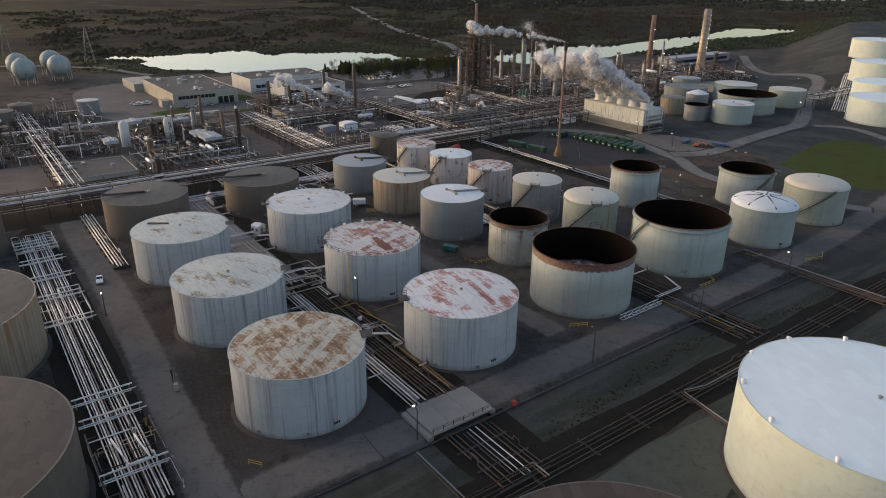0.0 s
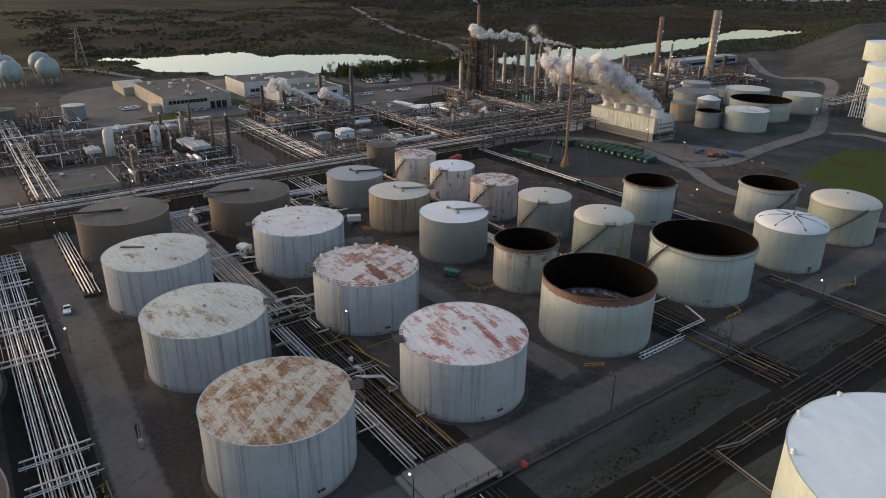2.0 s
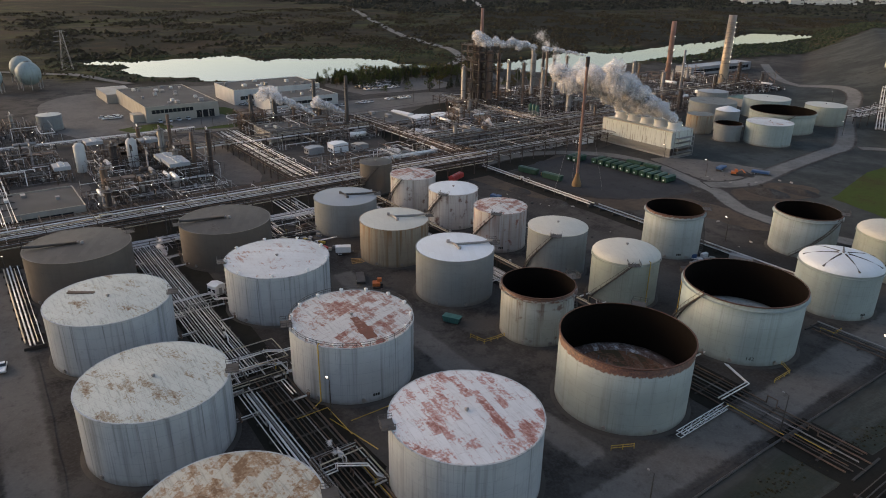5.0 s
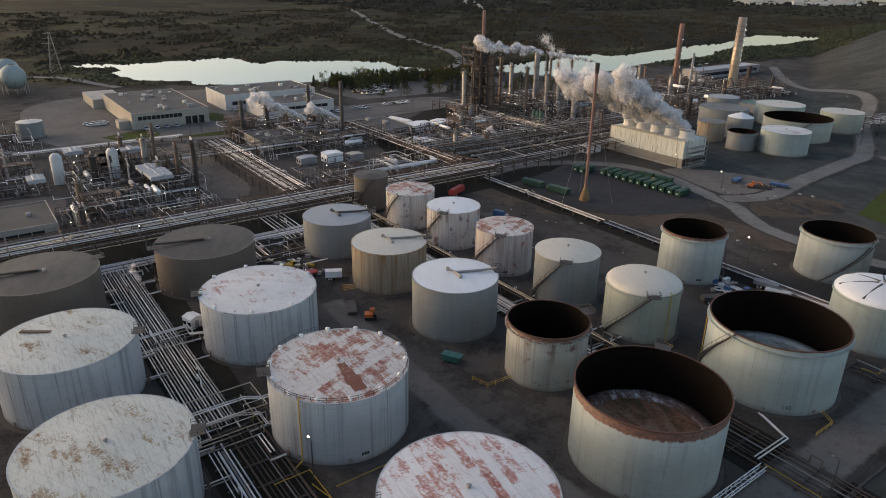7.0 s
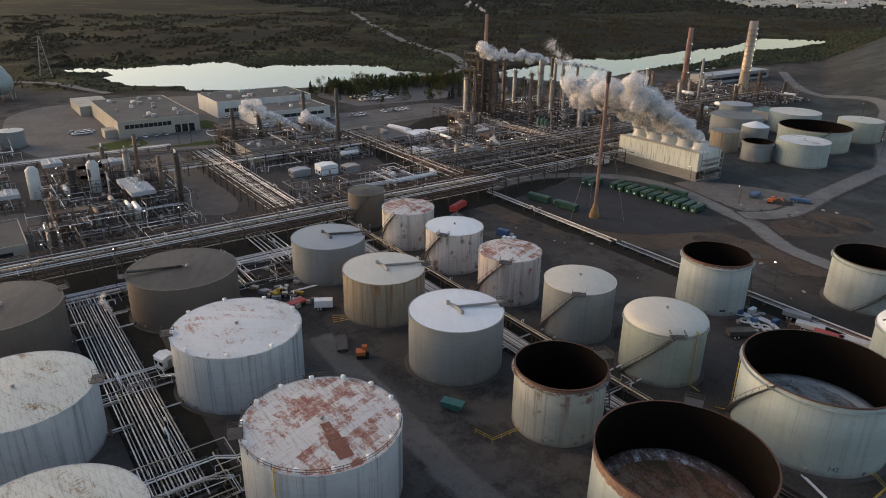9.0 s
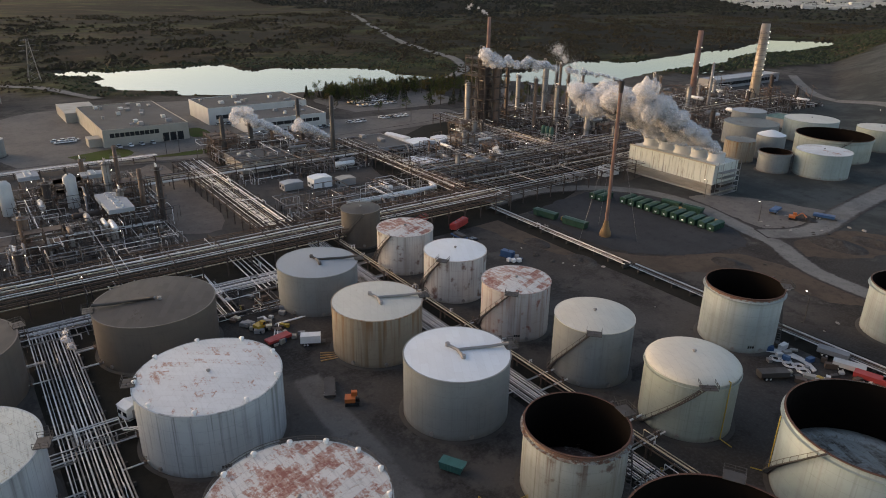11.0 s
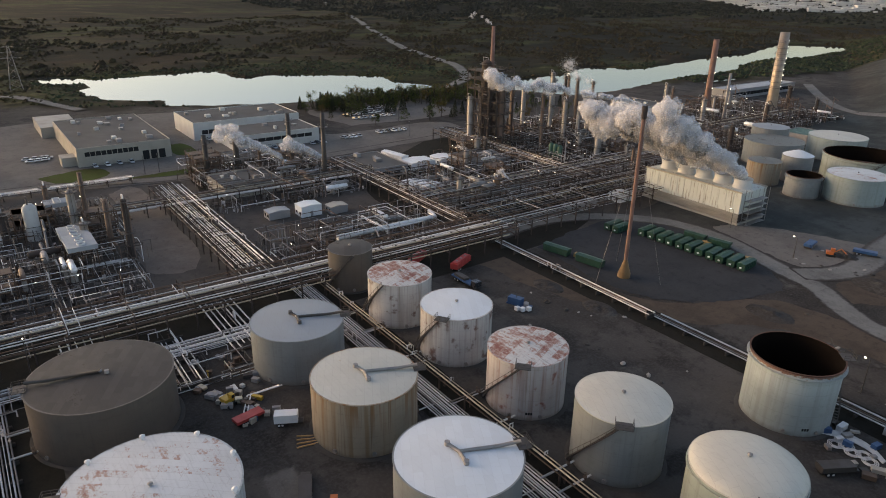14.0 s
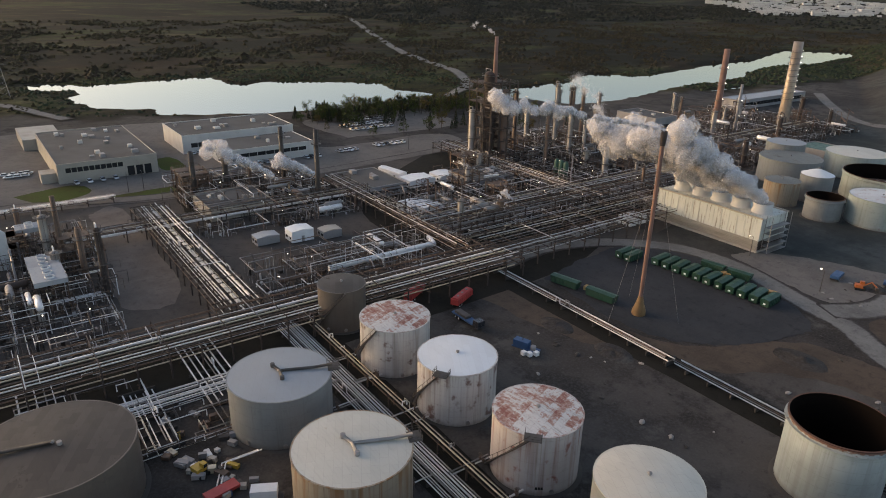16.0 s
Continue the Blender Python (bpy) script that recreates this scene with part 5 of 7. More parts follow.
def unit(label, x0, y0, x1, y1, seed, columns=3, drums=4, pipes=40, frames=1, lamps=4, hmax=16):
    rng = random.Random(seed)
    t = thing("process_unit", label, "process unit", group="process units")
    for _ in range(columns):
        column(t, rng.uniform(x0 + 2, x1 - 2), rng.uniform(y0 + 2, y1 - 2), rng.uniform(hmax * 0.45, hmax), rng.uniform(0.6, 1.5), rng.choice(("vessel", "vessel_brown", "dark_struct", "steel_dull")), rng)
    for _ in range(drums):
        drum(t, rng.uniform(x0 + 3, x1 - 3), rng.uniform(y0 + 4, y1 - 4), rng.choice((0.8, 2.5, 5)), rng.uniform(4, 9), rng.uniform(0.6, 1.3), rng.choice("xy"), rng.choice(("vessel", "lagging", "vessel_brown", "steel_dull", "dark_struct")))
    for _ in range(frames):
        w, d = rng.uniform(7, 12), rng.uniform(7, 12)
        x, y = rng.uniform(x0, max(x1 - w, x0 + 1)), rng.uniform(y0, max(y1 - d, y0 + 1))
        steel_frame(t, x, y, x + w, y + d, [4, 8][:rng.randint(1, 2)], 2, 2)
    tangle(t, x0, y0, x1, y1, pipes, rng, mats=UNIT_MIX)
    # the uncountable small bore lines, brackets and boxes between the vessels
    s = Shape()
    for _ in range(int((x1 - x0) * (y1 - y0) / 6)):
        x, y, z = rng.uniform(x0, x1), rng.uniform(y0, y1), rng.uniform(0.3, 5.5)
        if rng.random() < 0.35:
            w = rng.uniform(0.3, 1.2)
            s.block(x, y, 0, w, rng.uniform(0.3, 1.2), rng.uniform(0.5, 2.2))
        else:
            d = rng.uniform(1.5, 6) * rng.choice((-1, 1))
            e = (x + d, y, z) if rng.random() < 0.5 else (x, y + d, z)
            s.tube([(x, y, 0), (x, y, z), e, (e[0], e[1], 0)], rng.uniform(0.05, 0.12), 4, False)
    tagged(part("small_pipework", s, "clutter", t), kind="stuff")
    for _ in range(int((x1 - x0) * (y1 - y0) / 260)):
        x, y, h = rng.uniform(x0, x1), rng.uniform(y0, y1), rng.uniform(5, hmax * 0.8)
        part("riser", Shape().tube([(x, y, 0), (x, y, h), (x + rng.uniform(-3, 3), y, h), (x + 3, y, h - 2)], rng.uniform(0.15, 0.45), 7), rng.choice(("vessel_brown", "steel_dark", "dark_struct", "steel_dull")), t)
    for _ in range(lamps):
        x, y, z = rng.uniform(x0, x1), rng.uniform(y0, y1), rng.uniform(4, 8)
        l = thing("unit_lamp", "small lit work lamp on a thin post", "lamp", x, y, group="unit lamps")
        part("post", Shape().cyl(0, 0, 0, z, 0.06, 6), "steel_dark", l)
        part("lamp_head", Shape().ball(0, 0, z + 0.15, 0.15, 8, 5), "lamp_glow", l, "glowing lamp head")
    return t


unit("brown process unit with coolers and thin columns", -262, 22, -198, 66, 41, 5, 6, 70, 3, 10, 20)
unit("pipe unit between the coolers and the main rack", -200, 14, -169, 62, 52, 2, 6, 44, 1, 6, 12)
unit("low western process unit with drums and pipes", -285, -55, -228, 14, 42, 5, 8, 44, 3, 8, 15)
unit("distant western unit of small tanks and pipes", -350, -70, -298, 20, 43, 3, 6, 40, 1, 4, 10)
unit("furnace unit with drums and steaming pipes", -300, 104, -248, 160, 44, 3, 9, 80, 3, 8, 12)
unit("pipe court beside the main rack", -196, 100, -170, 158, 45, 0, 4, 44, 0, 3, 7)
unit("low pipes along the court edge", -240, 100, -228, 160, 53, 0, 2, 20, 0, 2, 6)
unit("dense unit of drums and exchangers", -236, 170, -182, 238, 46, 6, 12, 100, 3, 10, 12)
unit("unit beside the sheds with short columns", -262, 220, -238, 238, 47, 3, 3, 18, 1, 3, 12)
unit("dense tower unit with dark steelwork", -290, 246, -234, 330, 48, 10, 10, 110, 5, 14, 32)
unit("pipe unit behind the cooling tower", -234, 250, -168, 330, 49, 5, 10, 100, 3, 10, 18)
unit("far process unit with lit lamps", -290, 392, -200, 500, 50, 8, 12, 100, 4, 20, 18)
unit("unit below the far tanks", -215, 330, -185, 392, 51, 3, 5, 50, 1, 5, 14)

# named columns and stacks
t = thing("fractionator_tower", "tall blackened tower in stacked steelwork", "tower", -262, 252)
steel_frame(t, -9, -8, 8, 8, [6, 12, 18, 24, 30, 35, 39], 3, 3, "dark_struct")
column(t, -2, -1, 44, 3.0, "dark_struct", galleries=5)
column(t, 4, 4, 36, 2.0, "vessel_brown", galleries=3)
column(t, -6, 5, 38, 1.6, "dark_struct", galleries=3)
part("chimney", Shape().lathe([(1.3, 38), (1.0, 46), (0.85, 60), (0.7, 60)], 0, 0, 14), "stack_rust", t, "pink-brown rusty chimney")
rng = random.Random(5)
tangle(t, -9, -8, 8, 8, 16, rng, 6.2)
for k in range(14):
    x, y, z = rng.uniform(-9, 8), rng.uniform(-8, 8), rng.uniform(8, 36)
    part("riser", Shape().tube([(x, y, 1), (x, y, z), (x + rng.uniform(-4, 4), y, z)], rng.uniform(0.15, 0.35), 6), rng.choice(("steel_dark", "vessel_brown", "steel_dull")), t)
t = thing("silo", "pale striped vertical vessel beside the tower", "vessel", -268, 244)
column(t, 0, 0, 26, 1.7, "vessel", galleries=2)
for x, y, h, r, m in ((-267, 271, 33, 1.0, "vessel_brown"), (-240, 268, 30, 0.8, "vessel_brown"), (-271, 304, 34, 1.1, "vessel"), (-257, 300, 34, 0.7, "dark_struct"), (-269, 322, 30, 0.8, "vessel_brown"), (-259, 324, 29, 0.7, "vessel_brown"), (-250, 312, 24, 0.9, "steel_dull")):
    column(thing("column_tower", "slender metal process column with galleries", "tower", x, y, group="towers"), 0, 0, h, r, m, galleries=3)
rng = random.Random(8)
for x, y, h, r, m in ((-283, 112, 18, 1.1, "steel_dark"), (-285, 126, 15.5, 1.3, "steel_dark"), (-250, 152, 29, 1.0, "steel_dark"), (-306, 160, 19, 1.1, "steel_dark"), (-236, 57, 21, 0.8, "vessel_brown"), (-214, 60, 17, 0.9, "vessel_brown")):
    t = thing("chimney", "dark soot-brown steel chimney", "chimney", x, y, group="chimneys")
    part("shaft", Shape().lathe([(r * 1.2, 0), (r, h * 0.3), (r * 0.9, h), (r * 0.7, h), (r * 0.7, h - 1)], 0, 0, 16), m, t)
    g = Shape()
    gallery(g, 0, 0, h * 0.8, r)
    ladder_cage(g, r + 0.2, 0, 1, h)
    part("gallery", g, "steel_dark", t)
for x, y, h, r, m, rings in ((-232, 466, 53, 3.2, "stack_silver", 9), (-256, 430, 48, 2.0, "stack_rust", 3), (-236, 420, 30, 0.9, "steel_dull", 2)):
    t = thing("chimney", "tall metal chimney with ring platforms", "chimney", x, y, group="chimneys")
    part("shaft", Shape().lathe([(r * 1.15, 0), (r, h * 0.35), (r * 0.88, h), (r * 0.75, h), (r * 0.75, h - 1.5)], 0, 0, 24), m, t)
    for k in range(rings):
        g = Shape()
        gallery(g, 0, 0, h * (0.35 + 0.6 * k / rings), r * 0.95, 1.0)
        part("gallery", g, "steel_dark", t)
        part("lamp", Shape().ball(r + 1.0, -0.8, h * (0.35 + 0.6 * k / rings) + 1.4, 0.24, 8, 5), "lamp_glow", t)

t = thing("flare_stack", "tall thin rust-brown guyed stack", "stack", -110.4, 181.8)
part("base_cone", Shape().lathe([(1.9, 0), (1.9, 1.2), (1.1, 3.6), (0.6, 5.6)], 0, 0, 16), "ochre", t, "ochre base cone")
part("shaft", Shape().lathe([(0.6, 5.5), (0.58, 30), (0.55, 51)], 0, 0, 14), "stack_rust", t)
part("tip", Shape().lathe([(0.75, 47.5), (0.85, 50.9), (0.6, 51.2), (0.5, 50.0)], 0, 0, 14), "dark_struct", t)
for a in (0.4, 2.5, 4.6):
    part("guy_wire", Shape().tube([(0.6 * math.cos(a), 0.6 * math.sin(a), 40), (11 * math.cos(a), 11 * math.sin(a), 0)], 0.035, 4), "steel_dull", t)

# cooling tower
t = thing("cooling_tower", "stained cream cooling tower with fan stacks", "cooling tower", -161, 252.5)
W, D, H = 42.5, 16.0, 12.0
part("casing", Shape().box(0, 0, 4.2, W, D, H), "stained_cladding", t)
part("basin", Shape().box(-0.4, -0.4, 0, W + 0.4, D + 0.4, 0.8), "concrete", t)
for x in range(0, 44, 6):
    part("column_leg", Shape().box(min(x, W - 0.5), 0.5, 0.8, min(x, W - 0.5) + 0.5, D - 0.5, 4.2), "dark_struct", t)
part("inner_screen", Shape().box(0.6, 1.6, 0.8, W - 0.6, D - 1.6, 4.2), "dark_struct", t)
for k in range(6):
    z = 1.0 + k * 0.55
    part("louvre", Shape().add([(0, -0.5, z), (W, -0.5, z), (W, 0.3, z + 0.32), (0, 0.3, z + 0.32), (0, -0.5, z - 0.06), (W, -0.5, z - 0.06), (W, 0.3, z + 0.26), (0, 0.3, z + 0.26)],
                               [(0, 1, 2, 3), (7, 6, 5, 4), (0, 4, 5, 1), (3, 2, 6, 7), (0, 3, 7, 4), (1, 5, 6, 2)]), "clad_tan", t)
for k in range(14):
    part("batten", Shape().box(k * W / 14, -0.12, 4.2, k * W / 14 + 0.12, -0.01, H), "stained_cladding", t)
part("parapet", Shape().box(-0.2, -0.25, H, W + 0.2, 0.1, H + 0.5).box(-0.2, D - 0.1, H, W + 0.2, D + 0.25, H + 0.5), "clad_tan", t)
for k in range(5):
    x = 5.0 + k * 8.1
    part("fan_cowl", Shape().lathe([(3.6, H), (3.1, H + 1.6), (3.4, H + 3.4), (3.25, H + 3.4), (2.95, H + 1.6), (3.3, H + 0.1)], x, D / 2, 28), "clad_white", t)
for k in range(5):
    part("stair_landing", Shape().box(W + 0.3, 2, 2.2 * k + 0.1, W + 2.6, D - 2, 2.2 * k + 0.22), "steel_dull", t)
for y in (2, D - 2):
    for x in (W + 0.4, W + 2.5):
        part("stair_post", Shape().tube([(x, y, 0), (x, y, H + 1)], 0.12, 4), "steel_dull", t)


def building(name, label, x0, y0, x1, y1, h, wall, roof, band=None, front="x", units=0, seed=0):
    """A flat-roofed block with parapet, window band, doors and roof units."""
    t = thing(name, label, "building", x0, y0)
    w, d = x1 - x0, y1 - y0
    part("wall", Shape().box(0, 0, 0, w, d, h), wall, t)
    part("roof", Shape().box(0.3, 0.3, h, w - 0.3, d - 0.3, h + 0.12), roof, t)
    for q in ((0, 0, w, 0.3), (0, d - 0.3, w, d), (0, 0.3, 0.3, d - 0.3), (w - 0.3, 0.3, w, d - 0.3)):
        part("parapet", Shape().box(q[0], q[1], h, q[2], q[3], h + 0.45), wall, t)
    if band:
        a, b, z0, z1, n = band
        for k in range(n):
            u0, u1 = a + (b - a) * k / n + 0.12, a + (b - a) * (k + 1) / n - 0.12
            if front == "x":
                part("window", Shape().box(w - 0.05, u0, z0, w + 0.04, u1, z1), "glass_dark", t)
            else:
                part("window", Shape().box(u0, -0.04, z0, u1, 0.05, z1), "glass_dark", t)
    rng = random.Random(seed)
    for _ in range(units):
        x, y = rng.uniform(3, w - 5), rng.uniform(3, d - 5)
        part("roof_unit", Shape().block(x, y, h + 0.1, rng.uniform(1.2, 3.5), rng.uniform(1.2, 3), rng.uniform(0.7, 1.6)), rng.choice(("clad_grey", "clad_white", "steel_dull")), t)
    return t


o = building("office_block", "large flat-roofed tan office with dark window band", -398, 68, -326, 108.5, 8.2, "clad_tan", "roof_felt", (3, 26, 4.6, 6.6, 10), units=16, seed=1)
for k in range(3):
    part("entrance", Shape().box(72.01, 27.5 + k * 3.6, 0.2, 72.1, 30.4 + k * 3.6, 4.4), "glass_dark", o)
part("annex", Shape().box(-34, -6, 0, -0.1, 12, 5.5), "clad_tan", o)
part("annex", Shape().box(60, -6, 0, 68, -0.1, 4.2), "clad_tan", o)
o = building("office_block", "long low office with white fascia", -388, 127, -352, 186, 9.0, "clad_white", "roof_felt", (4, 54, 3.0, 5.2, 14), units=10, seed=2)
o = building("office_block", "white-fronted workshop beside the offices", -345, 137, -318, 182, 7.2, "clad_white", "roof_felt", (3, 41, 3.6, 5.4, 9), units=5, seed=3)
building("control_building", "low tan control room with flat roof", -268, 107, -246, 131, 4.6, "clad_tan", "roof_felt", (3, 20, 1.4, 2.8, 5), units=4, seed=4)
building("store_building", "flat dark-roofed store among the pipes", -268, 166, -240, 188, 4.2, "clad_grey", "roof_felt", (3, 18, 1.4, 2.6, 4), units=3, seed=5)
building("store_building", "flat-roofed switch house beside the rack", -246, 214, -226, 236, 4.2, "clad_grey", "roof_felt", (3, 18, 1.4, 2.6, 4), units=3, seed=6)
building("store_building", "low brown-roofed house by the rack", -205, -16, -178, 12, 4.0, "clad_tan", "roof_felt", (2, 24, 1.2, 2.6, 6), units=3, seed=7)
building("substation", "grey block behind the cooling tower", -292, 378, -262, 398, 9.0, "clad_grey", "roof_felt", (3, 18, 3, 5, 4), units=3, seed=8)
building("workshop", "long pale-roofed shed beyond the far stacks", -300, 500, -284, 590, 6.5, "clad_grey", "roof_pale_felt", (4, 86, 2, 4.5, 18), units=0, seed=9)
building("workshop", "green-roofed low shed near the far tanks", -190, 405, -160, 425, 4.5, "clad_grey", "vessel_green", (3, 18, 1.4, 3, 4), units=0, seed=10)


def shed(label, x, y, w, d, h, turn=0, wall="white", roof="white", gable=0.5):
    t = thing("site_cabin", label, "cabin", x, y, turn=turn, group="site cabins")
    part("body", Shape().box(-w / 2, -d / 2, 0.25, w / 2, d / 2, h), wall, t)
    part("skid", Shape().box(-w / 2 + 0.2, -d / 2 + 0.2, 0, w / 2 - 0.2, d / 2 - 0.2, 0.25), "steel_dark", t)
    e = 0.12
    v = [(-w / 2 - e, -d / 2 - e, h), (w / 2 + e, -d / 2 - e, h), (w / 2 + e, d / 2 + e, h), (-w / 2 - e, d / 2 + e, h), (-w / 2 - e, 0, h + gable), (w / 2 + e, 0, h + gable)]
    part("roof", Shape().add(v, [(0, 1, 5, 4), (2, 3, 4, 5), (3, 0, 4), (1, 2, 5), (0, 3, 2, 1)]), roof, t)
    part("door", Shape().box(w / 2 - 0.02, -0.5, 0.3, w / 2 + 0.05, 0.5, 2.3), "clad_grey", t)
    for k in range(2):
        part("window", Shape().box(-w / 4 + k * w / 2 - 0.6, -d / 2 - 0.05, 1.2, -w / 4 + k * w / 2 + 0.6, -d / 2 + 0.02, 2.1), "glass_dark", t)
    return t


for x, y, w, d, h, turn in ((-263, 195, 15, 4.2, 3.6, 10), (-247, 198, 9, 13, 3.6, 0), (-247, 212, 9, 9, 3.4, 0), (-220, 177, 4, 11, 3.4, 0), (-216, 179, 4, 11, 3.4, 0), (-212, 181, 4, 10, 3.4, 0),
                            (-213, 127, 6, 8, 4.2, 0), (-162, 240, 6, 9, 3.2, 0)):
    shed("white site cabin with shallow roof", x, y, w, d, h, turn)
shed("grey-green cabin in the pipe court", -216, 116, 5, 8, 3.0, 0, "clad_grey", "roof_pale_felt")
shed("grey cabin beside the court", -210, 137, 5, 7, 3.0, 0, "clad_grey", "clad_tan")
for x, y in ((-164, 212), (-163, 218), (-164, 224)):
    shed("small grey metal cabinet by the rack", x, y, 3.5, 3.5, 2.8, 0, "clad_grey", "clad_grey", 0.1)
for x, y, z, w, d in ((-204, 50, 9, 12, 8), (-217, 50, 8, 10, 8), (-248, 50, 9, 6, 8), (-228, 12, 7, 8, 6), (-262, 30, 8, 8, 7)):
    t = thing("air_cooler", "raised fin-fan cooler with pale top", "air cooler", x, y, group="air coolers")
    part("bank", Shape().block(0, 0, z - 1.4, w, d, 1.4), "roof_pale_felt", t)
    for sx in (-1, 1):
        for sy in (-1, 1):
            part("leg", Shape().block(sx * (w / 2 - 0.4), sy * (d / 2 - 0.4), 0, 0.35, 0.35, z - 1.4), "steel_brown", t)
    for k in range(3):
        part("fan_ring", Shape().lathe([(1.2, z), (1.2, z + 0.5), (1.05, z + 0.5), (1.05, z)], (k - 1) * w / 3.2, 0, 16), "steel", t)
t = thing("large_pipe_main", "fat white lagged main beside the court", "pipe")
part("pipe", Shape().tube([(-176, 120, 4.2), (-176, 158, 4.2), (-182, 160, 4.2)], 0.9, 14), "lagging", t)
for k in range(6):
    part("band", Shape().tube([(-176, 122 + k * 7, 4.2), (-176, 122.4 + k * 7, 4.2)], 0.96, 14), "steel", t)
    part("support", Shape().block(-176, 122.2 + k * 7, 0, 0.5, 1.2, 3.5), "steel_brown", t)
for x, y in ((-226, 262), (-223, 262), (-220, 262)):
    t = thing("green_vessel", "dark green upright vessel", "vessel", x, y, group="green vessels")
    part("body", Shape().lathe([(1.2, 0), (1.2, 7), (0.8, 7.9), (0.02, 8.2)], 0, 0, 16), "vessel_green", t)
for x, y, r, h, mt in ((-335, -12, 6, 9, "wall_brown"), (-318, -24, 7, 9, "wall_brown"), (-335, 22, 6, 8, "wall_grey"), (-356, -40, 7, 9, "wall_brown")):
    tank(x, y, r, h, mt, "roof_brown" if mt == "wall_brown" else "roof_cream", label="small brown tank in the western unit", group="western tanks", seg=36, rise=0.8)
for x, y in ((-240, 21), (-238, 41)):
    t = thing("silo", "pale upright silo in the western unit", "vessel", x, y, group="silos")
    part("body", Shape().lathe([(2.2, 0), (2.2, 11), (1.2, 12.2), (0.02, 12.4)], 0, 0, 20), "clad_white", t)
for x, y, r in ((-485, 30, 8), (-523, 30, 8), (-478, 6, 8), (-514, 6, 8)):
    t = thing("gas_sphere", "white spherical gas tank on legs", "gas tank", x, y, group="gas spheres")
    part("sphere", Shape().ball(0, 0, r + 2.5, r, 32, 18), "wall_clean", t)
    for k in range(8):
        a = math.tau * k / 8
        part("leg", Shape().tube([(r * 0.94 * math.cos(a), r * 0.94 * math.sin(a), 0), (r * 0.94 * math.cos(a), r * 0.94 * math.sin(a), r + 2.0)], 0.3, 8), "steel_dull", t)
    part("top_platform", Shape().block(0, 0, 2 * r + 2.5, 3, 3, 0.2), "steel_dark", t)


def pylon(x, y, h):
    t = thing("pylon", "grey lattice power pylon", "pylon", x, y, group="pylons")
    s = Shape()
    corners = [(-1, -1), (1, -1), (1, 1), (-1, 1)]
    n = 8
    for k in range(n):
        z0, z1 = h * k / n, h * (k + 1) / n
        w0, w1 = 3.6 * (1 - k / n) + 0.5, 3.6 * (1 - (k + 1) / n) + 0.5
        for i in range(4):
            a, b = corners[i], corners[(i + 1) % 4]
            s.tube([(a[0] * w0, a[1] * w0, z0), (a[0] * w1, a[1] * w1, z1)], 0.13, 4)
            s.tube([(a[0] * w0, a[1] * w0, z0), (b[0] * w1, b[1] * w1, z1)], 0.08, 4)
    part("mast", s, "steel_dull", t)
    for z, w in ((h * 0.72, 7), (h * 0.85, 6), (h * 0.97, 4.5)):
        part("cross_arm", Shape().tube([(0, -w, z), (0, 0, z + 0.9), (0, w, z), (0, -w, z)], 0.13, 4), "steel_dull", t)


pylon(-578, 67, 31)
pylon(-640, 10, 31)
# ---- loose things in the yards ----
def roll_off(label, x, y, turn, length=7.6, w=2.6, h=2.4, lid=True):
    t = thing("skip_container", label, "container", x, y, 0.14, turn, group="green containers")
    a, b = length / 2, w / 2
    v = [(-a + 0.25, -b + 0.1, 0.25), (a - 0.5, -b + 0.1, 0.25), (a - 0.5, b - 0.1, 0.25), (-a + 0.25, b - 0.1, 0.25), (-a, -b, h), (a, -b, h), (a, b, h), (-a, b, h)]
    part("body", Shape().add(v, [(3, 2, 1, 0), (0, 1, 5, 4), (1, 2, 6, 5), (2, 3, 7, 6), (3, 0, 4, 7), (4, 5, 6, 7)]), "green_bin", t)
    for k in range(7):
        x0 = -a + 0.4 + k * (length - 0.9) / 6
        for e in (-1, 1):
            part("rib", Shape().box(x0, e * b - 0.06, 0.3, x0 + 0.12, e * b + 0.06, h), "green_bin", t)
    if lid:
        part("cover", Shape().add([(-a, -b, h + 0.02), (a, -b, h + 0.02), (a, b, h + 0.02), (-a, b, h + 0.02), (-a, 0, h + 0.28), (a, 0, h + 0.28)], [(0, 1, 5, 4), (2, 3, 4, 5), (3, 0, 4), (1, 2, 5)]), "green_bin", t)
    for e in (-1, 1):
        part("runner", Shape().box(-a + 0.3, e * 0.6 - 0.08, 0, a - 0.5, e * 0.6 + 0.08, 0.25), "steel_dark", t)
    part("plate", Shape().box(-a - 0.02, -0.35, 0.9, -a + 0.02, 0.35, 1.4), "white", t)
    return t


for k in range(11):
    roll_off("dark green roll-off container on the gravel pad", -130.5 + k * 3.7, 217.0 + 0.18 * k, 97 + (k * 37 % 5 - 2))
for k in range(2):
    roll_off("dark green roll-off container beside the row", -141.0 + k * 3.6, 211.5, 96)
for x, y, a in ((-117.5, 226.5, 8), (-109.0, 227.8, 10)):
    roll_off("green container lying across behind the row", x, y, a)
for x, y, z in ((-112.5, 226.0, 0.14), (-97.0, 225.0, 0.14), (-128.5, 181.5, 0.14)):
    t = thing("pallet_stack", "orange timber pallets beside the containers", "pallets", x, y, z, 12, group="pallets")
    for k in range(4):
        part("pallet", Shape().box(-1.6, -0.9, k * 0.32, 1.6, 0.9, k * 0.32 + 0.2), "timber_new", t)
roll_off("long green container beside the pipes", -135.0, 178.0, 12, 9.5)
roll_off("long green container beside the pipes", -122.5, 180.0, 10, 9.5)
t = roll_off("weathered teal skip on the tank yard", -45.6, 71.0, 30, 4.6, 2.2, 1.7, False)
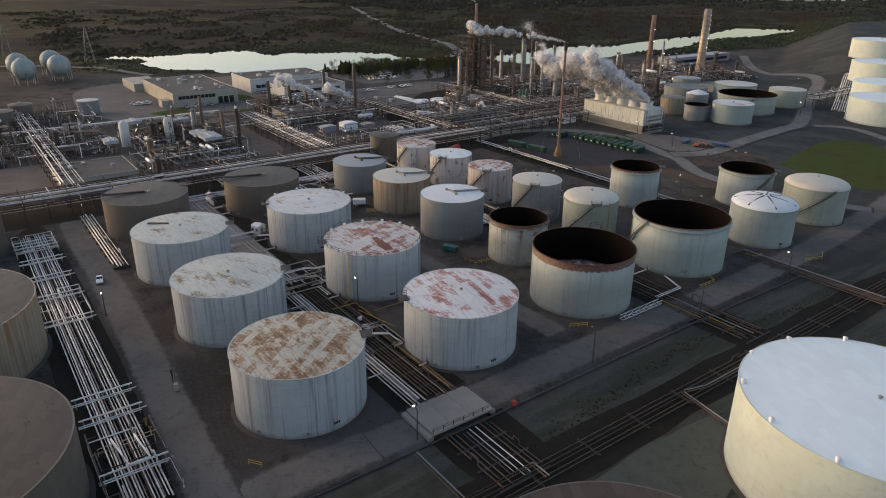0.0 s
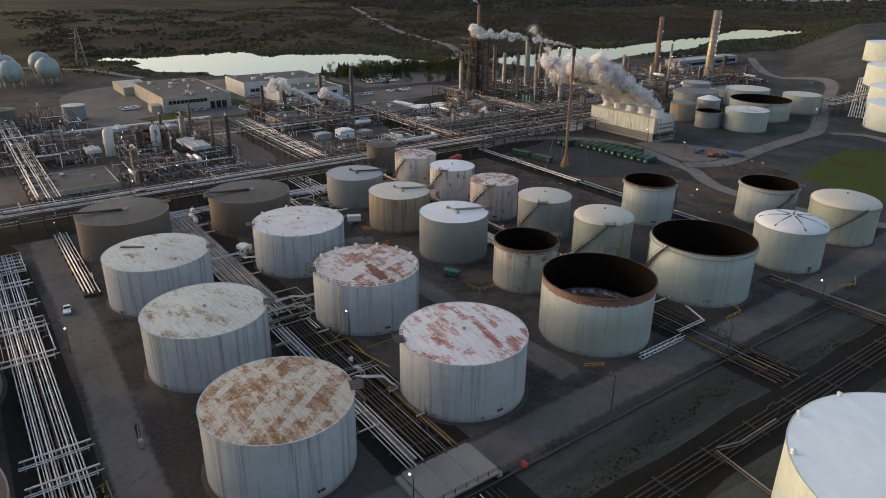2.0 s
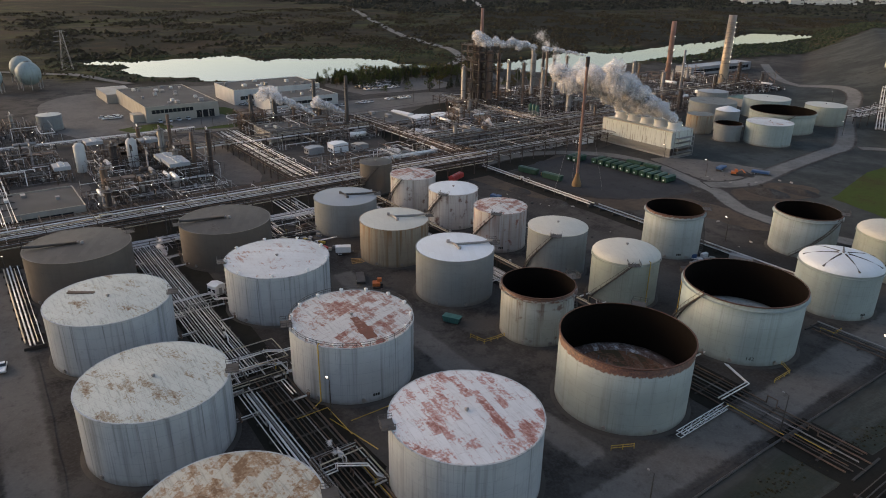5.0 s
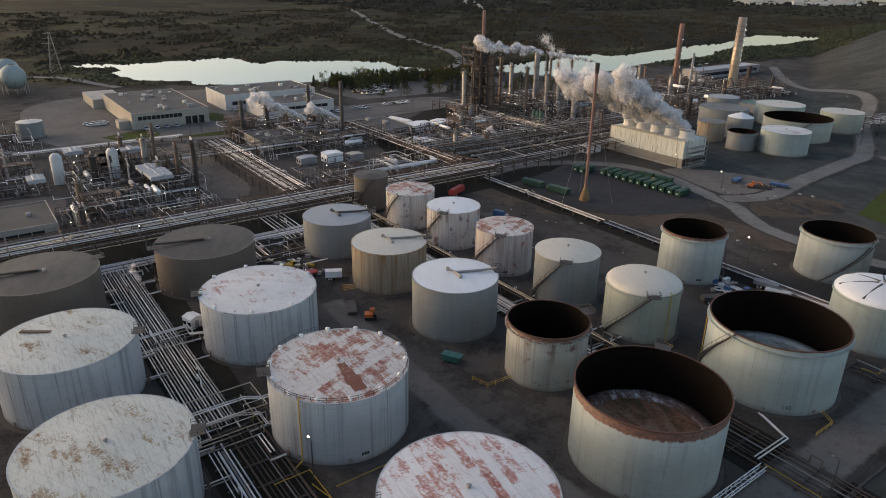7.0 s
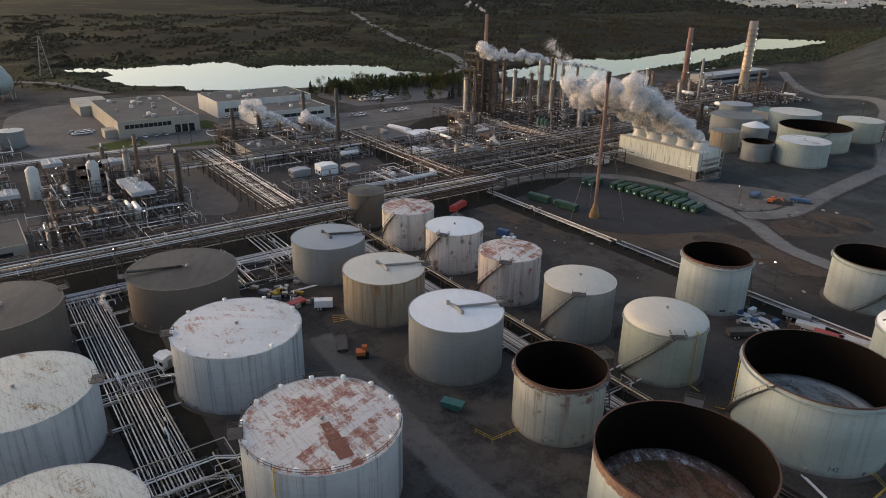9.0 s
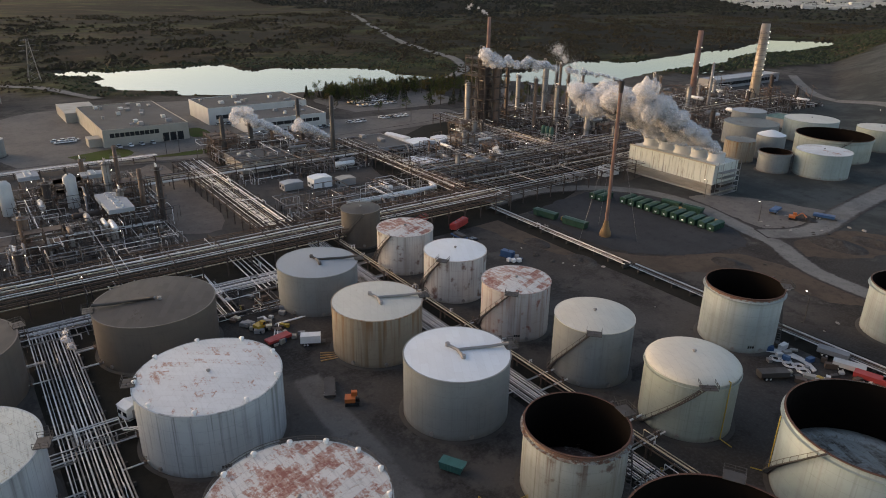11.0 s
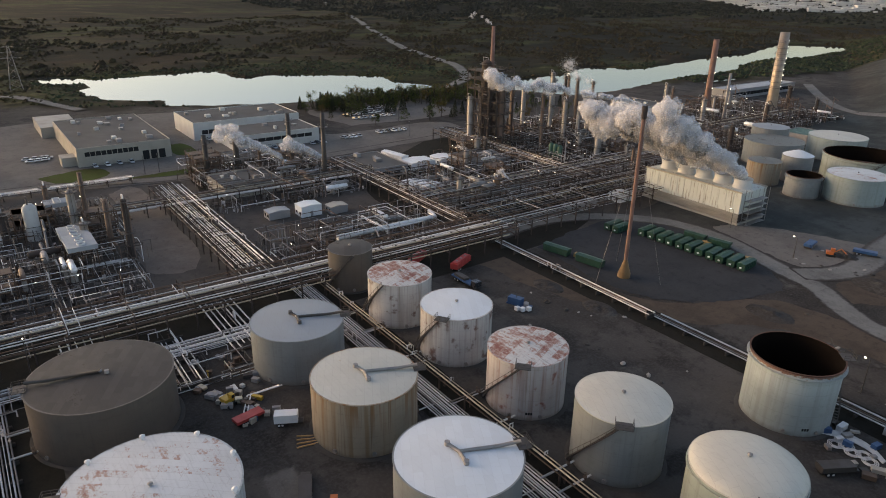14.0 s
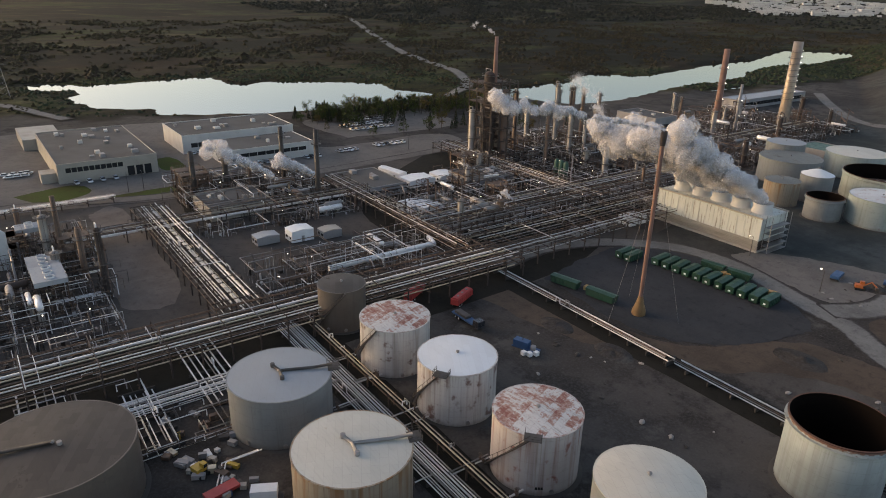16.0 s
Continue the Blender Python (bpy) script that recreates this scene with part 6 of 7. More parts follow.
for o in t.children:
    if o.name.startswith(("body", "rib")):
        o.data = o.data.copy()
        o.data.materials[0] = M["teal_paint"]


def wheel(parent, x, y, z, r, w=0.3):
    s = Shape().tube([(x, y - w / 2, z), (x, y + w / 2, z)], r, 14)
    o = part("wheel", s, "rubber", parent)
    part("rim", Shape().tube([(x, y - w / 2 - 0.02, z), (x, y + w / 2 + 0.02, z)], r * 0.55, 10), "steel", o)


def make_car(paint, label, pickup=False):
    t = thing("parked_car", label, "car", 0, 0, 0.1, group="parked cars")
    prof = [(-2.2, 0.45), (-2.25, 0.85), (-1.9, 0.95), (-1.1, 0.98), (1.3, 0.95), (2.1, 0.8), (2.2, 0.45)]
    v = [(x, e * 0.88, z) for e in (-1, 1) for x, z in prof]
    n = len(prof)
    part("body", Shape().add(v, [tuple(range(n)), tuple(range(2 * n - 1, n - 1, -1))] + [(i, i + n, (i + 1) % n + n, (i + 1) % n) for i in range(n)]), paint, t)
    cab = [(-0.2, 0.9), (0.1, 1.5), (1.0, 1.5), (1.5, 0.9)] if pickup else [(-1.7, 0.9), (-1.2, 1.45), (0.5, 1.5), (1.2, 0.9)]
    v = [(x, e * (0.82 if z < 1 else 0.68), z) for e in (-1, 1) for x, z in cab]
    part("glasshouse", Shape().add(v, [(0, 1, 2, 3), (7, 6, 5, 4), (0, 4, 5, 1), (2, 6, 7, 3)]), "glass_dark", t)
    part("roof", Shape().add([(cab[1][0], -0.68, 1.46), (cab[2][0], -0.68, 1.5), (cab[2][0], 0.68, 1.5), (cab[1][0], 0.68, 1.46), (cab[1][0], -0.68, 1.56), (cab[2][0], -0.68, 1.56), (cab[2][0], 0.68, 1.56), (cab[1][0], 0.68, 1.56)],
                             [(4, 5, 6, 7), (0, 1, 5, 4), (1, 2, 6, 5), (2, 3, 7, 6), (3, 0, 4, 7)]), paint, t)
    for x in (-1.4, 1.4):
        for y in (-0.8, 0.8):
            wheel(t, x, y, 0.33, 0.33, 0.22)
    return t


cars = [make_car("car_white", "white parked car on asphalt"), make_car("car_silver", "silver parked car on asphalt"), make_car("car_dark", "black parked car on asphalt"), make_car("car_white", "white pickup with dark windows", True)]
spots = [(-317 + 0.0 * k, 196 + 3.0 * k, 15) for k in range(4)] + [(-319, 219 + 3.2 * k, 10) for k in range(6)] + [(-351, 50 + 3.0 * k, 80) for k in range(4)] + [(-347, 51 + 3.0 * k, 80) for k in range(3)]
spots += [(-323, 74 + 5.2 * k, 4) for k in range(4)] + [(-350, 131 + 3.0 * k, 5) for k in range(4)] + [(-315, 140 + 4.0 * k, 5) for k in range(7)] + [(-314, 176 + 3.1 * k, 5) for k in range(3)]
spots += [(-372, 225 + 3.1 * k, 5) for k in range(12)] + [(-385, 232 + 3.1 * k, 5) for k in range(10)] + [(-360, 226 + 3.3 * k, 5) for k in range(9)]
rng = random.Random(12)
first = set()
for x, y, a in spots:
    c = rng.choice([0, 0, 0, 1, 1, 2, 3])
    m = pose(x + rng.uniform(-0.3, 0.3), y + rng.uniform(-0.2, 0.2), 0.12, 0, 0, a + rng.choice((0, 180)))
    if c in first:
        copy_thing(cars[c], m)
    else:
        first.add(c)
        cars[c].matrix_basis = m
copy_thing(cars[3], pose(-82.4, -21.6, 0.2, 0, 0, 170))


def box_trailer(label, x, y, turn, length, w, h, paint, name="trailer"):
    t = thing(name, label, "trailer", x, y, 0.05, turn, group="trailers")
    part("box", Shape().box(-length / 2, -w / 2, 0.9, length / 2, w / 2, h), paint, t)
    part("chassis", Shape().box(-length / 2, -w / 2 + 0.3, 0.6, length / 2 + 1.0, w / 2 - 0.3, 0.88), "steel_dark", t)
    for xx in (-length * 0.3, -length * 0.15):
        for yy in (-w / 2 + 0.15, w / 2 - 0.15):
            wheel(t, xx, yy, 0.45, 0.45)
    return t


def tank_trailer(label, x, y, turn):
    t = thing("tank_trailer", label, "trailer", x, y, 0.05, turn, group="trailers")
    part("tank", Shape().box(-4.5, -1.2, 0.9, 4.5, 1.2, 2.6).box(-4.2, -0.9, 2.6, 4.2, 0.9, 2.95), "red_paint", t)
    for k in range(8):
        for e in (-1, 1):
            part("rib", Shape().box(-4.3 + k * 1.2, e * 1.2 - 0.08, 0.9, -4.15 + k * 1.2, e * 1.2 + 0.08, 2.6), "red_paint", t)
    for xx in (-3.4, -2.2):
        for e in (-1, 1):
            wheel(t, xx, e * 1.05, 0.45, 0.45)
    part("front_leg", Shape().box(3.2, -0.9, 0, 3.4, 0.9, 0.9), "steel_dark", t)
    for k in range(3):
        part("hatch", Shape().cyl(-2.5 + k * 2.5, 0, 2.95, 3.15, 0.35, 10), "steel_dull", t)


tank_trailer("red ribbed liquid trailer behind the tanks", -143.0, 145.0, 115)
tank_trailer("red ribbed liquid trailer behind the tanks", -153.0, 135.5, 120)
t = box_trailer("flatbed truck with dark load", -133.5, 139.0, 0, 9.0, 2.4, 1.3, "blue_paint", "flatbed_truck")
part("cab", Shape().box(4.8, -1.15, 0.7, 6.9, 1.15, 2.7).box(5.6, -1.05, 2.0, 6.95, 1.05, 2.5), "car_dark", t)
part("load", Shape().block(-1, 0, 1.3, 5, 1.8, 0.7), "steel_dark", t)
t = thing("pump_skid", "blue pump skid with white drums beside it", "machine", -113.5, 143.0, 0.05, 20)
part("frame", Shape().box(-3.5, -1.1, 0, 3.5, 1.1, 0.35), "blue_paint", t)
part("engine_box", Shape().box(-3.2, -1.0, 0.35, 0.8, 1.0, 2.0), "blue_paint", t)
part("pump", Shape().cyl(2.0, 0, 0.35, 1.3, 0.7, 14), "steel_dull", t)
part("exhaust", Shape().tube([(-1, 0, 2.0), (-1, 0, 2.8), (-1.5, 0, 2.9)], 0.12, 6), "steel_dark", t)
for x, y in ((-110.0, 141.0), (-109.3, 142.6), (-111.2, 140.2)):
    t = thing("liquid_tote", "white plastic liquid tote", "tote", x, y, 0.05, group="totes")
    part("bottle", Shape().block(0, 0, 0.2, 1.1, 1.1, 1.0), "white", t)
    part("pallet", Shape().block(0, 0, 0, 1.2, 1.2, 0.18), "steel_dark", t)
box_trailer("small white enclosed trailer by the tank", -99.3, 69.3, 62, 4.6, 2.2, 2.7, "white")
shed("small white cabin beside the pipes", -93.5, 28.5, 3.2, 3.2, 3.0, 20)


def machine(label, x, y, turn, paint, arm_=True):
    t = thing("excavator", label, "machine", x, y, 0.05, turn, group="machines")
    for e in (-0.8, 0.8):
        part("track", Shape().tube([(-1.4, e, 0.4), (1.4, e, 0.4)], 0.4, 8).box(-1.4, e - 0.25, 0.05, 1.4, e + 0.25, 0.78), "rubber", t)
    part("body", Shape().box(-1.5, -1.0, 0.8, 0.6, 1.0, 1.7), paint, t)
    c = part("cab", Shape().box(-0.2, 0.1, 1.7, 1.0, 1.0, 2.6), paint, t)
    part("window", Shape().box(0.98, 0.2, 1.8, 1.03, 0.9, 2.5), "glass_dark", c)
    if arm_:
        part("boom", Shape().tube([(0.5, -0.3, 1.4), (2.6, -0.3, 3.0), (4.2, -0.3, 1.6)], 0.2, 6), paint, t)
        part("bucket", Shape().block(4.3, -0.3, 0.7, 0.8, 0.9, 0.8), "steel_dark", t)


machine("orange mini excavator on the yard", -73.0, 66.0, 60, "orange_paint", False)
box_trailer("low dark equipment trailer on the yard", -79.5, 64.2, 155, 6.5, 2.3, 1.2, "steel_dark")
machine("yellow loader among the pipe fittings", -112.0, 62.0, 20, "yellow", False)
box_trailer("red flatbed trailer with dark load", -104.5, 63.5, 100, 6.0, 2.3, 1.5, "red_paint")
machine("orange machine by the dirt track", -84.0, 252.0, 30, "orange_paint")
box_trailer("blue trailer by the dirt track", -92.0, 254.0, 100, 6, 2.4, 1.8, "blue_paint")
box_trailer("dark blue trailer beside rubble", -78.0, 262.0, 20, 7, 2.4, 1.8, "blue_paint")
machine("small yellow loader behind the rusty tank", -125.0, 127.0, 70, "yellow")

# lumber, pallets and fittings
rng = random.Random(31)
for k in range(4):
    t = thing("timber_beam", "new orange timber beam lying on gravel", "timber", -93.5 + k * 0.9, 71.0 - k * 0.4, 0.05, 60 + k * 6, group="timber")
    part("beam", Shape().box(-2.0, -0.12, 0, 2.0, 0.12, 0.2), "timber_new", t)
for k in range(84):
    x, y = rng.choice(((rng.uniform(-121, -103), rng.uniform(58, 70)), (rng.uniform(-118, -100), rng.uniform(60, 67)), (rng.uniform(-132, -118), rng.uniform(58, 74)), (rng.uniform(-38, -12), rng.uniform(148, 162)), (rng.uniform(-38, -10), rng.uniform(150, 164))))
    m = rng.choice(("clad_tan", "clad_tan", "lagging_tan", "steel_dull", "clad_white", "steel_brown", "steel_brown", "steel", "steel_dark", "clad_grey", "yellow", "blue_paint"))
    t = thing("crate", "weathered crate standing on oily gravel", "crate", x, y, 0.05, rng.uniform(0, 90), group="crates")
    w, d, h = rng.uniform(0.8, 2.6), rng.uniform(0.7, 1.4), rng.uniform(0.4, 1.2)
    part("body", Shape().block(0, 0, 0.12, w, d, h), m, t)
    for e in (-1, 1):
        part("runner", Shape().block(0, e * d * 0.35, 0, w, 0.12, 0.12), "steel_dark", t)
for x, y, a, m in ((-17, 162, 15, "red_paint"), (-12, 164, 20, "clad_white"), (-22, 163, 20, "clad_white"), (-27, 166, 15, "clad_grey"), (-30, 146, 60, "steel_dark")):
    box_trailer("site trailer beside the scrap heap", x, y, a, 6.5, 2.3, 2.0, m)
for k in range(5):
    t = thing("hose_coil", "grey hose coil on the gravel", "hose", -34 + k * 1.6, 154.5 + (k % 2), 0.1, group="hoses")
    s = Shape()
    for q in range(3):
        s.lathe([(1.4 - q * 0.3, 0.0), (1.5 - q * 0.3, 0.1), (1.4 - q * 0.3, 0.2), (1.3 - q * 0.3, 0.1), (1.4 - q * 0.3, 0.0)], 0, 0, 18)
    part("coil", s, "steel", t)
t = thing("hose_bundle", "bundle of grey hoses lying curved", "hose")
for k in range(6):
    part("hose", Shape().tube(smooth_line([(-40, 153 + k * 0.4, 0.2), (-35, 157 + k * 0.45, 0.2), (-30, 158 + k * 0.3, 0.2), (-26, 156 + k * 0.2, 0.2)], 5), 0.14, 6), "steel", t)


def yellow_rail(label, pts):
    t = thing("guard_rail", label, "railing", group="guard rails")
    for z in (0.55, 1.05):
        part("rail", Shape().tube([(x, y, z) for x, y in pts], 0.07, 5), "yellow", t)
    for (ax, ay), (bx, by) in zip(pts, pts[1:]):
        n = max(1, int(math.hypot(bx - ax, by - ay) / 2))
        for k in range(n + 1):
            part("post", Shape().cyl(ax + (bx - ax) * k / n, ay + (by - ay) * k / n, 0, 1.15, 0.07, 6), "yellow", t)


yellow_rail("yellow pipe guard rail on the yard", [(-37, 70), (-33, 71), (-32.5, 81)])
yellow_rail("yellow stair rail beside the pipe track", [(12, 120), (15, 118), (15, 112)])
yellow_rail("yellow guard rail by the domed tank", [(9, 143), (12, 143), (12, 147)])
yellow_rail("yellow rail beside the road crossing", [(22, 154), (24, 160), (22, 164)])
yellow_rail("yellow guard posts at the road bend", [(12.5, -16), (14.5, -14.5)])
yellow_rail("yellow guard posts beside the open tank", [(10, 66), (12, 70)])
for pts in ([(-30, 22.5, 0.9), (-30, 29, 0.9), (-20, 29, 0.9)], [(-12, 26.5, 0.6), (14, 26.5, 0.6)], [(-27, 28, 0.5), (-14, 31, 0.5)], [(-24, 31, 0.6), (-24, 52, 0.6)], [(14, 96, 0.5), (26, 96, 0.5)], [(27, 98, 0.5), (34, 98, 0.5)]):
    t = thing("yellow_line", "thin yellow service pipe on the ground", "pipe", group="yellow lines")
    part("pipe", Shape().tube(pts, 0.1, 6), "yellow", t)
t = thing("lattice_walkway", "white lattice gangway lying on the gravel", "gangway", 15.2, 79.5, 0.1, 91)
for e in (0, 1.1):
    for z in (0.1, 1.0):
        part("chord", Shape().tube([(0, e, z), (15.5, e, z)], 0.09, 4), "white", t)
    for k in range(11):
        part("brace", Shape().tube([(k * 1.41, e, 0.1 if k % 2 else 1.0), (k * 1.41 + 1.41, e, 1.0 if k % 2 else 0.1)], 0.06, 4), "white", t)
for k in range(11):
    part("rung", Shape().tube([(k * 1.5, 0, 0.1), (k * 1.5, 1.1, 0.1)], 0.06, 4), "white", t)
t = thing("hydrant_stand", "rusty pipe stand with a short ladder", "stand", -18.2, -20.0, 0.1)
part("riser", Shape().tube([(0, 0, 0), (0, 0, 4.5), (0.8, 0, 5.2)], 0.25, 8), "steel_dark", t)
part("cabinet", Shape().block(0.6, 0.3, 0, 1.0, 0.8, 1.6), "clad_tan", t)
s = Shape()
ladder_cage(s, 0, 0.5, 0, 4.6)
part("ladder", s, "steel_dark", t)
t = thing("hose_box", "small red fire hose box by the road", "box", 26.6, 33.4, 0.1)
part("box", Shape().block(0, 0, 0.4, 1.2, 0.6, 0.8), "red_paint", t)
part("leg", Shape().block(0, 0, 0, 0.2, 0.2, 0.4), "steel_dark", t)


def street_lamp(x, y, h, lit=True):
    t = thing("street_lamp", "tall dark lamp post with small lit head" if lit else "tall dark unlit lamp post", "lamp", x, y, group="lamp posts")
    part("pole", Shape().lathe([(0.16, 0), (0.13, h * 0.5), (0.08, h)], 0, 0, 8), "steel_dark", t)
    part("arm", Shape().tube([(0, 0, h - 0.1), (-0.5, 0, h + 0.15), (-1.0, 0, h + 0.15)], 0.06, 5), "steel_dark", t)
    part("lamp_head", Shape().block(-1.1, 0, h + 0.02, 0.42, 0.26, 0.18), "lamp_glow" if lit else "steel_dull", t)


for x, y, h, lit in ((24.3, 11.6, 7, True), (24.4, 58.3, 8.6, False), (24.8, 97.1, 8.2, False), (25.7, 136.9, 8.0, True), (-28.5, 29.0, 8.0, True), (-133, -16, 7, True), (-40, 178, 8, True),
                    (-146, 30, 9, True), (-60, -24.5, 6, True), (-90, 240, 7, True), (-118, 248, 7, True), (-140, 292, 7, True), (-96, 372, 8, True), (-82, 405, 8, True), (-70, 372, 7, True), (-150, 470, 8, True), (-304, 230, 8, False), (-340, 245, 8, False), (-365, 265, 8, False),
                    (-300, 90, 8, False), (-300, 96, 8, False)):
    street_lamp(x, y, h, lit)
# ---- low valve manifolds beside the tanks ----
rng = random.Random(63)
for x0, y0, x1, y1, n in ((-134, 54, -121, 77, 18), (-60, 13, -45, 30, 14), (-17, 19, -5, 28, 10), (-97, 13, -86, 30, 10), (-142, 12, -131, 32, 12), (-150, 36, -133, 60, 12), (-24, 93, -10, 104, 8), (-10, -38, 12, -27, 10), (-80, -38, -64, -27, 8), (-128, -38, -112, -27, 10)):
    t = thing("valve_manifold", "low manifold of silver and rusty pipes", "manifold", group="valve manifolds")
    tangle(t, x0, y0, x1, y1, n, rng, 1.9, ["steel", "lagging", "steel_dull", "steel_brown", "steel_dark", "lagging_tan"], (0.07, 0.17))
    for _ in range(n // 2):
        x, y = rng.uniform(x0, x1), rng.uniform(y0, y1)
        s = Shape().cyl(x, y, 0, 1.1, 0.16, 8).tube([(x, y, 1.1), (x, y, 1.7)], 0.05, 5).lathe([(0.25, 1.62), (0.33, 1.66), (0.25, 1.7)], x, y, 10)
        part("valve", s, rng.choice(("steel_brown", "steel_dark", "yellow", "steel_dull")), t)
# ---- earth mounds beside the tracks ----
def mound(label, x, y, r, h, seed, material="earth"):
    rng = random.Random(seed)
    off = Vector((rng.uniform(0, 50), rng.uniform(0, 50), 0))
    n, rings = 26, 7
    v = [(x, y, sheet_z(x, y, h))]
    for j in range(1, rings + 1):
        for k in range(n):
            a, q = math.tau * k / n, j / rings
            px, py = x + r * q * math.cos(a) * 1.5, y + r * q * math.sin(a)
            bump = noise.fractal(Vector((px * 0.35, py * 0.35, 0)) + off, 1.0, 2.0, 4)
            z = h * (1 - q) ** 1.2 * (1 + 0.5 * bump) + 0.5 * (1 - q) * bump - (0.15 if j == rings else 0)
            v.append((px, py, sheet_z(px, py, z)))
    f = [(0, 1 + k, 1 + (k + 1) % n) for k in range(n)]
    for j in range(rings - 1):
        f += [(1 + j * n + k, 1 + (j + 1) * n + k, 1 + (j + 1) * n + (k + 1) % n, 1 + j * n + (k + 1) % n) for k in range(n)]
    s = Shape()
    s.add(v, f, True)
    tagged(part("earth_mound", s, material), label, "mound", group="earth mounds")


mound("low brown spoil heap beside the track", -62, 240, 7, 1.8, 1)
mound("low brown spoil heap beside the track", -55, 252, 6, 1.4, 2)
mound("small rubble heap near the machines", -82, 256, 4, 1.6, 3)
mound("long low earth bank behind the tanks", -118, 158, 4, 1.0, 4)
mound("long low earth bank behind the tanks", -100, 160, 4, 0.9, 5)
mound("low earth bank by the gravel pad", -72, 196, 5, 1.0, 6)
rng = random.Random(4)
for k in range(70):
    x, y = rng.choice(((rng.uniform(-120, -60), rng.uniform(125, 162)), (rng.uniform(-90, -60), rng.uniform(236, 262)), (rng.uniform(-70, -20), rng.uniform(176, 205))))
    w = rng.uniform(0.25, 0.8)
    s = Shape().lathe([(w * 0.8, 0), (w, w * 0.3), (w * 0.6, w * 0.6), (0.02, w * 0.7)], 0, 0, rng.choice((5, 6, 7)), smooth=False)
    o = part("boulder", s, rng.choice(("concrete", "footing", "footing")))
    o.matrix_basis = pose(x, y, 0.0, rng.uniform(-8, 8), rng.uniform(-8, 8), rng.uniform(0, 360)) @ Matrix.Diagonal((1.3, 0.8, 1, 1))
    tagged(o, "loose grey stone lying on the gravel", "stone", "loose stones")
# ---- trees, heath, far town ----
def foliage(name, a, b, c):
    n = Nodes(name)
    isl = n.t.nodes.new("ShaderNodeNewGeometry").outputs["Random Per Island"]
    col = n.mix(n.step(isl, 0.1, 0.9), a, b)
    col = n.mix(n.step(n.random(), 0.55, 1.0, 0.0, 0.8), col, c)
    n.bsdf.inputs["Subsurface Weight"].default_value = 0.0
    return n.done(col, 0.8, 0.0, 0.2)


M["leaf"] = foliage("leaf", (0.030, 0.045, 0.012), (0.075, 0.085, 0.022), (0.11, 0.065, 0.018))
M["needle"] = foliage("needle", (0.014, 0.022, 0.012), (0.035, 0.045, 0.020), (0.05, 0.04, 0.015))
M["heath"] = foliage("heath", (0.020, 0.014, 0.007), (0.034, 0.028, 0.011), (0.030, 0.022, 0.010))
M["wood"] = foliage("wood", (0.009, 0.010, 0.007), (0.022, 0.021, 0.013), (0.026, 0.018, 0.010))
M["bark"] = plain("bark", (0.07, 0.05, 0.04), 0.9)


def make_tree(seed, h, conifer):
    rng = random.Random(seed)
    t = thing("tree", "dark conifer beside the lake" if conifer else "autumn broadleaf tree beside the lake", "tree", group="lakeside trees")
    s = Shape().tube([(0, 0, -0.3), (0.1, 0.05, h * 0.4), (0, 0.1, h * 0.85)], 0.16, 6)
    s.lathe([(0.26, -0.3), (0.17, h * 0.25), (0.06, h * 0.9)], 0, 0, 7)
    limbs = []
    for k in range(9):
        z, a = h * rng.uniform(0.25, 0.8), rng.uniform(0, math.tau)
        w = (h * 0.30 * (1 - z / h) + 0.4) if conifer else h * rng.uniform(0.16, 0.32)
        e = Vector((w * math.cos(a), w * math.sin(a), z + (0.0 if conifer else h * 0.12)))
        limbs.append(e)
        s.tube([(0, 0, z), tuple(e)], 0.06, 4)
    part("trunk", s, "bark", t)
    c = Shape()
    for _ in range(520):
        if conifer:
            z = h * (0.12 + 0.9 * rng.random() ** 1.3)
            w = h * 0.24 * (1.05 - z / h) * rng.uniform(0.55, 1.1) + 0.1
            a = rng.uniform(0, math.tau)
            p = Vector((w * math.cos(a), w * math.sin(a), z))
        else:
            q = rng.choice(limbs)
            d = Vector((rng.gauss(0, 1), rng.gauss(0, 1), rng.gauss(0, 0.8)))
            p = q + d.normalized() * h * 0.17 * rng.random() ** 0.4
            p.z = max(p.z, h * 0.12)
        r = rng.uniform(0.18, 0.42)
        u = Vector((rng.gauss(0, 1), rng.gauss(0, 1), rng.gauss(0, 1))).normalized()
        w_ = u.orthogonal().normalized()
        x = u.cross(w_)
        c.add([p + w_ * r, p + x * r * 0.6, p - w_ * r, p - x * r * 0.6 + u * r * 0.3], [(0, 1, 2, 3)])
    part("crown", c, "needle" if conifer else "leaf", t)
    return t


rng = random.Random(9)
models = [make_tree(100 + k, rng.uniform(8.5, 11.5), k >= 4) for k in range(7)]
used = set()
placed = 0
while placed < 300:
    if placed < 210:
        x, y = -414 + 30 * rng.random() + rng.uniform(-6, 6), 220 + 150 * rng.random()
        if y > 300:
            x += 12
    else:
        x, y = rng.choice(((rng.uniform(-346, -332), rng.uniform(190, 300)), (rng.uniform(-396, -390), rng.uniform(205, 300)), (rng.uniform(-368, -364), rng.uniform(205, 300)), (rng.uniform(-404, -398), rng.uniform(205, 300)), (rng.uniform(-360, -300), rng.uniform(300, 372)), (rng.uniform(-402, -380), rng.uniform(212, 240))))
    k = rng.randrange(7)
    m = pose(x, y, sheet_z(x, y, 0.0), 0, 0, rng.uniform(0, 360)) @ Matrix.Scale(rng.uniform(0.6, 1.05), 4)
    if k in used:
        o = copy_thing(models[k], m)
        o.matrix_basis = m
    else:
        used.add(k)
        models[k].matrix_basis = m
    placed += 1


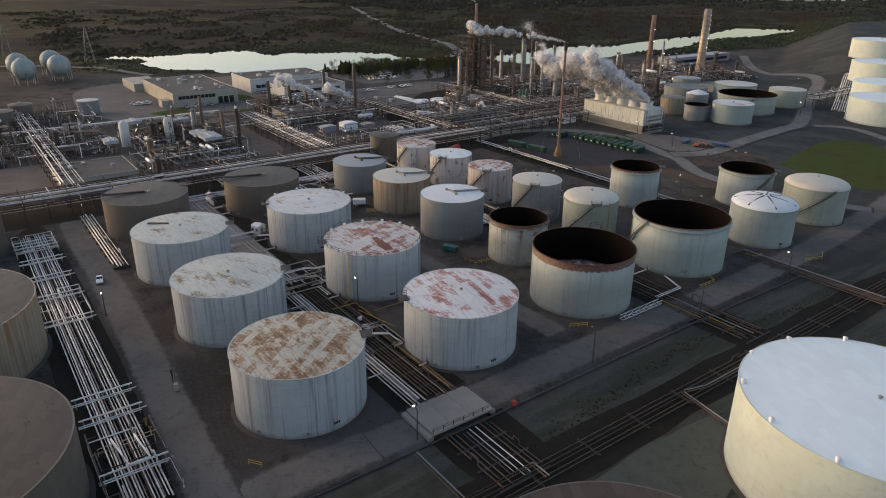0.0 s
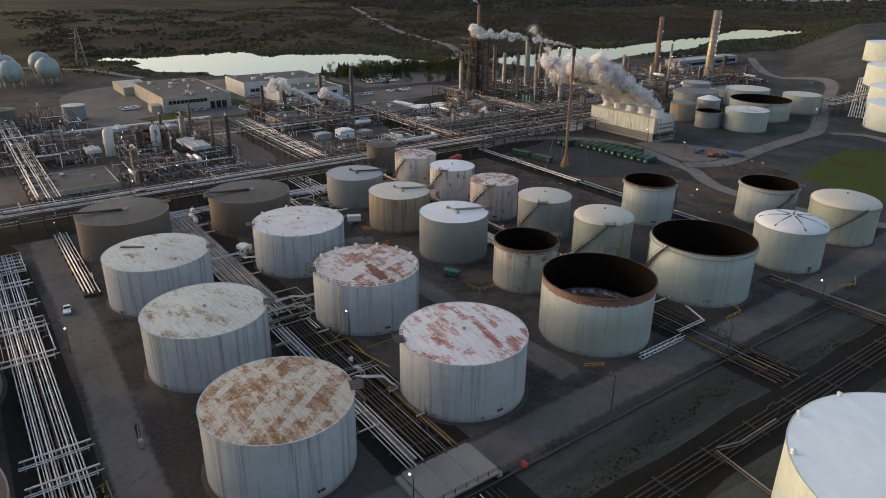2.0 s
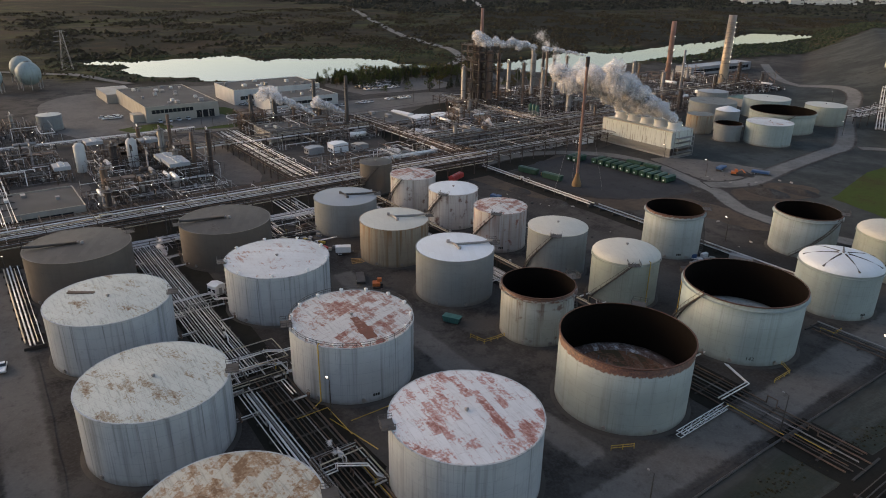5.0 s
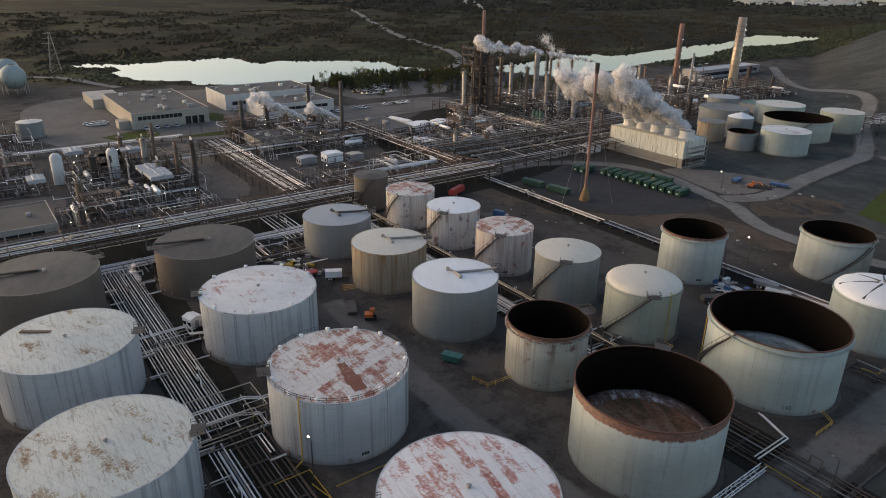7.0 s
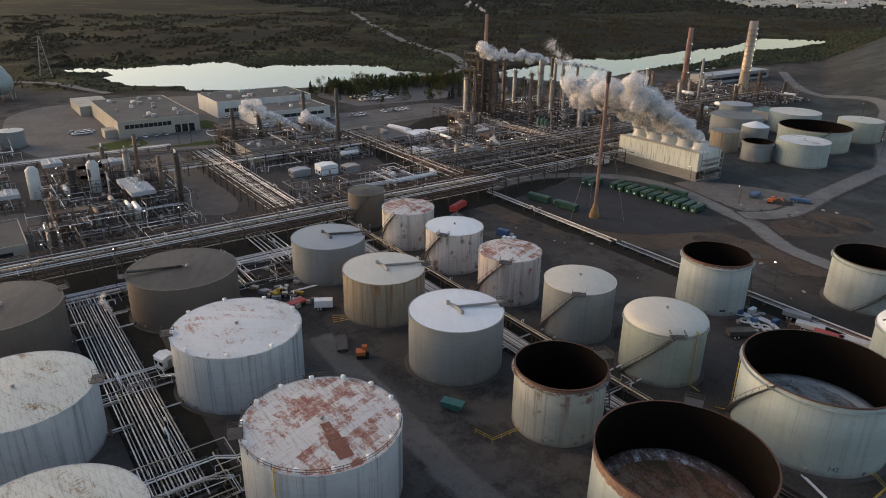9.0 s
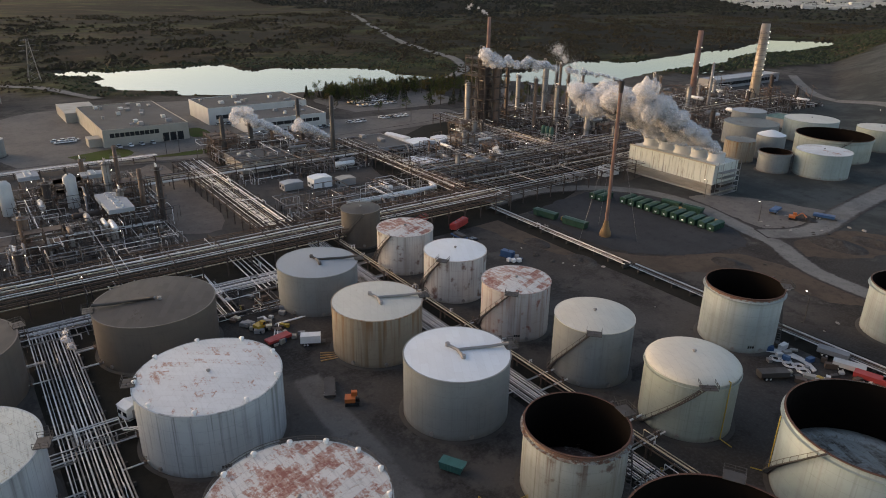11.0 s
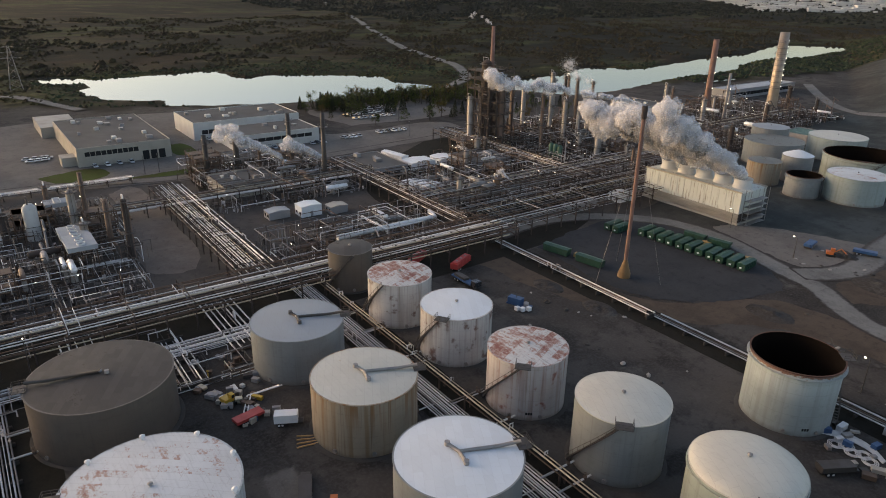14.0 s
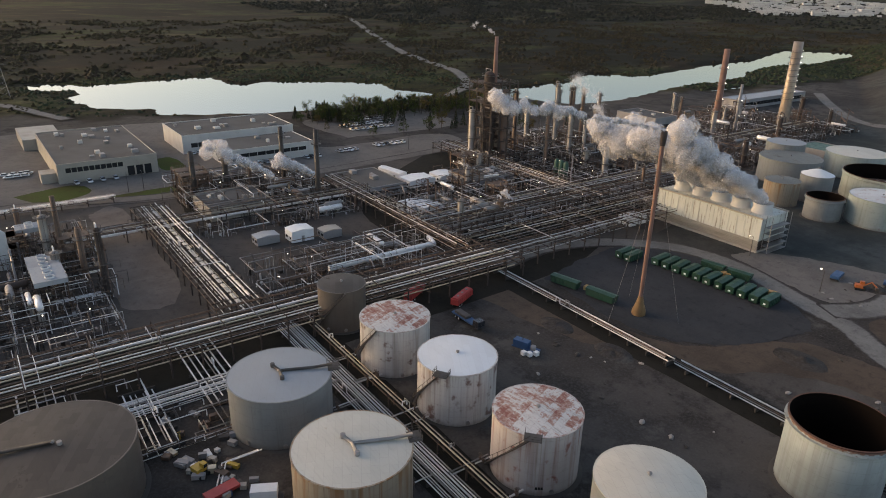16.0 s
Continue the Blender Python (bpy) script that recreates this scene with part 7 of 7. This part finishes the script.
def scrub(name, label, count, seed, where, size, material):
    """Many small uneven bushes in one sheet of heath."""
    g = np.random.default_rng(seed)
    base = np.array([(0.9, 0, 0.1), (0.3, 0.85, 0.15), (-0.7, 0.5, 0.1), (-0.75, -0.5, 0.12), (0.25, -0.9, 0.1), (0.45, 0.25, 0.7), (-0.35, 0.4, 0.75), (-0.1, -0.45, 0.8), (0, 0, 1.0)])
    faces = np.array([(0, 1, 5), (1, 2, 6), (1, 6, 5), (2, 3, 6), (3, 7, 6), (3, 4, 7), (4, 0, 5), (4, 5, 7), (5, 6, 8), (6, 7, 8), (7, 5, 8)])
    px, py = where(g, count)
    keep = (ground_height(px, py) > WATER_Z + 0.15)
    px, py = px[keep], py[keep]
    n = len(px)
    s = g.uniform(size[0], size[1], n)
    a = g.uniform(0, math.tau, n)
    j = 1 + g.uniform(-0.35, 0.35, (n, 9, 3))
    b = base[None] * j
    x = b[..., 0] * np.cos(a)[:, None] - b[..., 1] * np.sin(a)[:, None]
    y = b[..., 0] * np.sin(a)[:, None] + b[..., 1] * np.cos(a)[:, None]
    v = np.stack([x * s[:, None] * 1.3 + px[:, None], y * s[:, None] * 1.3 + py[:, None], b[..., 2] * s[:, None] + (ground_height(px, py) - 0.1)[:, None]], -1).reshape(-1, 3)
    f = (faces[None] + (np.arange(n) * 9)[:, None, None]).reshape(-1, 3)
    me = bpy.data.meshes.new(name)
    me.from_pydata(v.tolist(), [], f.tolist())
    return tagged(part(name, me, material), label, "bushes", kind="stuff")


def clumps(g, n, x0, x1, y0, y1, cut=0.0):
    px, py = g.uniform(x0, x1, n * 3), g.uniform(y0, y1, n * 3)
    m = (waves(px, py, 45, 5) + 0.6 * waves(px, py, 13, 2) + g.normal(0, 0.35, n * 3) > cut) & (px < wild_edge(py) - 6)
    return px[m][:n], py[m][:n]


scrub("heath_scrub", "brown heath scrub beyond the lake", 5000, 3, lambda g, n: clumps(g, n, -820, -430, 40, 700, 0.25), (0.5, 1.6), "heath")
scrub("heath_bushes", "dark thickets on the heath beyond the lake", 9000, 4, lambda g, n: clumps(g, n, -1300, -640, 60, 1100, 0.45), (1.0, 3.2), "heath")
scrub("heath_scrub", "dark scrub on the heath past the far lake", 6000, 11, lambda g, n: clumps(g, n, -1000, -450, 380, 1500, 0.2), (0.8, 2.6), "heath")
scrub("far_wood", "black woodland on the far hill", 9000, 7, lambda g, n: clumps(g, n, -1900, -1050, 700, 2100, 0.05), (2.0, 5.0), "wood")
scrub("town_trees", "dark trees among the distant houses", 2500, 8, lambda g, n: clumps(g, n, -1500, -560, 1500, 3000, 0.1), (2.0, 5.0), "wood")
scrub("shore_bushes", "dark bushes along the lake shore", 2500, 5, lambda g, n: clumps(g, n, -640, -405, 80, 420, -0.3), (0.6, 1.5), "needle")
scrub("shore_bushes", "dark scrub between the far lake and the slope", 4200, 6, lambda g, n: clumps(g, n, -470, -265, 560, 1200, -0.5), (0.8, 2.2), "needle")

def weeds(g, n):
    py = g.uniform(18, 150, n)
    return 35 + 2.5 * np.sin(py / 17) + g.normal(0, 1.1, n), py


scrub("verge_weeds", "dry olive weeds along the ditch", 700, 9, weeds, (0.12, 0.34), "heath")

# the far town: many small pale houses
g = np.random.default_rng(8)
s = Shape()
for _ in range(520):
    q, e = g.random() ** 0.8, g.random()
    near = np.array([-1057, 1818]) * (1 - e) + np.array([-900, 2330]) * e
    off = np.array([-1700, 2500]) * (1 - e) + np.array([-1500, 3500]) * e
    x, y = near * (1 - q) + off * q
    z = sheet_z(x, y, 0)
    big = g.random() < 0.15
    w, d, h = (g.uniform(25, 70), g.uniform(15, 30), g.uniform(6, 10)) if big else (g.uniform(7, 16), g.uniform(7, 12), g.uniform(4, 7))
    s.block(x, y, z - 4, w, d, h + 4, g.uniform(0.3, 0.7) + (1.57 if g.random() < 0.3 else 0))
tagged(part("town", s, "clad_white"), "pale houses of a distant town", "town", kind="stuff")
# ---- steam ----
def steam_material(name, cover):
    m = bpy.data.materials.new(name)
    m.use_nodes = True
    t = m.node_tree
    out = t.nodes["Material Output"]
    t.nodes.remove(t.nodes["Principled BSDF"])
    d, tr, mx = t.nodes.new("ShaderNodeBsdfDiffuse"), t.nodes.new("ShaderNodeBsdfTranslucent"), t.nodes.new("ShaderNodeMixShader")
    clear, mix2 = t.nodes.new("ShaderNodeBsdfTransparent"), t.nodes.new("ShaderNodeMixShader")
    d.inputs[0].default_value = tr.inputs[0].default_value = (0.97, 0.95, 0.95, 1)
    mx.inputs[0].default_value = 0.45
    t.links.new(d.outputs[0], mx.inputs[1])
    t.links.new(tr.outputs[0], mx.inputs[2])
    mix2.inputs[0].default_value = cover
    t.links.new(clear.outputs[0], mix2.inputs[1])
    t.links.new(mx.outputs[0], mix2.inputs[2])
    t.links.new(mix2.outputs[0], out.inputs[0])
    return m


M["steam"] = steam_material("steam", 0.36)
M["steam_core"] = steam_material("steam_core", 0.25)
WIND = np.array([-0.68, -0.73, 0.0])


def plume(label, sources, drift, rise, r0, r1, puffs, flakes, seed, size=(0.35, 0.8), bend=0.8, core=0.0):
    """Billows of many tiny droplets' flakes, thick at the source and thin at the end."""
    g = np.random.default_rng(seed)
    c, r = [], []
    for k in range(puffs):
        q = g.random() ** 1.15
        o = np.array(sources[g.integers(len(sources))], float)
        rad = r0 + (r1 - r0) * q
        p = o + WIND * drift * q ** 1.1 + np.array([0, 0, rise * q ** bend]) + g.normal(0, 0.42, 3) * rad * (0.2 + q)
        p[2] = max(p[2], o[2] + rad * 0.3)
        c.append(p)
        r.append(rad * g.uniform(0.55, 1.0))
    c, r = np.array(c), np.array(r)
    dens = r ** 1.4 / (1 + 1.5 * np.linalg.norm(c - c.mean(0), axis=1) / (drift + rise + 1))
    pick = g.choice(puffs, flakes, p=dens / dens.sum())
    d = g.normal(0, 1, (flakes, 3))
    d /= np.linalg.norm(d, axis=1)[:, None]
    pos = c[pick] + d * (r[pick] * np.minimum(np.abs(g.normal(0, 0.56, flakes)), g.uniform(1.0, 1.35, flakes)))[:, None]
    u = g.normal(0, 1, (flakes, 3))
    u /= np.linalg.norm(u, axis=1)[:, None]
    w = np.cross(u, g.normal(0, 1, (flakes, 3)))
    w /= np.linalg.norm(w, axis=1)[:, None]
    x, s = np.cross(u, w), g.uniform(size[0], size[1], flakes)[:, None]
    v = np.stack([pos + w * s, pos + x * s, pos - w * s, pos - x * s], 1).reshape(-1, 3)
    me = bpy.data.meshes.new("steam_cloud")
    v, f = v.tolist(), np.arange(flakes * 4).reshape(-1, 4).tolist()
    me.from_pydata(v, [], f)
    cloud = tagged(part("steam_cloud", me, "steam"), label, "steam", kind="stuff")
    if core:
        # soft lumpy shells, one inside the other
        bm = bmesh.new()
        for p, rad in zip(c, r):
            for q in (0.55, 0.85, 1.12):
                if g.random() > core:
                    continue
                at = Vector(p) + Vector(g.normal(0, 0.12, 3)) * rad
                for e in bmesh.ops.create_icosphere(bm, subdivisions=3, radius=rad * q)["verts"]:
                    w_ = at + e.co
                    e.co = w_ + e.co.normalized() * rad * 0.5 * noise.fractal(w_ * (1.8 / rad), 0.8, 2.0, 5)
        for q in bm.faces:
            q.smooth = True
        me = bpy.data.meshes.new("billows")
        bm.to_mesh(me)
        bm.free()
        part("billows", me, "steam_core", cloud)
    return cloud


plume("white steam billowing from the cooling tower", [(-156 + 8.1 * k, 260.5, 15.4) for k in range(5)], 34, 20, 2.4, 4.8, 170, 70000, 1, (0.08, 0.18), 0.9, 0.7)
plume("thin steam rising past the tall stack", [(-178, 238, 36)], 14, 16, 2.0, 4.5, 14, 9000, 9, (0.06, 0.13), 0.9)
plume("pinkish steam trailing from the tall stack", [(-110.4, 181.8, 51.0)], 44, 6, 0.4, 2.0, 54, 16000, 2, (0.05, 0.1), 0.8, 0.9)
plume("white steam from the furnace unit", [(-264, 140, 7.0)], 30, 12, 0.8, 3.0, 34, 14000, 3, (0.07, 0.14), 0.8, 0.9)
plume("white steam beside the furnace stack", [(-257, 156, 7.5)], 20, 6, 0.8, 2.6, 26, 10000, 4, (0.07, 0.14), 0.8, 0.9)
plume("small steam wisp over the pipe track", [(-121, 24, 1.2)], 3, 5, 0.3, 1.3, 12, 900, 5, (0.12, 0.3))
plume("small steam wisp beside the rusty tank", [(-14, 24, 1.0)], 2.5, 4, 0.2, 1.0, 10, 600, 6, (0.1, 0.25))
plume("small steam wisp in the unit", [(-190, 205, 6.5)], 5, 4, 0.4, 1.5, 12, 1200, 7, (0.15, 0.35))
plume("thin smoke over the dark tower", [(-262, 252, 60.0)], 10, 6, 0.4, 2.0, 10, 1500, 8, (0.08, 0.2))
